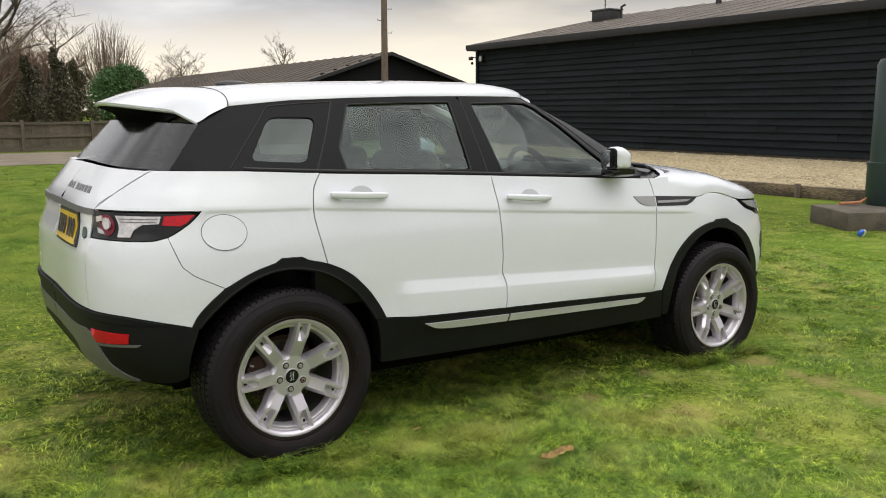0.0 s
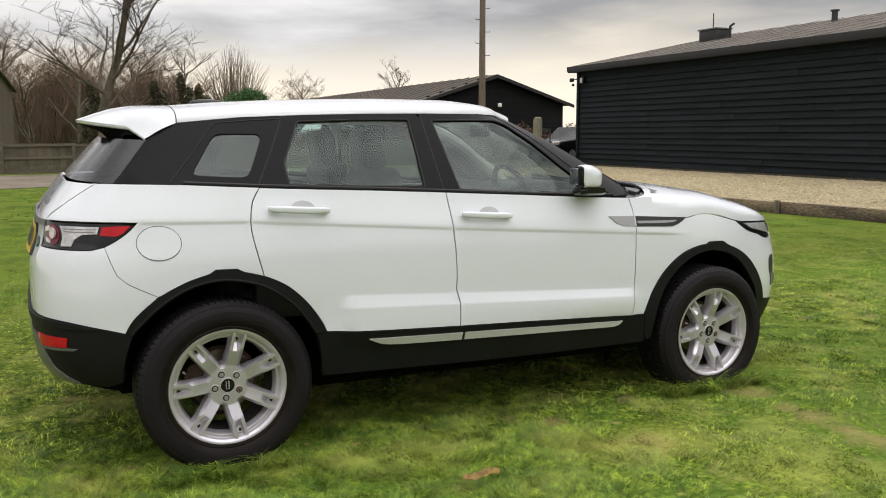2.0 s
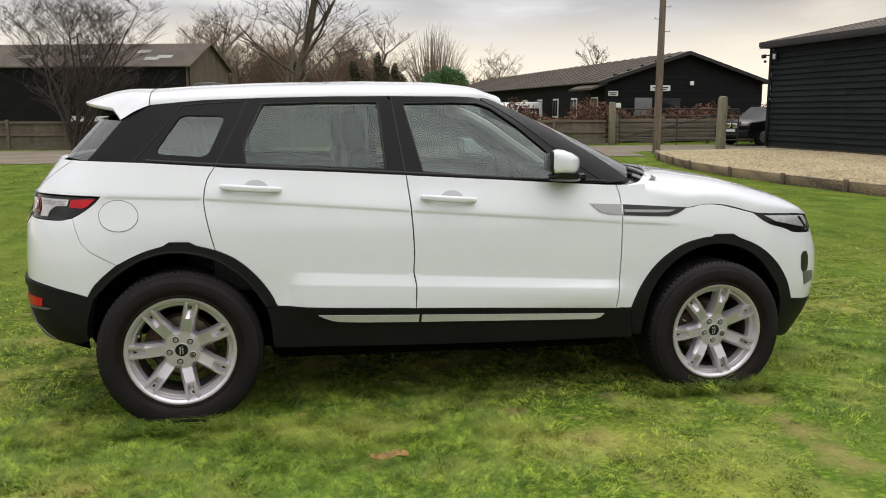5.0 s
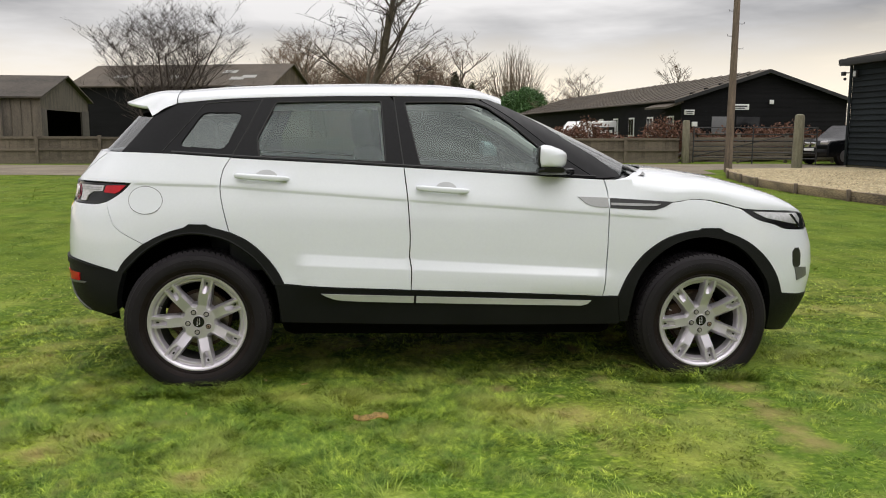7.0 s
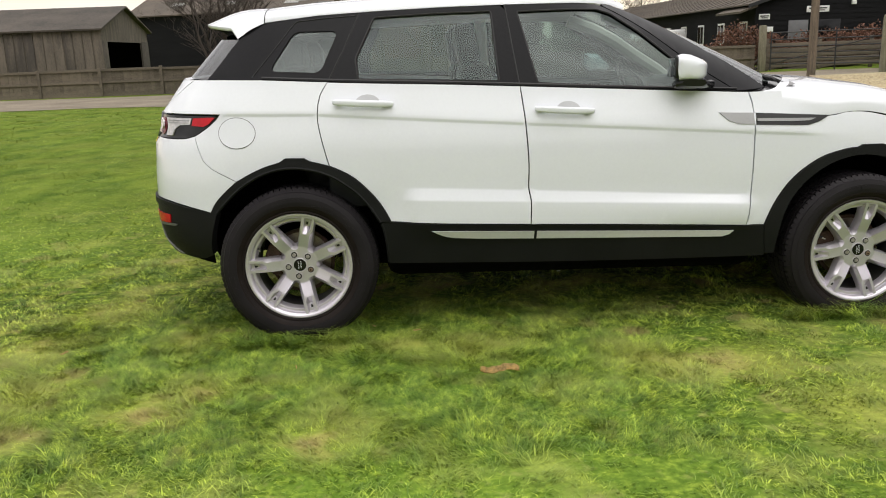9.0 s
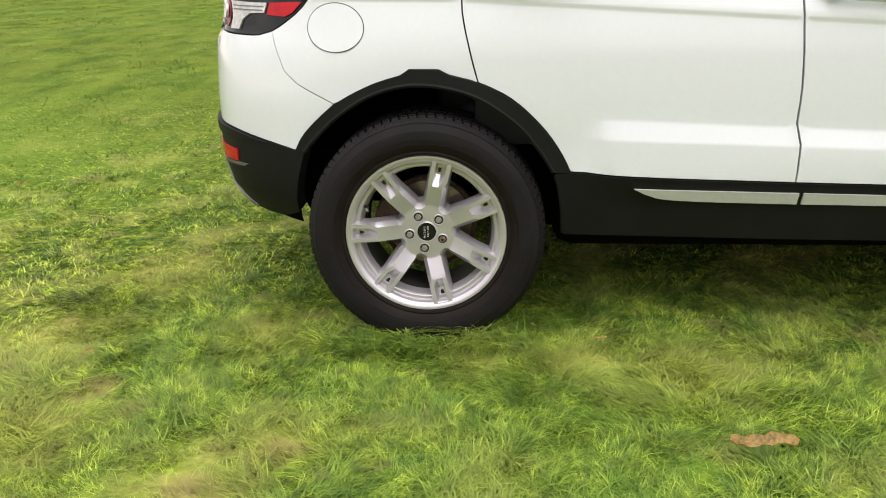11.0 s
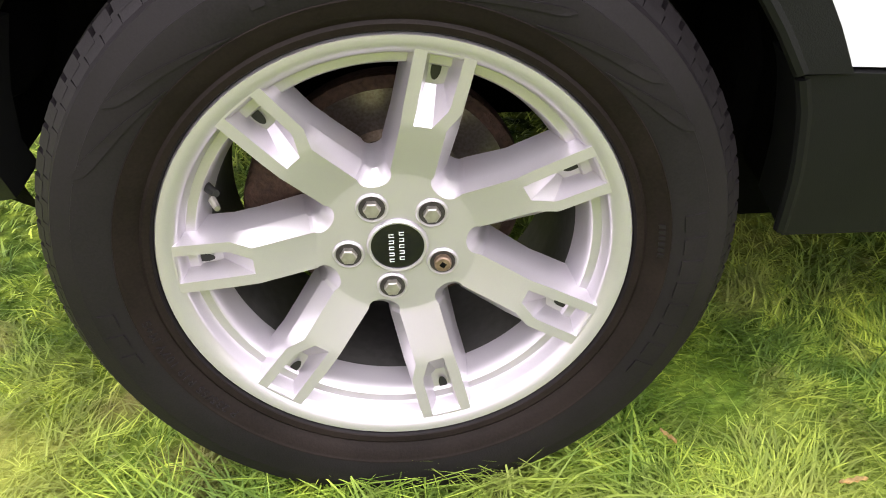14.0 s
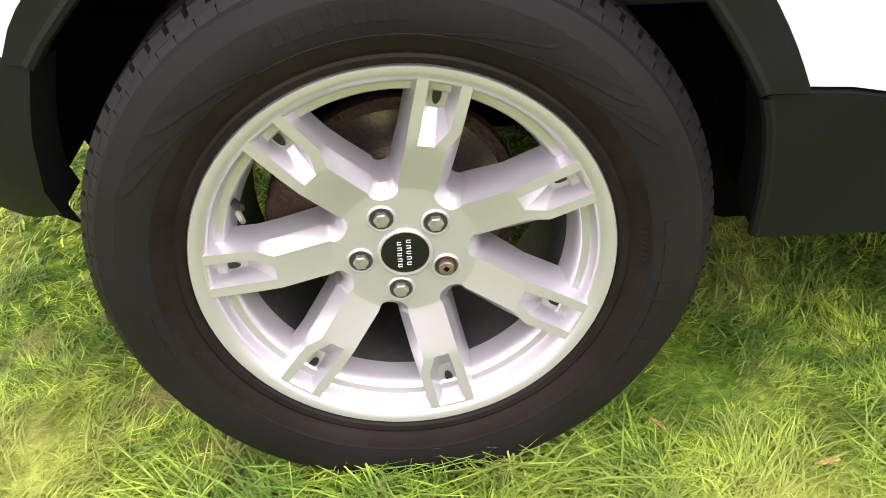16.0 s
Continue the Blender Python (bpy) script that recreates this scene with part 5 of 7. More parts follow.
def make_spoke():
    """A seventh of the wheel's face: a wedge of the hub, the shank, two tines round a pocket, and the sloped sides."""
    half = math.pi / 7
    faces = {s: [(u, s * v) for u, v, _ in spoke_side(0, s)] for s in (1, -1)}
    root = [(0.030 * math.cos(a), 0.030 * math.sin(a)) for a in np.linspace(-half, half, 9)]
    ray = [(r * math.cos(half), r * math.sin(half)) for r in np.linspace(0.034, math.hypot(*faces[1][0]), 9)[:-1]]
    end = [(math.cos(a) * 0.2405, math.sin(a) * 0.2405) for a in np.linspace(0.121, -0.121, 9)]
    outline = ring_of(root, ray, faces[1], end, faces[-1][::-1], [(x, -y) for x, y in ray[::-1]])
    pocket = ring_of(straight([(0.1515, -0.0040), (0.1505, 0.0142)], 0.0045), straight([(0.1505, 0.0142), (0.175, 0.0152), (0.2285, 0.0170)], 0.008),
                     straight([(0.2285, 0.0170), (0.2290, -0.0172)], 0.006), straight([(0.2290, -0.0172), (0.178, -0.0166), (0.172, -0.0152), (0.1515, -0.0040)], 0.008))
    crease = [(r * math.cos(a), r * math.sin(a)) for r in (*np.arange(0.038, 0.082, 0.008), 0.0855, 0.0875, *np.arange(0.094, 0.232, 0.007)) for a in np.linspace(-half, half, 2 * int(r * 64) + 1)]
    uv, tris, loops = fill(outline, [pocket], 0.0099, crease)
    r = np.hypot(uv[:, 0], uv[:, 1])
    bm = bmesh.new()
    vs = [bm.verts.new((u, -h, v)) for (u, v), h in zip(uv, rise(r))]
    for t in tris:
        bm.faces.new([vs[i] for i in t])

    def strip(a, b, closed=False):
        n = len(a)
        for i in range(n if closed else n - 1):
            j = (i + 1) % n
            bm.faces.new((a[i], a[j], b[j], b[i]))

    def nearest(points):
        return [min(vs, key=lambda q: (q.co.x - u) ** 2 + (q.co.z - v) ** 2) for u, v in points]

    for s in (1, -1):
        rows = [nearest(faces[s])]
        top = [float(rise(math.hypot(u, v))) for u, v in faces[s]]
        for k in range(1, 6):
            rows.append([bm.verts.new((u, -(h - d), s * v)) for (u, v, d), h in zip(spoke_side(k, s), top)])
        for p, q in zip(rows, rows[1:]):
            strip(p, q)
    # the pocket: sharp lip, sloped walls, a ramp down from the shank
    top = [vs[i] for i in loops[1]]
    ring = [(v.co.x, v.co.z) for v in top]

    def shrunk(k, lift):
        out = []
        for u, v in ring:
            uu = np.interp(u, [0.1505, 0.172, 0.229], [0.1505 + 0.036 * k, 0.172 + 0.018 * k, 0.229 - 0.009 * k])
            out.append(bm.verts.new((uu, -(float(rise(math.hypot(u, v))) - lift), 0.001 + (v - 0.001) * (1 - 0.42 * k))))
        return out
    rows = [top, shrunk(0.03, 0.0012), shrunk(0.95, 0.0235), shrunk(1.0, 0.0245)]
    for p, q in zip(rows, rows[1:]):
        strip(p, q, True)
    bm.faces.new(rows[-1])
    bmesh.ops.recalc_face_normals(bm, faces=bm.faces)
    return bm


def make_wheel():
    rim = lathe([(0.2475, 0.014), (0.2485, 0.030), (0.2455, 0.036), (0.2400, 0.0362), (0.2345, 0.0335), (0.2275, 0.0285), (0.2250, 0.0240), (0.2225, 0.0120), (0.2205, 0.0085), (0.2110, 0.0080), (0.2090, 0.0060), (0.2050, -0.008), (0.2005, -0.026), (0.1995, -0.030)], 112)
    wheel = part("wheel", rim, SILVER, car, "seven-spoke silver alloy wheel with a black tyre")
    tyre = lathe([(0.244, 0.012), (0.2475, 0.033), (0.250, 0.038), (0.257, 0.0395), (0.259, 0.0365), (0.264, 0.0365), (0.267, 0.043), (0.285, 0.050), (0.305, 0.0520), (0.322, 0.0500), (0.3225, 0.0485), (0.3430, 0.0422), (0.3436, 0.0390), (0.350, 0.0295), (0.3545, 0.018), (0.3575, 0.004), (0.3570, -0.020), (0.3575, -0.075), (0.3570, -0.130), (0.3560, -0.160), (0.3560, -0.180), (0.335, -0.197), (0.300, -0.205), (0.250, -0.195), (0.244, -0.165)], 112)
    part("tyre", tyre, TYRE, wheel, "black all-season tyre")
    part("tyre_bead", lathe([(0.2482, 0.034), (0.2505, 0.0392), (0.257, 0.0408), (0.2605, 0.0388), (0.2655, 0.0420), (0.2700, 0.0456), (0.2790, 0.0488), (0.2812, 0.0498), (0.2822, 0.0507), (0.2832, 0.0508), (0.2842, 0.0492)], 112), BEAD, wheel)
    # the deep part of the rim, in dark grey instead of silver
    part("rim_barrel", lathe([(0.1995, -0.0295), (0.1985, -0.050), (0.1980, -0.175), (0.2150, -0.185), (0.2475, -0.190)], 96), BARREL, wheel, "dark grey inside of the rim")
    # tread blocks at the shoulder and across the crown
    bm = bmesh.new()
    for k in range(84):
        a = 2 * math.pi * k / 84
        turn = Matrix.Rotation(-a, 4, "Y")
        for (r0, r1, o0, o1, w, sh) in ((0.3462, 0.3575, 0.0352, 0.002, 0.0124, 0.0), (0.3540, 0.3642, 0.0275, 0.004, 0.0104, 0.20), (0.358, 0.3662, -0.004, -0.045, 0.0112, 0.35), (0.358, 0.3664, -0.053, -0.098, 0.0115, 0.1), (0.358, 0.3662, -0.106, -0.147, 0.0112, 0.6), (0.352, 0.3645, -0.155, -0.182, 0.0118, 0.3)):
            t = Matrix.Rotation(-a - sh * 2 * math.pi / 84, 4, "Y")
            pts = [(r1 if i < 2 else r0, -(o0 - (0.012 if i < 2 and o0 > 0 else 0)) if j else -o1, (w if (i % 2) else -w)) for j in (0, 1) for i in (0, 1, 3, 2)]
            vs = [bm.verts.new(t @ Vector(p)) for p in pts]
            for f in ((0, 1, 2, 3), (7, 6, 5, 4), (0, 4, 5, 1), (1, 5, 6, 2), (2, 6, 7, 3), (3, 7, 4, 0)):
                bm.faces.new([vs[i] for i in f])
    bmesh.ops.recalc_face_normals(bm, faces=bm.faces)
    tread = part("tread", bm, TYRE, wheel, smooth=False)
    tread["kind"] = "stuff"
    def side_out(r):
        """How far the sidewall stands out at a radius."""
        return float(np.interp(r, [0.264, 0.267, 0.279, 0.285, 0.305, 0.322, 0.343], [0.0400, 0.0434, 0.0488, 0.0500, 0.0520, 0.0500, 0.0422]))

    def raised(bm, outline, lift):
        """A flat patch of (angle, radius) standing proud of the sidewall."""
        top = [bm.verts.new((r * math.cos(a), -side_out(r) - lift, r * math.sin(a))) for a, r in outline]
        foot = [bm.verts.new((v.co.x, v.co.y + lift + 0.001, v.co.z)) for v in top]
        for i in range(len(top)):
            k = (i + 1) % len(top)
            bm.faces.new((top[i], top[k], foot[k], foot[i]))
        return top

    # plain raised bars where the sidewall carries lettering
    bm = bmesh.new()
    for a0, step, n, r0, r1, fill_ in ((8.2, -5.35, 8, 0.297, 0.319, 0.34), (111, -3.9, 7, 0.298, 0.316, 0.32), (199, -5.2, 3, 0.298, 0.316, 0.30), (8, -1.5, 6, 0.271, 0.277, 0.30)):
        for k in range(n):
            a, half = radians(a0 + step * k), abs(radians(step)) * fill_
            bm.faces.new(raised(bm, [(a - half, r0), (a - half, r1), (a + half, r1), (a + half, r0)], 0.0017))
    # flames of the sidewall's pattern, thin at the root and round at the tip
    for a0, a1, r0, r1, wide in ((63, 38, 0.286, 0.320, 0.011), (47, 27, 0.286, 0.324, 0.012), (118, 143, 0.286, 0.320, 0.011), (134, 158, 0.286, 0.324, 0.012), (80, 58, 0.286, 0.312, 0.008)):
        last = None
        for t in np.linspace(0, 1, 17):
            a, r = radians(a0 + (a1 - a0) * t), r0 + (r1 - r0) * t**1.3
            w = 0.0004 + wide * t**1.1 * math.sqrt(max(0.0, 1 - t**7))
            pair = [(a, r - w), (a, r + 0.35 * w)]
            edge_ = [bm.verts.new((q * math.cos(b), -side_out(q) - 0.0015, q * math.sin(b))) for b, q in pair]
            low_ = [bm.verts.new((v.co.x, v.co.y + 0.0025, v.co.z)) for v in edge_]
            if last:
                bm.faces.new((last[0][0], last[0][1], edge_[1], edge_[0]))
                bm.faces.new((last[0][0], edge_[0], low_[0], last[1][0]))
                bm.faces.new((last[0][1], last[1][1], low_[1], edge_[1]))
            last = (edge_, low_)
    bmesh.ops.recalc_face_normals(bm, faces=bm.faces)
    bars = part("sidewall_marking", bm, TYRE, wheel, smooth=False)
    bars["kind"] = "stuff"
    # the tyre's size, moulded round the bead
    font = bpy.data.curves.new("tyre_size", "FONT")
    font.body, font.size, font.extrude, font.align_x = "P 235/55 R19 107V M+S", 0.0118, 0.0009, "LEFT"
    font.space_character = 1.12
    holder = new("tyre_size", font)
    bpy.context.view_layer.update()
    me = bpy.data.meshes.new_from_object(holder.evaluated_get(bpy.context.evaluated_depsgraph_get()))
    bpy.data.objects.remove(holder)
    bm = bmesh.new()
    bm.from_mesh(me)
    run_ = max(v.co.x for v in bm.verts)
    for v in bm.verts:
        a, r = radians(225 - 34 * v.co.x / run_), 0.2685 + v.co.y
        v.co = Vector((r * math.cos(a), -side_out(r) - 0.0009 - v.co.z, r * math.sin(a)))
    part("size_lettering", bm, TYRE, wheel, "moulded tyre size lettering", smooth=False)
    # seven alike spokes that meet at the hub
    for k in range(7):
        turn = Matrix.Rotation(radians(-(76.9 + k * 360 / 7)), 4, "Y")
        if k == 0:
            first = part("spoke", make_spoke(), SILVER, wheel, m=turn, sharp=15)
            hole = bmesh.new()
            bmesh.ops.create_circle(hole, cap_ends=True, segments=18, radius=1, matrix=Matrix.Translation((0.205, -0.0049, 0.0025)) @ Matrix.Rotation(radians(90), 4, "X") @ Matrix.Diagonal((0.0115, 0.0050, 1, 1)))
            pocket_ob = part("pocket_hole", hole, INK, wheel, m=turn)
        else:
            put("spoke", first.data, wheel, m=turn)
            put("pocket_hole", pocket_ob.data, wheel, m=turn)
    part("wheel_hub", lathe([(0.020, -0.002), (0.074, -0.004), (0.080, -0.030), (0.084, -0.075)], 70), DARK, wheel)
    part("hub_ring", lathe([(0.0285, 0.001), (0.0290, 0.0045), (0.0310, 0.0050), (0.0328, 0.0035), (0.0335, 0.0005)], 48), SILVER, wheel)
    part("hub_cap", lathe([(0.0, 0.0052), (0.018, 0.0048), (0.0288, 0.0030)], 40), PIANO, wheel)
    bm = bmesh.new()
    for column, n in ((0.0065, 5), (-0.0045, 5)):
        for k in range(n):
            z = -0.0155 + 0.0078 * k + (0.0015 if column < 0 else -0.001)
            box(0.0054, 0.0006, 0.0008, 0, (-column, -0.0053, z - 0.0017), bm), box(0.0054, 0.0006, 0.0008, 0, (-column, -0.0053, z + 0.0017), bm), box(0.0008, 0.0006, 0.0034, 0, (-column - 0.0023 * (-1) ** k, -0.0053, z), bm)
    caps = part("cap_marking", bm, BADGEWHITE, wheel, smooth=False)
    caps["kind"] = "stuff"
    for k, a in enumerate((-98.2, -26.2, 45.8, 117.8, 189.8)):
        m_ = Matrix.Translation((0.054 * math.cos(radians(a)), 0, 0.054 * math.sin(radians(a))))
        # a flat dark disc: the recess's shade is put into its colour
        part("bolt_recess", lathe([(0.0, 0.0010), (0.0128, 0.0010), (0.0140, 0.0016)], 28), BOLTCUP, wheel, m=m_)
        part("recess_lip", lathe([(0.0138, 0.0012), (0.0146, 0.0026), (0.0158, 0.0030), (0.0170, 0.0022), (0.0178, 0.0004)], 32), SILVER, wheel, m=m_)
        locking = k == 1
        bolt = lathe([(0.0, 0.0085), (0.0080, 0.0085), (0.0094, 0.0070), (0.0100, -0.006)], 24 if locking else 6)
        b = part("wheel_bolt", bolt, BOLTBROWN if locking else BOLT, wheel, "brown locking wheel bolt" if locking else "", m=m_, smooth=locking)
        if locking:
            part("key_hole", box(0.0062, 0.0012, 0.0062, 0.0006, (0, -0.0086, 0), turn=Matrix.Rotation(radians(38), 4, "Y")), DARK, wheel, m=m_)
        else:
            part("bolt_collar", lathe([(0.0098, -0.001), (0.0118, -0.0012), (0.0124, -0.004)], 24), STEELGREY, wheel, m=m_)
    part("brake_disc", lathe([(0.0, -0.085), (0.085, -0.085), (0.088, -0.105), (0.100, -0.106), (0.150, -0.106), (0.151, -0.128), (0.09, -0.128)], 64), DISC, wheel, "worn brake disc with a rusty rim")
    part("brake_disc_edge", lathe([(0.136, -0.1052), (0.1515, -0.1052), (0.1525, -0.110), (0.1525, -0.128)], 64), RUST, wheel)
    bm = prism([(0.055, -0.07), (0.060, 0.075), (0.12, 0.085), (0.165, 0.055), (0.172, 0.0), (0.165, -0.05), (0.12, -0.08)], 0.06, 0.16, bevel=0.008)
    part("brake_caliper", bm, RUST, wheel, m=Matrix.Rotation(radians(-168), 4, "Y"))
    part("valve_stem", tube([(0, 0.012, 0), (0.0, -0.006, 0), (0.0, -0.020, 0.001)], [0.0055, 0.005, 0.004], 8), SEAL, wheel, m=Matrix.Translation((0.206 * math.cos(radians(157)), 0.0, 0.206 * math.sin(radians(157)))) @ Matrix.Rotation(radians(35), 4, "Z"))
    cap = (0.198 * math.cos(radians(157)), -0.020, 0.198 * math.sin(radians(157)))
    part("valve_cap", tube([(0, 0, 0), (0.004, -0.008, -0.002), (0.007, -0.014, -0.003)], [0.0042, 0.0040, 0.0032], 8), BOLT, wheel, "pale valve cap", m=Matrix.Translation(cap))
    return wheel


wheel = make_wheel()
wheel.matrix_basis = Matrix.Translation((0, -0.905, 0.36)) @ Matrix.Rotation(radians(-1.9), 4, "X")
for m_ in (Matrix.Translation((2.66, -0.905, 0.36)) @ Matrix.Rotation(radians(-1.0), 4, "X") @ Matrix.Rotation(radians(-4), 4, "Y"), Matrix.Translation((0, 0.90, 0.36)) @ Matrix.Rotation(math.pi, 4, "Z"), Matrix.Translation((2.66, 0.90, 0.36)) @ Matrix.Rotation(math.pi, 4, "Z")):
    copy_thing(wheel, m_)


# ---- ground ----
rng = np.random.default_rng(7)


def sheet(name, outline, z, material, label, category, step=0.0):
    """A flat piece of ground."""
    bm = bmesh.new()
    bm.faces.new([bm.verts.new((x, y, z)) for x, y in outline])
    if step:
        bmesh.ops.subdivide_edges(bm, edges=bm.edges[:], cuts=step, use_grid_fill=True)
    return tagged(part(name, bm, material, None), label, category, kind="structure")


sheet("ground", [(-900, -900), (900, -900), (900, 900), (-900, 900)], 0.0, SOIL, "green lawn with yellow and worn patches", "lawn")
edge_a = [(x, 20.9 + 0.5 * math.sin(x * 0.35) + 0.25 * math.sin(x * 1.3)) for x in np.linspace(-80, 12.4, 90)]
edge_b = [(x, 28.7 + 0.25 * math.sin(x * 0.8)) for x in np.linspace(40, -80, 70)]
sheet("road", edge_a + [(13.2, 23.4), (16.5, 24.0), (19.0, 24.6), (40, 24.6)] + edge_b, 0.012, TRACK, "muddy gravel farm track beside the lawn", "track")


def kerb_x(y):
    """Where the sleeper edging runs."""
    return float(np.interp(y, [-9, 3.2, 5.5, 9.5, 11.3, 15.0, 18.5, 21.0], [11.6, 11.2, 10.9, 10.6, 10.45, 10.9, 11.9, 13.0]))


ys = np.linspace(-9, 21, 40)
bm = bmesh.new()
rows = [[bm.verts.new((kerb_x(y) + (18.98 - kerb_x(y)) * k, min(y + k * 2.6 * (y > 15), 24.4), 0.155 - 0.06 * k + 0.012 * noise.noise((y, k * 7, 0)))) for k in np.linspace(0.004, 1, 12)] for y in ys]
for r, q in zip(rows, rows[1:]):
    for i in range(11):
        bm.faces.new((r[i], r[i + 1], q[i + 1], q[i]))
tagged(part("gravel", bm, GRAVEL, None), "pale gravel forecourt behind sleeper edging", "gravel", kind="structure")


# loose stones over it, and spilled along its edge
g_ = np.random.default_rng(15)
n = 22000
yy = g_.uniform(-2.5, 20.5, n)
kx = np.interp(yy, [-9, 3.2, 5.5, 9.5, 11.3, 15.0, 18.5, 21.0], [11.6, 11.2, 10.9, 10.6, 10.45, 10.9, 11.9, 13.0])
k_ = g_.uniform(0.012, 1, n) ** 1.25
xx = kx + (18.9 - kx) * k_
r0 = 0.014 + 0.030 * g_.uniform(0, 1, n) ** 2.2
octa = np.array([(1, 0, 0), (0, 1, 0), (-1, 0, 0), (0, -1, 0), (0, 0, 0.62), (0, 0, -0.5)])
turn_ = g_.uniform(0, 6.28, n)
v = octa[None] * r0[:, None, None] * g_.uniform(0.65, 1.35, (n, 6, 1))
c_, s_ = np.cos(turn_)[:, None], np.sin(turn_)[:, None]
v = np.stack([v[..., 0] * c_ - v[..., 1] * s_ + xx[:, None], v[..., 0] * s_ + v[..., 1] * c_ + yy[:, None], v[..., 2] + (0.158 - 0.06 * k_)[:, None]], -1)
f = np.array([(0, 1, 4), (1, 2, 4), (2, 3, 4), (3, 0, 4), (1, 0, 5), (2, 1, 5), (3, 2, 5), (0, 3, 5)])
f = (f[None] + 6 * np.arange(n)[:, None, None]).reshape(-1, 3)
tagged(new("gravel_stones", mesh_of("gravel_stones", v.reshape(-1, 3), f, STONE)), "loose pale and brown stones over the gravel", "stones", kind="stuff")


def sleeper_mesh(length):
    bm = box(0.11, length, 0.21, 0.012)
    for v in bm.verts:
        v.co += Vector((0.006, 0, 0.008)) * noise.noise(v.co * 3.1)
    return bm


y = 20.6
k = 0
while y > -8.5:
    length = (2.35, 2.0, 1.7)[k % 3]
    y0, y1 = y, y - length
    a, b = Vector((kerb_x(y0), y0, 0)), Vector((kerb_x(y1), y1, 0))
    mid = (a + b) / 2
    turn = math.atan2(-(b - a).x, (b - a).y)
    t = tagged(part("sleeper", sleeper_mesh(length - 0.02), SLEEPER, None), "weathered timber sleeper edging the gravel", "sleeper", "sleepers along the gravel")
    t.matrix_basis = Matrix.Translation((mid.x, mid.y, 0.095 + 0.006 * math.sin(k * 2.1))) @ Matrix.Rotation(turn, 4, "Z")
    p = tagged(part("edging_peg", box(0.06, 0.09, 0.26, 0.008), POLEWOOD, None), "dark timber peg holding a sleeper", "peg", "pegs along the gravel")
    p.matrix_basis = Matrix.Translation((b.x - 0.085, b.y, 0.10)) @ Matrix.Rotation(turn, 4, "Z")
    y, k = y1, k + 1


# ---- black barn beside the lawn ----
barn = thing("barn", "black weatherboarded barn with a shallow sheeted roof", "barn", at=(19.05, 24.2, 0))
LEN = 33.0
part("wall", box(0.16, LEN - 0.04, 3.72, 0, (0.14, -LEN / 2, 1.90)), BOARDFAR, barn)
part("end_wall", prism([(0.06, 0.0), (0.06, 3.78), (8.4, 5.42), (17.0, 3.78), (17.0, 0.0)], -0.18, -0.02, "y"), BOARDFAR, barn)
part("plinth", box(0.22, LEN, 0.13, 0.01, (0.13, -LEN / 2, 0.10)), CONCRETE, barn)
part("corner_board", box(0.05, 0.14, 3.62, 0.006, (-0.035, -0.06, 1.95)), BOARD, barn)
for nm, x0, x1, z0, z1 in (("roof_slope", -0.26, 8.45, 3.97, 5.66), ("roof_slope", 17.2, 8.45, 3.97, 5.66)):
    part(nm, prism([(x0, z0 - 0.05), (x1, z1 - 0.05), (x1, z1), (x0, z0)], 0.35, -LEN - 0.3, "y"), SHEET, barn)
for j, yy in enumerate(np.arange(0.1, LEN, 1.05)):
    part("roof_rib", prism([(-0.27, 3.985), (8.40, 5.675), (8.40, 5.69), (-0.27, 4.0)], -yy, -yy - 0.05, "y"), SHEET, barn)
part("fascia", box(0.04, LEN + 0.6, 0.24, 0.006, (-0.285, -LEN / 2, 3.86)), FASCIA, barn)
part("soffit", box(0.32, LEN + 0.4, 0.03, 0.004, (-0.10, -LEN / 2, 3.755)), FASCIA, barn)
part("verge_board", prism([(-0.28, 3.80), (8.45, 5.50), (8.45, 5.66), (-0.28, 3.97)], 0.35, 0.39, "y"), FASCIA, barn)
BOARDS = {}
for n in (2.4, 3.0, 3.6, 4.2, 4.8):
    BOARDS[n] = mesh_of("board", [(x, yv, z) for yv in (0, -n + 0.006) for x, z in ((0.06, 0), (-0.012, 0), (-0.018, 0.006), (0.036, 0.225), (0.06, 0.225))], [(0, 1, 2, 3, 4), (9, 8, 7, 6, 5)] + [(i, i + 5, (i + 1) % 5 + 5, (i + 1) % 5) for i in range(5)], BOARD)
later = []
for row in range(18):
    yv = -0.13
    while yv > -LEN + 2.4:
        n = float(rng.choice([3.0, 3.6, 4.2, 4.8]))
        later.append((BOARDS[n], (float(rng.normal(0, 0.0035)), yv, 0.165 + row * 0.2 + float(rng.normal(0, 0.002)))))
        yv -= n
lampbox = thing("security_light", "small security light and camera on the barn corner", "light", at=(19.0, 24.12, 3.42))
part("alarm_box", box(0.10, 0.22, 0.26, 0.02, (-0.05, -0.35, 0.0)), FASCIA, lampbox)
part("alarm_face", box(0.01, 0.16, 0.18, 0.01, (-0.104, -0.35, 0.0)), TRIM, lampbox)
part("flood_head", box(0.10, 0.20, 0.14, 0.02, (-0.22, 0.12, 0.03)), FASCIA, lampbox)
part("bracket", tube([(-0.02, 0, 0.06), (-0.14, 0.06, 0.06), (-0.22, 0.12, 0.03)], 0.02, 6), FASCIA, lampbox)
part("camera_head", box(0.09, 0.09, 0.10, 0.03, (-0.17, 0.10, -0.16)), FASCIA, lampbox)
vent = thing("roof_vent", "grey metal vent box with an aerial on the barn roof", "vent", at=(24.6, 22.6, 5.02))
part("vent_box", box(0.75, 1.0, 0.50, 0.02, (0, 0, 0.22)), METALDARK, vent)
part("vent_lid", box(0.85, 1.1, 0.06, 0.01, (0, 0, 0.48)), STEELGREY, vent)
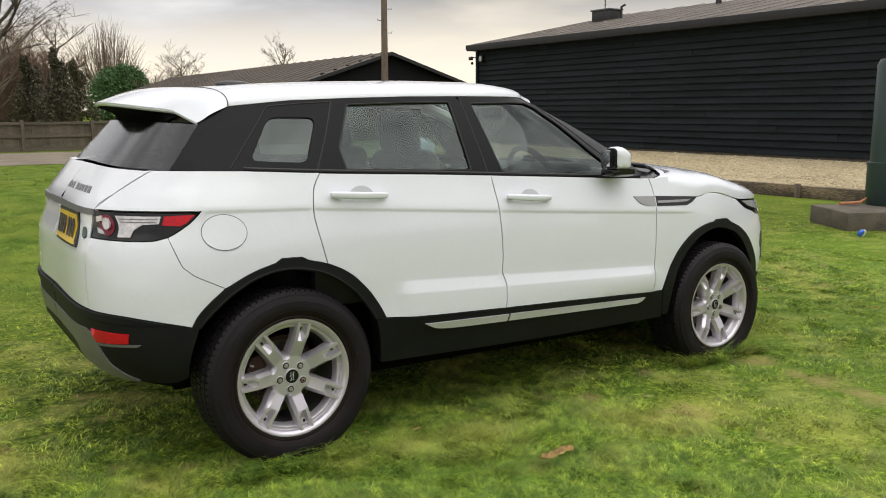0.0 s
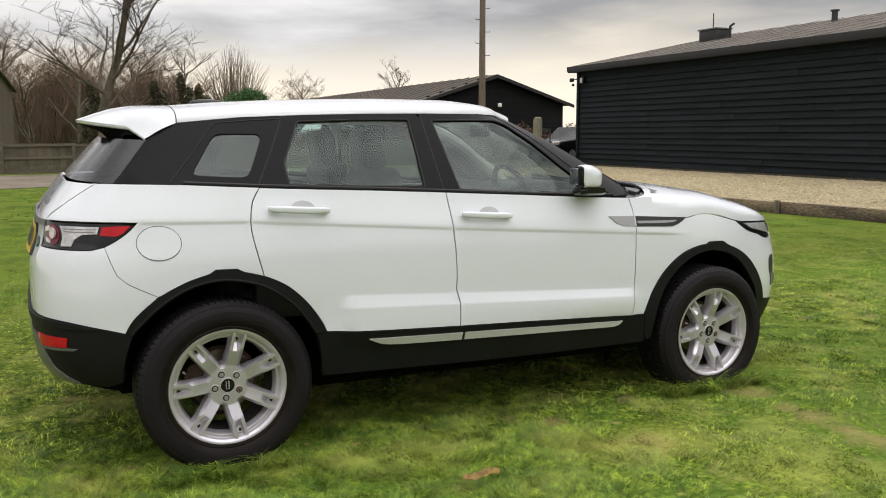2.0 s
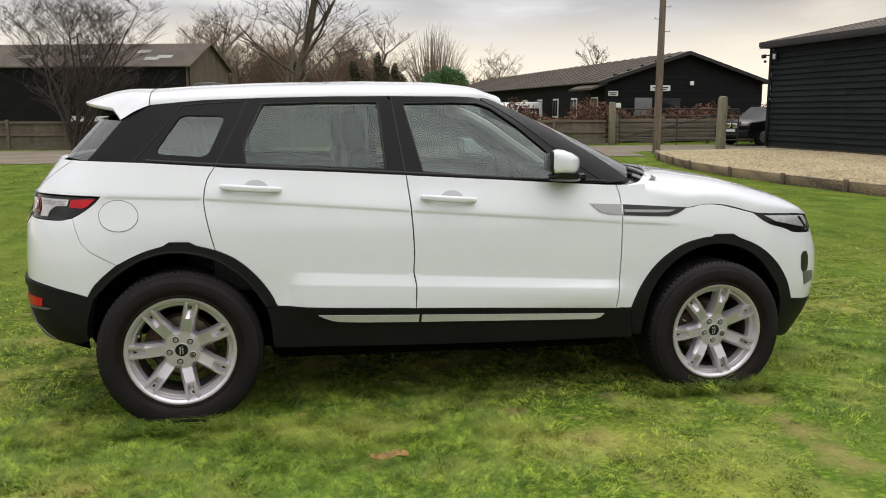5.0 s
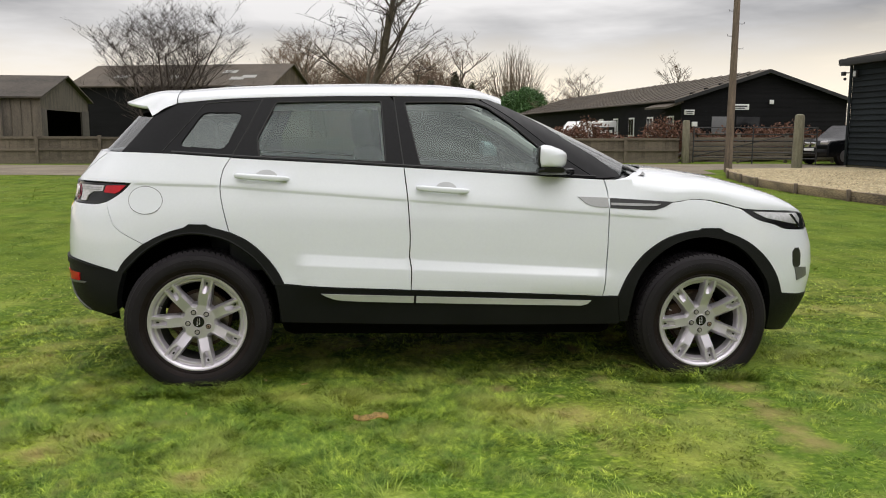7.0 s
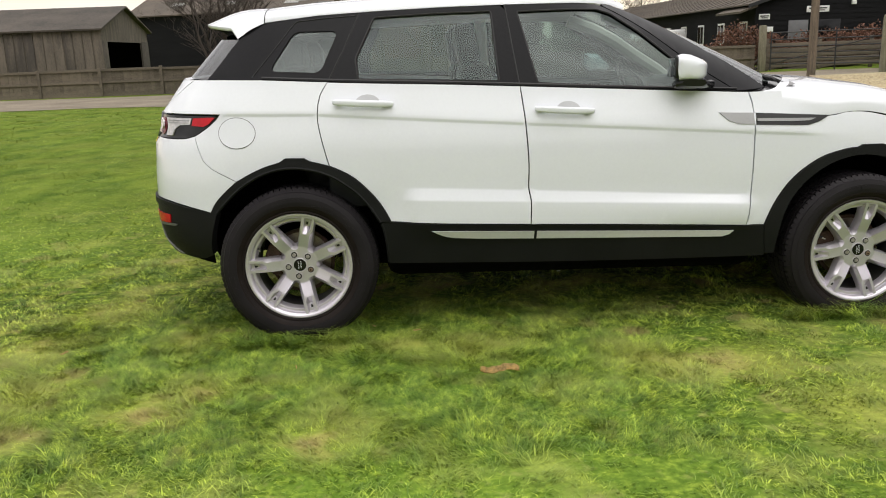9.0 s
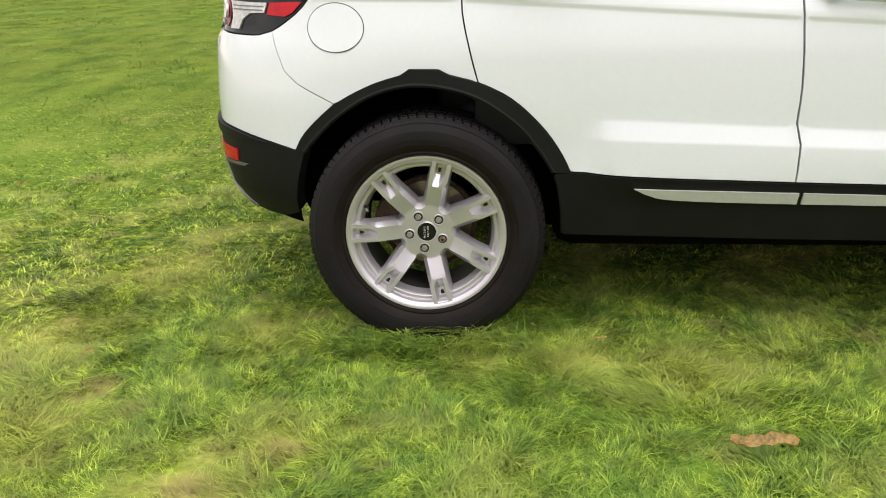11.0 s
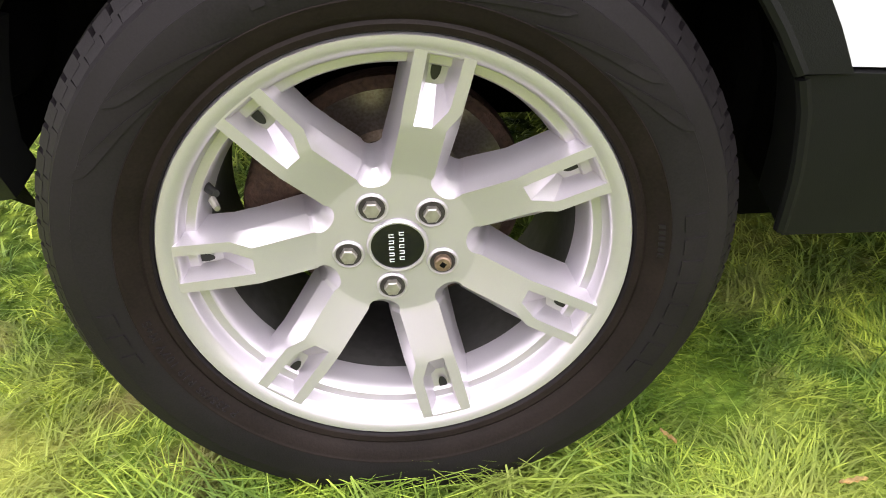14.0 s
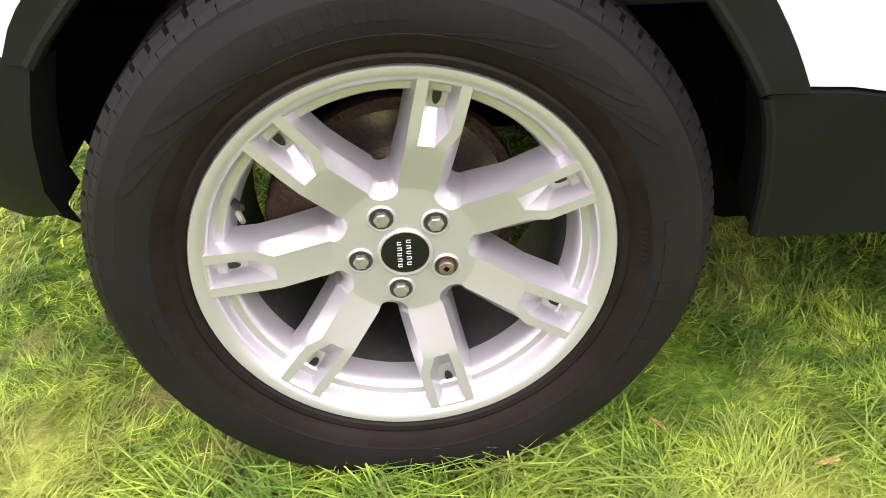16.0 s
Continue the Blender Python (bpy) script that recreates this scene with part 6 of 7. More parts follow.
part("aerial_mast", tube([(0, 0.1, 0.48), (0, 0.1, 1.15)], 0.022, 6), METALDARK, vent)
for z, w in ((0.7, 0.32), (0.8, 0.26), (0.9, 0.32), (1.0, 0.2)):
    part("aerial_element", tube([(-0.1, 0.1 - w / 2, z), (0.1, 0.1 + w / 2, z)], 0.012, 5), METALDARK, vent)
part("cowl_pipe", tube([(0.1, -0.75, 0.0), (0.1, -0.75, 0.55), (0.1, -0.95, 0.62)], 0.05, 8), METALDARK, vent)
flue = thing("roof_flue", "short metal flue pipe on the barn roof", "flue", at=(26.0, 18.0, 5.28))
part("flue_pipe", tube([(0, 0, 0), (0, 0, 0.45)], 0.11, 10), METALDARK, flue)
part("flue_cap", tube([(0, 0, 0.45), (0, 0, 0.50)], 0.16, 10), METALDARK, flue)

# ---- far black barn ----
far = thing("far_barn", "long black boarded barn with brown sheeted roof", "barn", at=(18.25, 38.0, 0))
part("gable_wall", prism([(0, 0), (0, 3.0), (4.65, 4.42), (9.25, 3.0), (9.25, 0)], 0.0, 0.15, "y"), BOARDFAR, far)
for row in range(18):
    z = 0.25 + row * 0.24
    half = 4.62 if z < 3.0 else 4.62 * (4.42 - z) / 1.42
    if half > 0.3:
        later.append(("far", z, half))
part("side_wall", box(0.15, 42, 3.0, 0, (0.08, 21.15, 1.5)), BOARDFAR, far)
part("roof_slope", prism([(-0.45, 2.93), (4.65, 4.55), (4.65, 4.62), (-0.45, 3.0)], -0.35, 42.4, "y"), SHEETFAR, far)
part("roof_slope", prism([(9.7, 2.93), (4.65, 4.55), (4.65, 4.62), (9.7, 3.0)], -0.35, 42.4, "y"), SHEETFAR, far)
for yy in np.arange(0.6, 42, 1.2):
    part("roof_rib", prism([(-0.42, 3.02), (4.6, 4.63), (4.6, 4.66), (-0.42, 3.05)], yy, yy + 0.09, "y"), SHEETFAR, far)
part("barge_board", prism([(-0.5, 2.80), (4.65, 4.43), (9.8, 2.80), (9.8, 2.98), (4.65, 4.62), (-0.5, 2.98)], -0.40, -0.35, "y"), FASCIA, far)
part("porch_roof", prism([(-0.9, 2.55), (0.0, 2.85), (0.0, 2.95), (-0.9, 2.65)], -0.3, 3.0, "y"), SHEETFAR, far)
for yv in (1.4, 4.5, 7.7, 10.8, 14.0):
    w = part("window", box(0.06, 0.95, 1.15, 0.01, (-0.01, yv, 1.62)), WHITEPAINT, far)
    for dy in (-0.22, 0.22):
        part("pane", box(0.02, 0.36, 0.95, 0, (-0.045, yv + dy, 1.62)), PIANO, w)
part("door", box(1.0, 0.06, 2.1, 0.01, (2.2, -0.03, 1.1)), STEELGREY, far)
part("door", box(1.3, 0.06, 2.1, 0.01, (3.7, -0.03, 1.1)), PIANO, far)
for x, z, w, h in ((0.45, 2.37, 0.55, 0.26), (3.15, 2.66, 1.15, 0.30)):
    sg = part("sign", box(w, 0.03, h, 0.005, (x, -0.05, z)), WHITEPAINT, far, "white sign with dark print")
    part("sign_bar", box(w * 0.8, 0.006, h * 0.22, 0, (x, -0.069, z + h * 0.12)), INK, sg)
    part("sign_bar", box(w * 0.6, 0.006, h * 0.16, 0, (x, -0.069, z - h * 0.22)), INK, sg)
part("flood_light", box(0.22, 0.12, 0.22, 0.02, (4.95, -0.09, 2.93)), WHITEPAINT, far)
part("wall_box", box(0.3, 0.1, 0.25, 0.02, (0.75, -0.06, 1.75)), WHITEPAINT, far)

# ---- old sheds on the other side ----
shed = thing("timber_shed", "old grey timber shed with an open end", "shed", at=(-12.25, 33.0, 0))
part("front_wall", box(9.0, 0.08, 2.75, 0, (-4.5, 0.04, 1.37)), OLDWOOD, shed)
for k in range(22):
    x = -0.1 - k * 0.41
    z0 = 0.0 if k % 3 else 0.4
    part("wall_board", box(0.37, 0.03, 2.68 - z0 - 0.12 * (k % 2), 0.004, (x, -0.02 - 0.008 * (k % 2), 1.37 + z0 / 2)), OLDWOOD, shed)
part("end_gable", prism([(0, 2.2), (0, 2.72), (3.5, 3.72), (7, 2.72), (7, 2.2)], -0.06, 0.0, "x"), OLDWOOD, shed)
for yv, w in ((0.45, 0.9), (6.45, 1.1)):
    part("end_post", box(0.09, w, 2.25, 0.01, (-0.03, yv, 1.12)), OLDWOOD, shed)
part("back_wall", box(9.0, 0.08, 2.7, 0, (-4.5, 6.96, 1.35)), DARK, shed)
part("roof_slope", prism([(-0.25, 2.66), (3.5, 3.76), (3.5, 3.83), (-0.25, 2.73)], -9.3, 0.2, "x"), SHEETOLD, shed)
part("roof_slope", prism([(7.25, 2.66), (3.5, 3.76), (3.5, 3.83), (7.25, 2.73)], -9.3, 0.2, "x"), SHEETOLD, shed)
old = thing("old_barn", "long brown-roofed old barn behind the fence", "barn", at=Matrix.Translation((-17.56, 54.15, 0)) @ Matrix.Rotation(radians(-17), 4, "Z"))
part("front_wall", box(14.2, 0.15, 4.2, 0, (7.2, 0.08, 2.1)), BOARDFAR, old)
part("end_wall", prism([(0, 0), (0, 4.2), (3.6, 5.75), (7.2, 4.2), (7.2, 0)], 14.1, 14.25, "x"), BROWNWOOD, old)
part("lower_sheeting", box(6.0, 0.05, 1.1, 0, (9.5, -0.03, 0.6)), TRIM, old)
part("roof_slope", prism([(-0.3, 4.10), (3.6, 5.72), (3.6, 5.80), (-0.3, 4.18)], 0.0, 14.5, "x"), SHEETFAR, old)
part("roof_slope", prism([(7.5, 4.10), (3.6, 5.72), (3.6, 5.80), (7.5, 4.18)], 0.0, 14.5, "x"), SHEETFAR, old)
for x, t in ((3.2, 0.42), (7.2, 0.40), (10.6, 0.62), (11.6, 0.30), (12.3, 0.38)):
    m_ = Matrix.Translation((x, -0.3 + 3.9 * t, 4.20 + 1.62 * t)) @ Matrix.Rotation(math.atan2(1.62, 3.9), 4, "X")
    part("roof_light", box(0.95, 0.55, 0.03), SKYLIGHT, old, m=m_)

# ---- fences, gate, posts ----
bm = bmesh.new()
for k in range(16):
    d = 0.006 * math.sin(k * 2.4) + 0.004 * math.sin(k * 5.1)
    box(0.146, 0.022, 0.98 + 0.012 * math.sin(k * 3.7), 0.003, (-1.125 + k * 0.15, d, 0.56), bm, seg=1)
panel_me = bpy.data.meshes.new("fence_panel")
bm.to_mesh(panel_me), bm.free()
panel_me.materials.append(FENCEWOOD)


def solid(name, bm, material):
    me = bpy.data.meshes.new(name)
    bm.to_mesh(me), bm.free()
    me.materials.append(material)
    return me


RAIL, POST, KICK = solid("rail", box(2.4, 0.05, 0.10, 0.006), FENCEWOOD), solid("post", box(0.12, 0.12, 1.32, 0.012), FENCEWOOD), solid("gravel_board", box(2.4, 0.035, 0.17, 0.004), FENCEWOOD)


def fence(name, x0, bays, y, label):
    f = thing(name, label, "fence", at=(x0, y, 0))
    for k in range(bays):
        x = 2.4 * k + 1.2
        put("fence_panel", panel_me, f, m=Matrix.Translation((x, 0, 0.012 * math.sin(k * 1.7))))["kind"] = "stuff"
        put("post", POST, f, m=Matrix.Translation((x - 1.2, -0.05, 0.45 + 0.02 * math.sin(k * 2.3))) @ Matrix.Rotation(0.012 * math.sin(k * 3.3), 4, "Y"))
        for z in (1.02, 0.56):
            put("rail", RAIL, f, m=Matrix.Translation((x, -0.045, z + 0.012 * math.sin(k * 1.7 + z))))
        put("gravel_board", KICK, f, m=Matrix.Translation((x, -0.02, 0.085)))
    return f


fence("boundary_fence", -57.0, 30, 30.05, "weathered close-boarded timber fence along the farm track")
tagged(part("gate_post", box(0.26, 0.26, 1.85, 0.05, (0, 0, 0.9)), POSTWOOD, None, m=Matrix.Translation((15.2, 29.8, 0))), "stout weathered timber gate post by the fence", "post")
rails = thing("rail_fence", "dark horizontal-boarded fence beyond the gate", "fence", at=(15.4, 30.2, 0))
for k in range(6):
    part("post", box(0.12, 0.12, 1.3, 0.01, (0.2 + k * 2.2, 0.06, 0.65)), FENCEWOOD, rails)
for z in (0.22, 0.42, 0.62, 0.82, 1.02):
    part("board", box(12.5, 0.03, 0.165, 0.004, (6.2, -0.01, z)), FENCEWOOD, rails)
gate = thing("field_gate", "dark metal field gate with horizontal bars", "gate", at=(15.3, 29.2, 0))
a, b = Vector((0, 0, 0)), Vector((3.75, -3.0, 0))
for z in (0.30, 0.52, 0.74, 0.98, 1.25, 1.52):
    part("bar", tube([a + Vector((0, 0, z)), b + Vector((0, 0, z))], 0.022, 6), METALDARK, gate)
for t in (0.0, 0.5, 1.0):
    p = a.lerp(b, t)
    part("upright", tube([p + Vector((0, 0, 0.05)), p + Vector((0, 0, 1.55))], 0.028, 6), METALDARK, gate)
part("brace", tube([a + Vector((0, 0, 0.3)), b + Vector((0, 0, 1.5))], 0.02, 6), METALDARK, gate)
bm = tube([(0, 0, -0.1), (0.01, 0, 1.0), (0.02, 0, 1.86), (0.02, 0, 1.95), (0.02, 0, 1.99)], [0.185, 0.18, 0.175, 0.15, 0.08], 14)
tagged(part("timber_post", bm, POSTWOOD, None, m=Matrix.Translation((17.1, 24.1, 0))), "stout round-topped timber post by the barn", "post")
pole = thing("telegraph_pole", "tall weathered timber telegraph pole leaning slightly", "pole", at=Matrix.Translation((13.45, 21.9, 0)) @ Matrix.Rotation(radians(0.6), 4, "Y") @ Matrix.Rotation(radians(-0.5), 4, "X"))
part("shaft", tube([(0, 0, -0.2), (0, 0, 2), (0, 0, 4.5), (0, 0, 8.8)], [0.135, 0.125, 0.108, 0.09], 12), POLEWOOD, pole)
for k, z in enumerate((4.05, 4.45, 4.85, 5.25, 5.65)):
    part("step_iron", tube([(0.1 * (-1) ** k, 0, z), (0.27 * (-1) ** k, -0.03, z), (0.28 * (-1) ** k, -0.03, z + 0.05)], 0.011, 5), METALDARK, pole)

# ---- tank, slab and bits at the lawn's edge ----
tagged(part("concrete_slab", box(1.5, 0.9, 0.24, 0.02), CONCRETE, None, m=Matrix.Translation((8.95, 1.55, 0.10)) @ Matrix.Rotation(radians(-30), 4, "Z")), "dark mossy concrete slab at the lawn edge", "slab")
tank = thing("water_tank", "dark green plastic tank standing on a slab", "tank", at=(9.32, 1.70, 0.215))
part("tank_body", lathe([(0.0, 0), (0.30, 0), (0.315, -0.02), (0.315, -0.50), (0.29, -0.52), (0.285, -1.75), (0.25, -1.82), (0.0, -1.85)], 40), TANK, tank, m=Matrix.Rotation(radians(90), 4, "X"))
part("collar", lathe([(0.290, -0.49), (0.325, -0.50), (0.325, -0.54), (0.288, -0.55)], 40), TANK, tank, m=Matrix.Rotation(radians(90), 4, "X"))
part("outlet", box(0.12, 0.08, 0.06, 0.01, (-0.30, -0.10, 0.55)), TANK, tank)
tagged(part("clay_pipe", tube([(0, 0, 0.04), (0.30, 0.04, 0.04), (0.42, 0.08, 0.09)], [0.018, 0.02, 0.012], 8), ORANGE, None, m=Matrix.Translation((8.62, 1.98, 0.215)) @ Matrix.Rotation(radians(-25), 4, "Z")), "broken piece of terracotta pipe on the slab", "pipe")
litter = thing("bottle_cap", "blue and white plastic lid lying in the grass", "lid", at=Matrix.Translation((7.6, 1.08, 0.07)) @ Matrix.Rotation(radians(25), 4, "X"))
part("lid", lathe([(0.0, 0.012), (0.035, 0.012), (0.042, 0.006), (0.042, -0.02)], 20), BLUE, litter)
part("rim", lathe([(0.02, 0.014), (0.045, 0.009), (0.042, -0.006)], 20), BADGEWHITE, litter, m=Matrix.Translation((0.05, 0.01, -0.006)))


# ---- parked vehicles in the yard ----
def side_body(profile, width, bevel):
    bm = prism(profile, -width / 2, width / 2, "y")
    bmesh.ops.bevel(bm, geom=[e for e in bm.edges if abs(e.verts[0].co.y - e.verts[1].co.y) < 1e-4], offset=bevel, segments=3, profile=0.5, affect="EDGES")
    return bm


suv = thing("parked_suv", "black SUV parked behind the barn corner", "car", at=Matrix.Translation((20.5, 27.9, 0.02)) @ Matrix.Rotation(radians(196), 4, "Z"))
part("body", side_body([(0.9, 0.32), (0.92, 0.80), (0.78, 0.97), (-0.35, 1.08), (-1.15, 1.60), (-3.3, 1.62), (-3.8, 1.0), (-3.8, 0.32)], 1.9, 0.08), BLACKPAINT, suv)
part("side_glass", box(1.9, 1.84, 0.36, 0.05, (-2.2, 0, 1.36)), PIANO, suv)
for s in (-1, 1):
    part("headlamp", box(0.20, 0.42, 0.17, 0.05, (0.80, s * 0.68, 0.90)), LAMPGREY, suv)
    part("kidney_grille", box(0.06, 0.30, 0.26, 0.05, (0.90, s * 0.17, 0.84)), CHROME, suv)
    for x in (0.05, -2.9):
        w = part("wheel", lathe([(0.0, 0.10), (0.2, 0.11), (0.25, 0.09), (0.36, 0.08), (0.38, 0.04), (0.38, -0.1)], 28), TYRE, suv, m=Matrix.Translation((x, -s * 0.86, 0.37)) @ Matrix.Rotation(0 if s > 0 else math.pi, 4, "Z"))
        part("rim", lathe([(0.0, 0.115), (0.19, 0.118), (0.24, 0.105)], 20), STEELGREY, w)
part("bumper", box(0.12, 1.8, 0.30, 0.05, (0.90, 0, 0.50)), PIANO, suv)
part("number_plate", box(0.02, 0.52, 0.11, 0.005, (0.97, 0, 0.62)), BADGEWHITE, suv)
van = thing("parked_van", "white panel van with a dark lettered side", "van", at=Matrix.Translation((15.2, 46.6, 0.02)) @ Matrix.Rotation(radians(200), 4, "Z"))
part("body", side_body([(1.6, 0.4), (1.6, 1.05), (1.0, 1.2), (0.3, 1.95), (-2.2, 2.0), (-2.3, 0.4)], 1.8, 0.08), VANWHITE, van)
part("side_panel", box(1.6, 1.84, 0.6, 0.01, (-1.2, 0, 1.30)), INK, van)
for k in range(4):
    part("panel_bar", box(0.22, 1.86, 0.20, 0.0, (-0.7 - k * 0.34, 0, 1.33)), WHITEPAINT, van)
for x in (0.9, -1.5):
    for s in (-1, 1):
        part("wheel", lathe([(0.0, 0.08), (0.2, 0.09), (0.32, 0.06), (0.33, -0.1)], 24), TYRE, van, m=Matrix.Translation((x, -s * 0.82, 0.33)) @ Matrix.Rotation(0 if s > 0 else math.pi, 4, "Z"))
machine = thing("yellow_machine", "yellow steel machine frame standing behind the fence", "machine", at=(-5.7, 35.0, 0))
part("arm", tube([(-0.45, 0, 0.6), (0.35, 0, 1.75)], 0.07, 6), YELLOWPAINT, machine)
part("arm", tube([(-0.15, 0.3, 0.6), (0.45, 0.3, 1.55)], 0.06, 6), YELLOWPAINT, machine)
part("base_frame", box(1.4, 0.8, 0.6, 0.04, (0.2, 0.2, 0.3)), STEELGREY, machine)


# ---- trees and hedges ----
def grow(seed, height, trunk, limbs, spread, levels=4, rise=0.75, first=0.28, twigs=3, sides=5, lean=(0, 0), stems=1, fine=0.004, droop=0.0, thin=1.0, bend=0.20, open_=1.0):
    """Limbs and twigs of a bare tree: one mesh for the trunk and limbs, one for the twigs."""
    r = random.Random(seed)
    wood, small = bmesh.new(), bmesh.new()

    def limb(p, d, length, radius, level):
        n = 4 if level < 2 else 3
        pts, rad = [p], [radius]
        for i in range(n):
            d = (d + Vector((r.uniform(-1, 1), r.uniform(-1, 1), r.uniform(-0.4, 1) * rise - droop * level)) * (bend if level == 0 else 0.20)).normalized()
            p = p + d * length / n
            pts.append(p), rad.append(radius * (1 - 0.62 * (i + 1) / n))
        tube(pts, rad, sides if level < 2 else (4 if level == 2 else 3), False, wood if level < 2 else small)
        if level >= levels:
            return
        count = limbs if level == 0 else (twigs + (r.random() < 0.5))
        for k in range(count):
            t = r.uniform(first, 1.0) if level == 0 else r.uniform(0.25, 1.0)
            i = min(int(t * n), n - 1)
            q = pts[i].lerp(pts[i + 1], t * n - i)
            side = Vector((r.uniform(-1, 1), r.uniform(-1, 1), 0)).normalized()
            out = (d * 0.55 + side * spread * r.uniform(0.7, 1.25) + Vector((0, 0, 0.25 * rise))).normalized()
            limb(q, out, length * r.uniform(0.42, 0.66) * ((1.1 - 0.45 * t) * (0.75 if thin < 1 else 1) if level == 0 else 1), max(rad[i] * r.uniform(0.38, 0.58) * (thin if level == 0 else 1), fine), level + 1)

    for s in range(stems):
        d = Vector((lean[0], lean[1], 1)).normalized() if stems == 1 else Vector((r.uniform(-0.45, 0.45) * open_, r.uniform(-0.3, 0.3), 1)).normalized()
        limb(Vector((r.uniform(-0.12, 0.12) * (stems > 1), r.uniform(-0.12, 0.12) * (stems > 1), -0.1)), d, height * (0.8 if stems == 1 else r.uniform(0.55, 0.8)), trunk / (1 if stems == 1 else 1.6), 0)
    return wood, small


def tree(name, label, at, wood_mat, twig_mat, **how):
    t = thing(name, label, "tree", at=at)
    wood, thin = grow(**how)
    part("trunk", wood, wood_mat, t)
    part("crown", thin, twig_mat, t)
    return t


lime = tree("bare_tree", "bare grey-barked tree with spreading twiggy limbs by the fence", (1.55, 28.9, 0), BARK, TWIG, seed=19, height=11.5, trunk=0.18, limbs=18, spread=0.85, levels=4, first=0.16, twigs=4, sides=8, fine=0.009, thin=0.85, bend=0.30, droop=0.10)
r_ = random.Random(3)
bm = bmesh.new()
for v in [v.co.copy() for v in list(lime.children[1].data.vertices)[::47]]:
    if v.z > 3.2 and r_.random() < 0.55:
        bmesh.ops.create_icosphere(bm, subdivisions=1, radius=r_.uniform(0.028, 0.045), matrix=Matrix.Translation(v + Vector((0, 0, -0.12))))
pods = part("seed_balls", bm, TWIG, lime)
pods["kind"] = "stuff"
tree("fruit_tree", "bare multi-stemmed fruit tree in front of the old sheds", (-6.6, 29.4, 0), TWIG, TWIG, seed=23, height=7.4, trunk=0.105, limbs=9, spread=0.85, levels=4, twigs=4, sides=6, stems=7, fine=0.006, rise=0.8, open_=1.4, first=0.10)


def fan_tree(name, label, at, seed, trunk_h, wide, top, stems):
    """A tree once cut back, grown out into a round fan of fine upright shoots."""
    r = random.Random(seed)
    t = thing(name, label, "tree", at=at)
    part("trunk", tube([(0, 0, -0.2), (0.05, 0, trunk_h * 0.5), (0, 0, trunk_h)], [0.34, 0.30, 0.36], 10), BARK, t)
    crown = bmesh.new()
    for k in range(stems):
        a, e = r.uniform(0, 2 * math.pi), r.uniform(0.03, 1.42)
        out, up = math.sin(e), math.cos(e)
        reach = r.uniform(0.80, 1.04)
        tip = Vector((math.cos(a) * out * wide, math.sin(a) * out * wide, trunk_h + (top - trunk_h) * up))
        tip = Vector((tip.x * reach, tip.y * reach, trunk_h + (tip.z - trunk_h) * reach))
        base = Vector((math.cos(a) * 0.22, math.sin(a) * 0.22, trunk_h - 0.1))
        bow = Vector((math.cos(a) * out * wide * 0.14, math.sin(a) * out * wide * 0.14, -0.12 * (tip.z - trunk_h)))
        line = [base.lerp(tip, q) + bow * math.sin(math.pi * q) + Vector((r.uniform(-1, 1), r.uniform(-1, 1), 0)) * 0.07 * q for q in (0, 0.25, 0.5, 0.75, 1)]
        tube(line, [0.060, 0.044, 0.032, 0.022, 0.012], 4, False, crown)
        for j in range(5):
            q = r.uniform(0.3, 0.9)
            i = int(q * 4)
            p = line[i].lerp(line[i + 1], q * 4 - i)
            d = (tip - base).normalized() + Vector((r.uniform(-1, 1), r.uniform(-1, 1), r.uniform(0.0, 0.6))) * 0.38
            tube([p, p + d * r.uniform(0.6, 1.2), p + d * r.uniform(1.4, 2.4) + Vector((0, 0, 0.25))], [0.022, 0.016, 0.010], 3, False, crown)
    part("crown", crown, FANTWIG, t)
    return t


fruit = [o for o in scene.objects if o.name == "fruit_tree"][0]
bm = bmesh.new()
for v in [v.co.copy() for v in list(fruit.children[1].data.vertices)[::61]]:
    if 1.6 < v.z < 4.6 and r_.random() < 0.4:
        bmesh.ops.create_icosphere(bm, subdivisions=1, radius=r_.uniform(0.014, 0.026), matrix=Matrix.Translation(v))
buds = part("blossom", bm, BLOSSOM, fruit, "pale early blossom")
buds["kind"] = "stuff"
fan = fan_tree("pollard_tree", "bare fan-shaped tree of fine upright shoots behind the yard", (23.4, 110, 0), 5, 3.6, 4.9, 12.4, 170)
wood_a = tree("hedgerow_tree", "bare brown tree in the far hedgerow", (-3.0, 72, 0), BARK, FARTWIG, seed=31, height=9.0, trunk=0.22, limbs=11, spread=0.75, levels=4, first=0.12, twigs=3, fine=0.015)
wood_b = tree("hedgerow_tree", "bare brown tree in the far hedgerow", (2.5, 74, 0), BARK, FARTWIG, seed=37, height=8.2, trunk=0.2, limbs=7, spread=0.8, levels=4, first=0.1, twigs=3, stems=3, fine=0.015)
for t in (wood_a, wood_b):
    t["group"] = "hedgerow trees"
for k in range(17):
    x = -4.5 + k * 1.2 + r_.uniform(-0.5, 0.5)
    if x > 11.0:
        break
    s = r_.uniform(0.78, 1.08)
    copy_thing((wood_a, wood_b)[k % 2], Matrix.Translation((x, 68 + r_.uniform(-4, 8), 0)) @ Matrix.Rotation(r_.uniform(0, 6.3), 4, "Z") @ Matrix.Scale(s, 4))
copy_thing(wood_a, Matrix.Translation((38.5, 92, 0)) @ Matrix.Rotation(2.0, 4, "Z") @ Matrix.Scale(1.0, 4))
for k, (x, y, s) in enumerate(((26, 95, 0.9), (33, 110, 1.0))):
    copy_thing((wood_b, wood_a)[k % 2], Matrix.Translation((x, y, 0)) @ Matrix.Rotation(k * 1.3, 4, "Z") @ Matrix.Scale(s, 4))


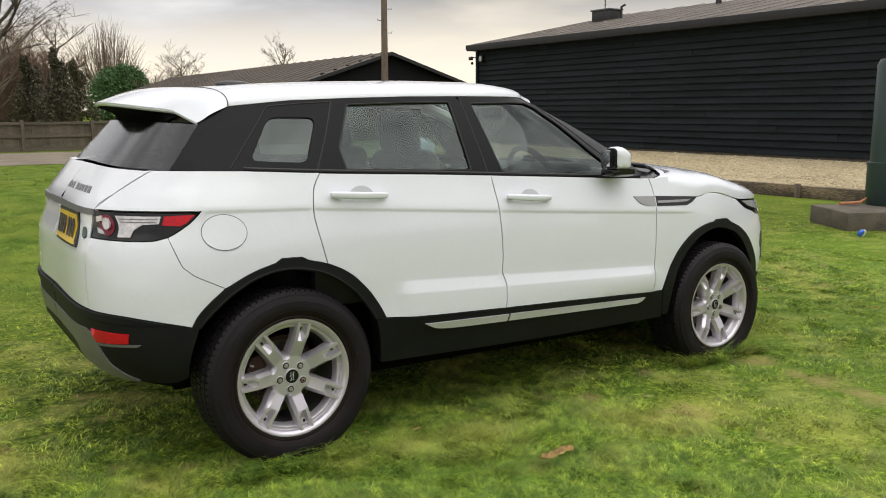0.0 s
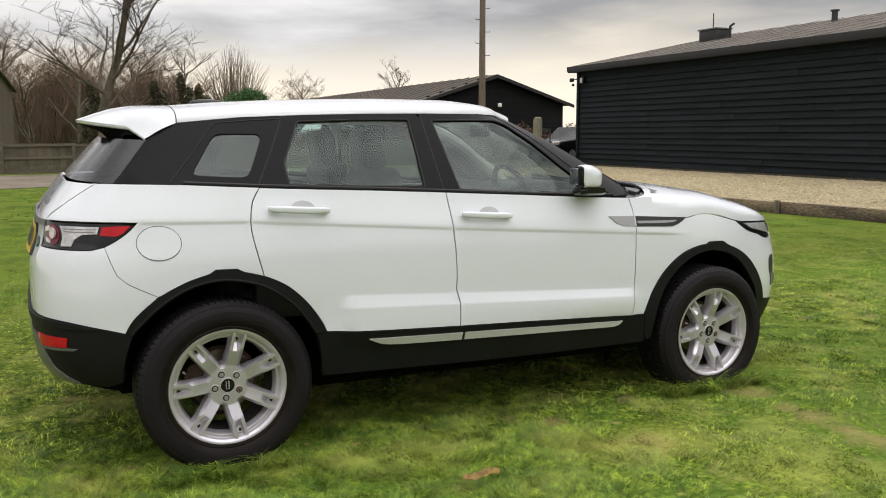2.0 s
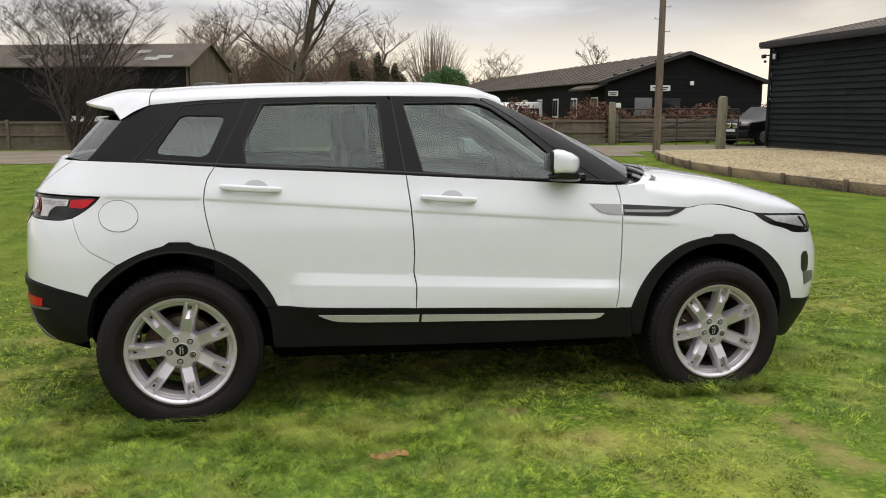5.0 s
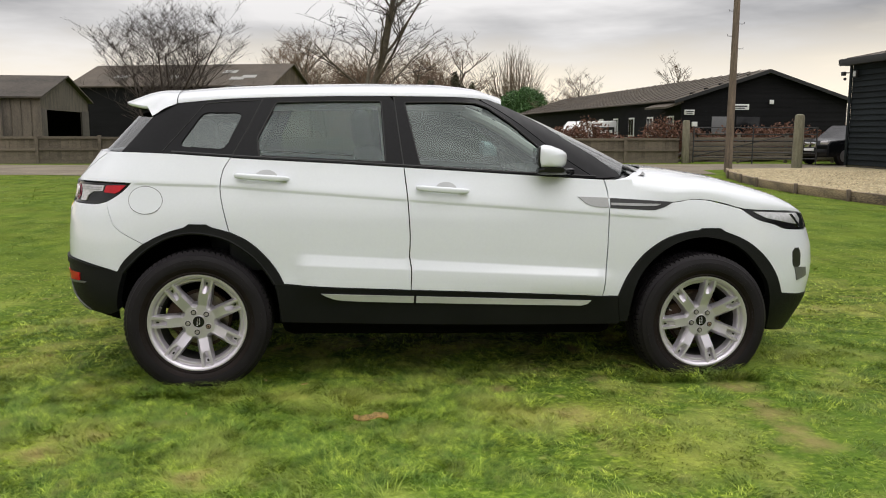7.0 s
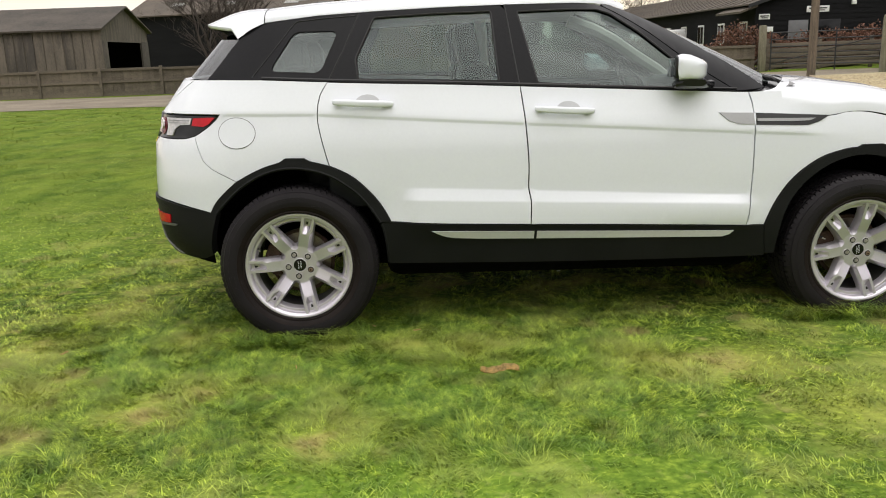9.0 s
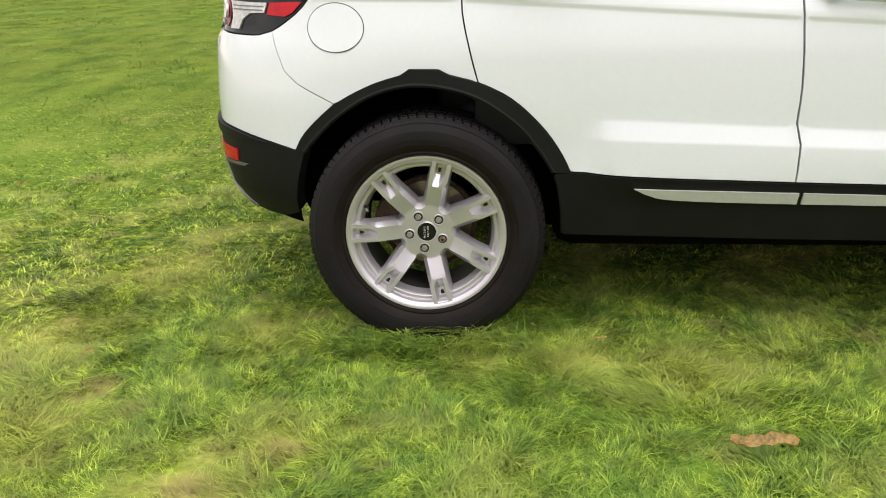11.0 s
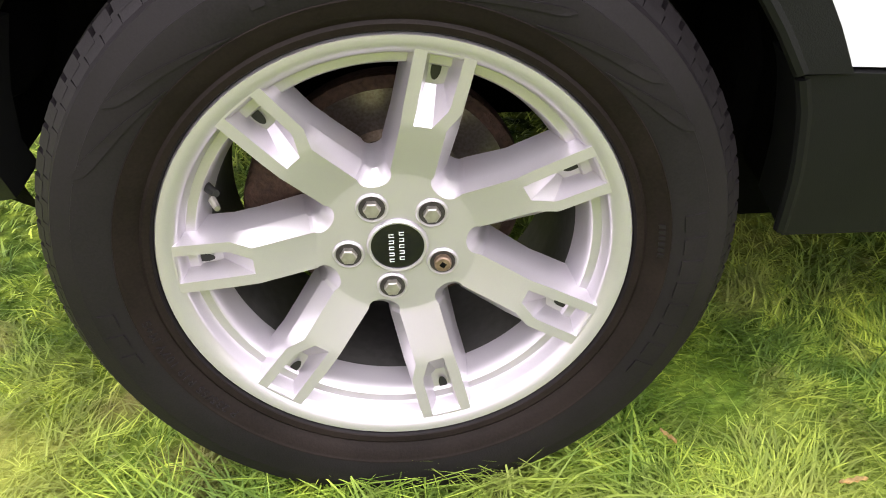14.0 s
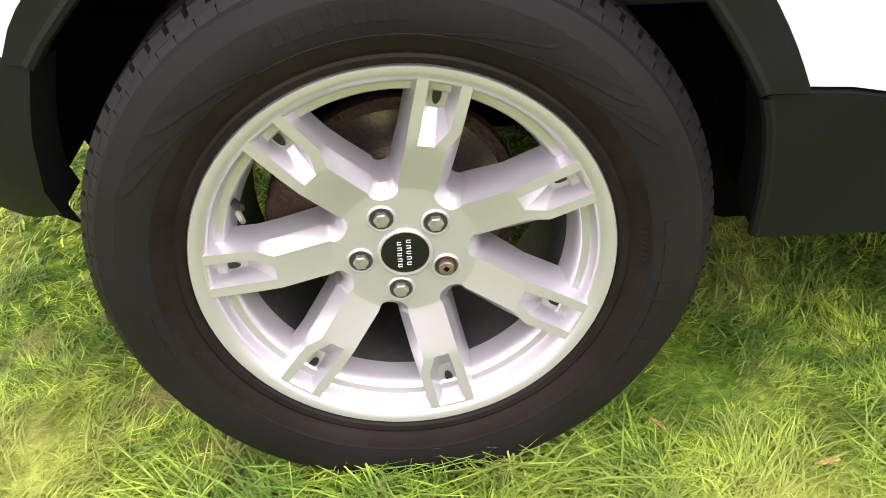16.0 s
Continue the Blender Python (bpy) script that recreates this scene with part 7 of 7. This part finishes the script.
def twig_haze(name, label, x0, x1, y0, y1, top, n, seed):
    """A far hedgerow: countless upright bare twigs, fanning out towards their tips."""
    g = np.random.default_rng(seed)
    x, y = g.uniform(x0, x1, n), g.uniform(y0, y1, n)
    h = (top + 0.9 * np.sin(x * 0.9) + 0.6 * np.sin(x * 2.3 + 1)) * g.uniform(0.45, 1.05, n)
    base = h * g.uniform(0.0, 0.6, n)
    lean = g.normal(0, 0.16, n) * (h - base)
    w = g.uniform(0.010, 0.024, n)
    v = np.stack([np.stack([x - w, y, base], 1), np.stack([x + w, y, base], 1), np.stack([x + lean * 0.5 + w * 0.6, y, (base + h) / 2], 1), np.stack([x + lean * 0.5 - w * 0.6, y, (base + h) / 2], 1), np.stack([x + lean * 1.25, y, h], 1)], 1).reshape(-1, 3)
    k = 5 * np.arange(n)[:, None]
    f = [tuple(r) for r in (k + np.array([[0, 1, 2, 3]])).tolist()] + [tuple(r) for r in (k + np.array([[3, 2, 4]])).tolist()]
    return tagged(new(name, mesh_of(name, v, f, FARTWIG)), label, "hedgerow", kind="stuff")


twig_haze("far_hedgerow", "dense brown bare twigs of a far hedgerow", -6.5, 12.6, 70, 84, 7.0, 15000, 91)
twig_haze("side_hedgerow", "dense brown bare twigs of a far hedgerow", 26.5, 36.0, 90, 104, 4.4, 2000, 92)


def leaves(points, size, seed, flat=0.6):
    """Many small leaf quads round points."""
    g = np.random.default_rng(seed)
    n = len(points)
    p = np.asarray(points)
    u = g.normal(size=(n, 3))
    u /= np.linalg.norm(u, axis=1, keepdims=True)
    w = np.cross(u, g.normal(size=(n, 3)))
    w /= np.linalg.norm(w, axis=1, keepdims=True)
    s = size * g.uniform(0.6, 1.3, (n, 1))
    verts = np.stack([p - u * s, p - w * s * flat, p + u * s, p + w * s * flat], 1).reshape(-1, 3)
    return verts, np.arange(4 * n).reshape(-1, 4)


def clump(name, label, category, at, material, blobs, count, size, seed, twig=TWIG, kind=""):
    """A bush: leaves scattered through uneven lobes, over a few stems."""
    g = np.random.default_rng(seed)
    pts = []
    for x, y, z, rx, ry, rz in blobs:
        d = g.normal(size=(count, 3))
        d /= np.linalg.norm(d, axis=1, keepdims=True)
        rad = g.uniform(0.55, 1.0, (count, 1)) ** 0.5 * (1 + 0.18 * g.normal(size=(count, 1)).clip(-1, 1.2))
        pts.append(np.array([x, y, z]) + d * rad * np.array([rx, ry, rz]))
    pts = np.vstack(pts)
    pts = pts[pts[:, 2] > 0.02]
    ob = thing(name, label, category, at=at, kind=kind)
    v, f = leaves(pts, size, seed)
    put("crown", mesh_of("crown", v, f.tolist(), material), ob)
    bm = bmesh.new()
    for x, y, z, rx, ry, rz in blobs:
        tube([(x * 0.3, y * 0.3, -0.05), (x * 0.7, y * 0.7, z * 0.5), (x, y, z + rz * 0.3)], [0.06, 0.04, 0.015], 5, False, bm)
    part("stem", bm, twig, ob)
    return ob


clump("evergreen_bush", "large dark green evergreen bush by the yard", "bush", (23.3, 102, 0), BUSH, [(0, 0, 2.8, 2.7, 2.6, 3.0), (-1.3, 0.2, 4.4, 1.7, 1.8, 2.0), (0.9, 0, 4.9, 1.8, 1.8, 1.8), (2.0, 0, 3.0, 1.6, 1.8, 2.4), (-2.4, 0, 2.6, 1.7, 1.8, 2.5), (0.2, 0, 5.6, 1.1, 1.2, 1.2)], 4200, 0.13, 41)
clump("clipped_hedge", "olive brown clipped hedge beside the bush", "hedge", (28.6, 112, 0), STRAW, [(0, 0, 2.2, 1.5, 1.4, 2.4), (0.6, 0, 3.6, 1.2, 1.3, 1.5), (-0.6, 0, 4.2, 1.1, 1.2, 1.4)], 2600, 0.09, 43)
for k, (x, y, h, s) in enumerate(((3.2, 60, 4.6, 44), (7.2, 58, 4.6, 45), (9.3, 60, 5.2, 46), (10.9, 62, 4.6, 49))):
    blobs = [(0.25 * math.sin(j * 2.1), 0.2 * math.cos(j * 1.7), h * (0.18 + 0.155 * j), 1.35 * (1 - 0.16 * j), 1.2 * (1 - 0.16 * j), h * 0.15) for j in range(6)]
    clump("conifer", "dark shaggy conifer in the far hedgerow", "tree", (x, y, 0), IVY, blobs, 560, 0.10, s)
# unseen hedge behind the camera, added as a dark band for the windows to reflect
bm = bmesh.new()
rows = []
for x in np.arange(-44, 45, 1.0):
    top = 5.4 + 0.8 * math.sin(x * 0.7) + 0.6 * math.sin(x * 1.9)
    rows.append([bm.verts.new((2 + x, -52 + 1.9 * math.cos(a) * (1 + 0.15 * math.sin(3 * a + x)), top * max(0, math.sin(a)) ** 0.6)) for a in np.linspace(0, math.pi, 12)])
for r, q in zip(rows, rows[1:]):
    for i in range(11):
        bm.faces.new((r[i], r[i + 1], q[i + 1], q[i]))
tagged(part("tall_hedge", bm, IVY, None), "tall dark evergreen hedge out of view across the lawn, for reflections", "hedge")
hedge = [(x, 1.2 + 0.3 * math.sin(x * 2.1), 0.75 + 0.25 * math.sin(x * 1.3) + 0.1 * math.sin(x * 4), 0.65, 0.5, 0.75 + 0.25 * math.sin(x * 1.9)) for x in np.arange(-6.0, 13.0, 0.62)]
clump("beech_hedge", "russet-leaved beech hedge behind the fence", "hedge", (14.5, 31.2, 0), BEECH, hedge, 1150, 0.06, 51)


# ---- grass ----
def field(x, y, cell, seed):
    """Smooth noise from 0 to 1 over the plan, in lumps of a cell's size."""
    g = np.random.default_rng(seed)
    table = g.uniform(0, 1, (256, 256))
    u, v = x / cell + 0.35 * np.sin(y / cell * 0.9), y / cell + 0.35 * np.sin(x / cell * 1.1)
    i, j = np.floor(u).astype(int), np.floor(v).astype(int)
    a, b = u - i, v - j
    a, b = a * a * (3 - 2 * a), b * b * (3 - 2 * b)
    i, j, k, m = i % 256, j % 256, (i + 1) % 256, (j + 1) % 256
    return (table[i, j] * (1 - a) + table[k, j] * a) * (1 - b) + (table[i, m] * (1 - a) + table[k, m] * a) * b


def blades(name, n, x0, x1, y0, y1, h0, h1, w, seed, skip=()):
    """One mesh of bent blades of grass, sown unevenly."""
    g = np.random.default_rng(seed)
    x, y = g.uniform(x0, x1, n), g.uniform(y0, y1, n)
    keep = np.ones(n, bool)
    for cx, cy, rx, ry, thin in skip:
        keep &= (((x - cx) / rx) ** 2 + ((y - cy) / ry) ** 2 > 1) | (g.uniform(0, 1, n) > thin)
    # the fine and the coarse sowing run into each other over a hand's width or two
    deep = np.minimum.reduce([x - FINE[0], FINE[1] - x, y - FINE[2], FINE[3] - y]) / 0.35
    dice = g.uniform(0, 1, n)
    if name == "wheel_grass":
        keep &= dice < deep
    elif name == "lawn_grass":
        keep &= dice > deep
    x, y = x[keep], y[keep]
    n = len(x)
    # blades stand in tufts; each tuft has its own height and lie, and its blades spray out from its heart
    many = 14
    heart = np.arange(n) // many
    hx, hy = x[heart * many % n], y[heart * many % n]
    wide = 0.016 if w < 0.002 else (0.030 if w < 0.004 else 0.09)
    x, y = hx + g.normal(0, wide, n), hy + g.normal(0, wide, n)
    own = g.uniform(0, 1, n)[heart]
    lump, roll_ = (0.10, 0.27) if w < 0.004 else (0.30, 0.9)
    small, large = field(hx, hy, lump, seed), field(hx, hy, roll_, seed + 500)
    tuft = (0.20 + 0.75 * small + 0.35 * large + 0.45 * own**1.6).clip(0.2, 1.6)
    h = (h0 + (h1 - h0) * g.uniform(0, 1, n) ** 1.3) * tuft
    lie = 9.0 * field(hx, hy, 0.16 if w < 0.004 else 0.5, seed + 900) + g.normal(0, 0.7, n)[heart]
    a = lie + g.normal(0, 0.75, n)
    lean = h * (0.8 + 2.0 * g.uniform(0, 1, n) * (0.6 + 0.8 * g.uniform(0, 1, n)[heart]))
    dx, dy = np.cos(a) * lean, np.sin(a) * lean
    b = a + np.pi / 2 + g.normal(0, 0.5, n)
    px, py = np.cos(b) * w * g.uniform(0.6, 1.3, n), np.sin(b) * w * g.uniform(0.6, 1.3, n)
    z = 0.014 * (small - 0.5) * (w < 0.004) + 0.010 * (large - 0.5) * (w < 0.004) - 0.004
    v = np.stack([np.stack([x - px, y - py, z], 1), np.stack([x + px, y + py, z], 1),
                  np.stack([x + dx * 0.38 + px * 0.8, y + dy * 0.38 + py * 0.8, z + h * 0.62], 1), np.stack([x + dx * 0.38 - px * 0.8, y + dy * 0.38 - py * 0.8, z + h * 0.62], 1),
                  np.stack([x + dx, y + dy, z + h * 0.95], 1)], 1).reshape(-1, 3)
    k = 5 * np.arange(n)[:, None]
    loops = np.concatenate([k + np.array([[0, 1, 2, 3]]), k + np.array([[3, 2, 4]])], 1).ravel()
    me = bpy.data.meshes.new(name)
    me.vertices.add(len(v)), me.loops.add(len(loops)), me.polygons.add(2 * n)
    me.vertices.foreach_set("co", v.ravel().astype(np.float32))
    me.loops.foreach_set("vertex_index", loops.astype(np.int32))
    start = (7 * np.arange(n)[:, None] + np.array([[0, 4]])).ravel()
    me.polygons.foreach_set("loop_start", start.astype(np.int32))
    me.update(calc_edges=True)
    me.materials.append(BLADE)
    return tagged(new(name, me), "mown green grass with yellow and worn patches", "grass", kind="stuff")


BARE = [(x, y, r * 1.25, r * 1.25, 0.72) for x, y, r in WORN]
FINE = (-1.55, 1.75, -2.3, -0.35)
blades("wheel_grass", 250000, *FINE, 0.012, 0.036, 0.0016, 61, BARE)
blades("lawn_grass", 400000, -4.2, 6.6, -4.1, 1.2, 0.008, 0.020, 0.0024, 62, BARE)
blades("back_lawn_grass", 150000, -9.5, 10.4, 1.2, 10.0, 0.008, 0.020, 0.0040, 63)
blades("distant_grass", 50000, -16, 11.0, 10.0, 20.6, 0.010, 0.028, 0.009, 64)
# longer blades that the mower leaves round the tyres
for x in (0.0, 2.66):
    blades("tyre_fringe_grass", 2600, x - 0.33, x + 0.33, -1.02, -0.87, 0.030, 0.085, 0.0018, 65 + int(x))


def leaf(name, at, size, turn, label):
    """A dry, curled leaf."""
    g = bmesh.new()
    rows = []
    for i, u in enumerate(np.linspace(-1, 1, 11)):
        half = (1 - u * u) ** 0.6 * (0.14 + 0.08 * math.sin(i * 2.3)) + 0.01
        rows.append([g.verts.new((u * size / 2, v * half * size / 2, size * (0.10 * abs(v) ** 1.5 + 0.06 * math.sin(u * 3) + 0.05 * v))) for v in (-1, -0.5, 0, 0.5, 1)])
    for r, q in zip(rows, rows[1:]):
        for i in range(4):
            g.faces.new((r[i], r[i + 1], q[i + 1], q[i]))
    bmesh.ops.solidify(g, geom=g.faces[:], thickness=0.0012)
    return tagged(part(name, g, DEADLEAF, None, m=Matrix.Translation(at) @ Matrix.Rotation(radians(turn), 4, "Z") @ Matrix.Rotation(radians(12), 4, "X")), label, "leaf")


leaf("fallen_leaf", (0.85, -1.595, 0.056), 0.155, -8, "large curled brown leaf lying on the grass")
for k, (x, y, s) in enumerate(((0.53, -1.02, 0.035), (-1.05, -1.1, 0.04), (0.02, -1.42, 0.035), (4.4, -0.9, 0.06), (5.2, 0.4, 0.07), (-2.3, 0.8, 0.06), (0.33, -0.93, 0.03))):
    leaf("small_leaf", (x, y, 0.05), s, 50 * k, "small dry brown leaf in the grass")["group"] = "small fallen leaves"

# the barn's boards, laid one by one
FARBOARD = {}
for item in later:
    if item[0] == "far":
        _, z, half = item
        key = round(half, 2)
        if key not in FARBOARD:
            FARBOARD[key] = mesh_of("board", [(x, yv, zz) for x in (-half, half) for yv, zz in ((0.0, 0), (-0.035, 0), (-0.012, 0.26), (0.0, 0.26))], [(0, 1, 2, 3), (7, 6, 5, 4)] + [(i, (i + 1) % 4, (i + 1) % 4 + 4, i + 4) for i in range(4)], BOARDFAR)
        put("board", FARBOARD[key], far, m=Matrix.Translation((4.63, 0.0, z)))
    else:
        put("board", item[0], barn, m=Matrix.Translation(item[1]))
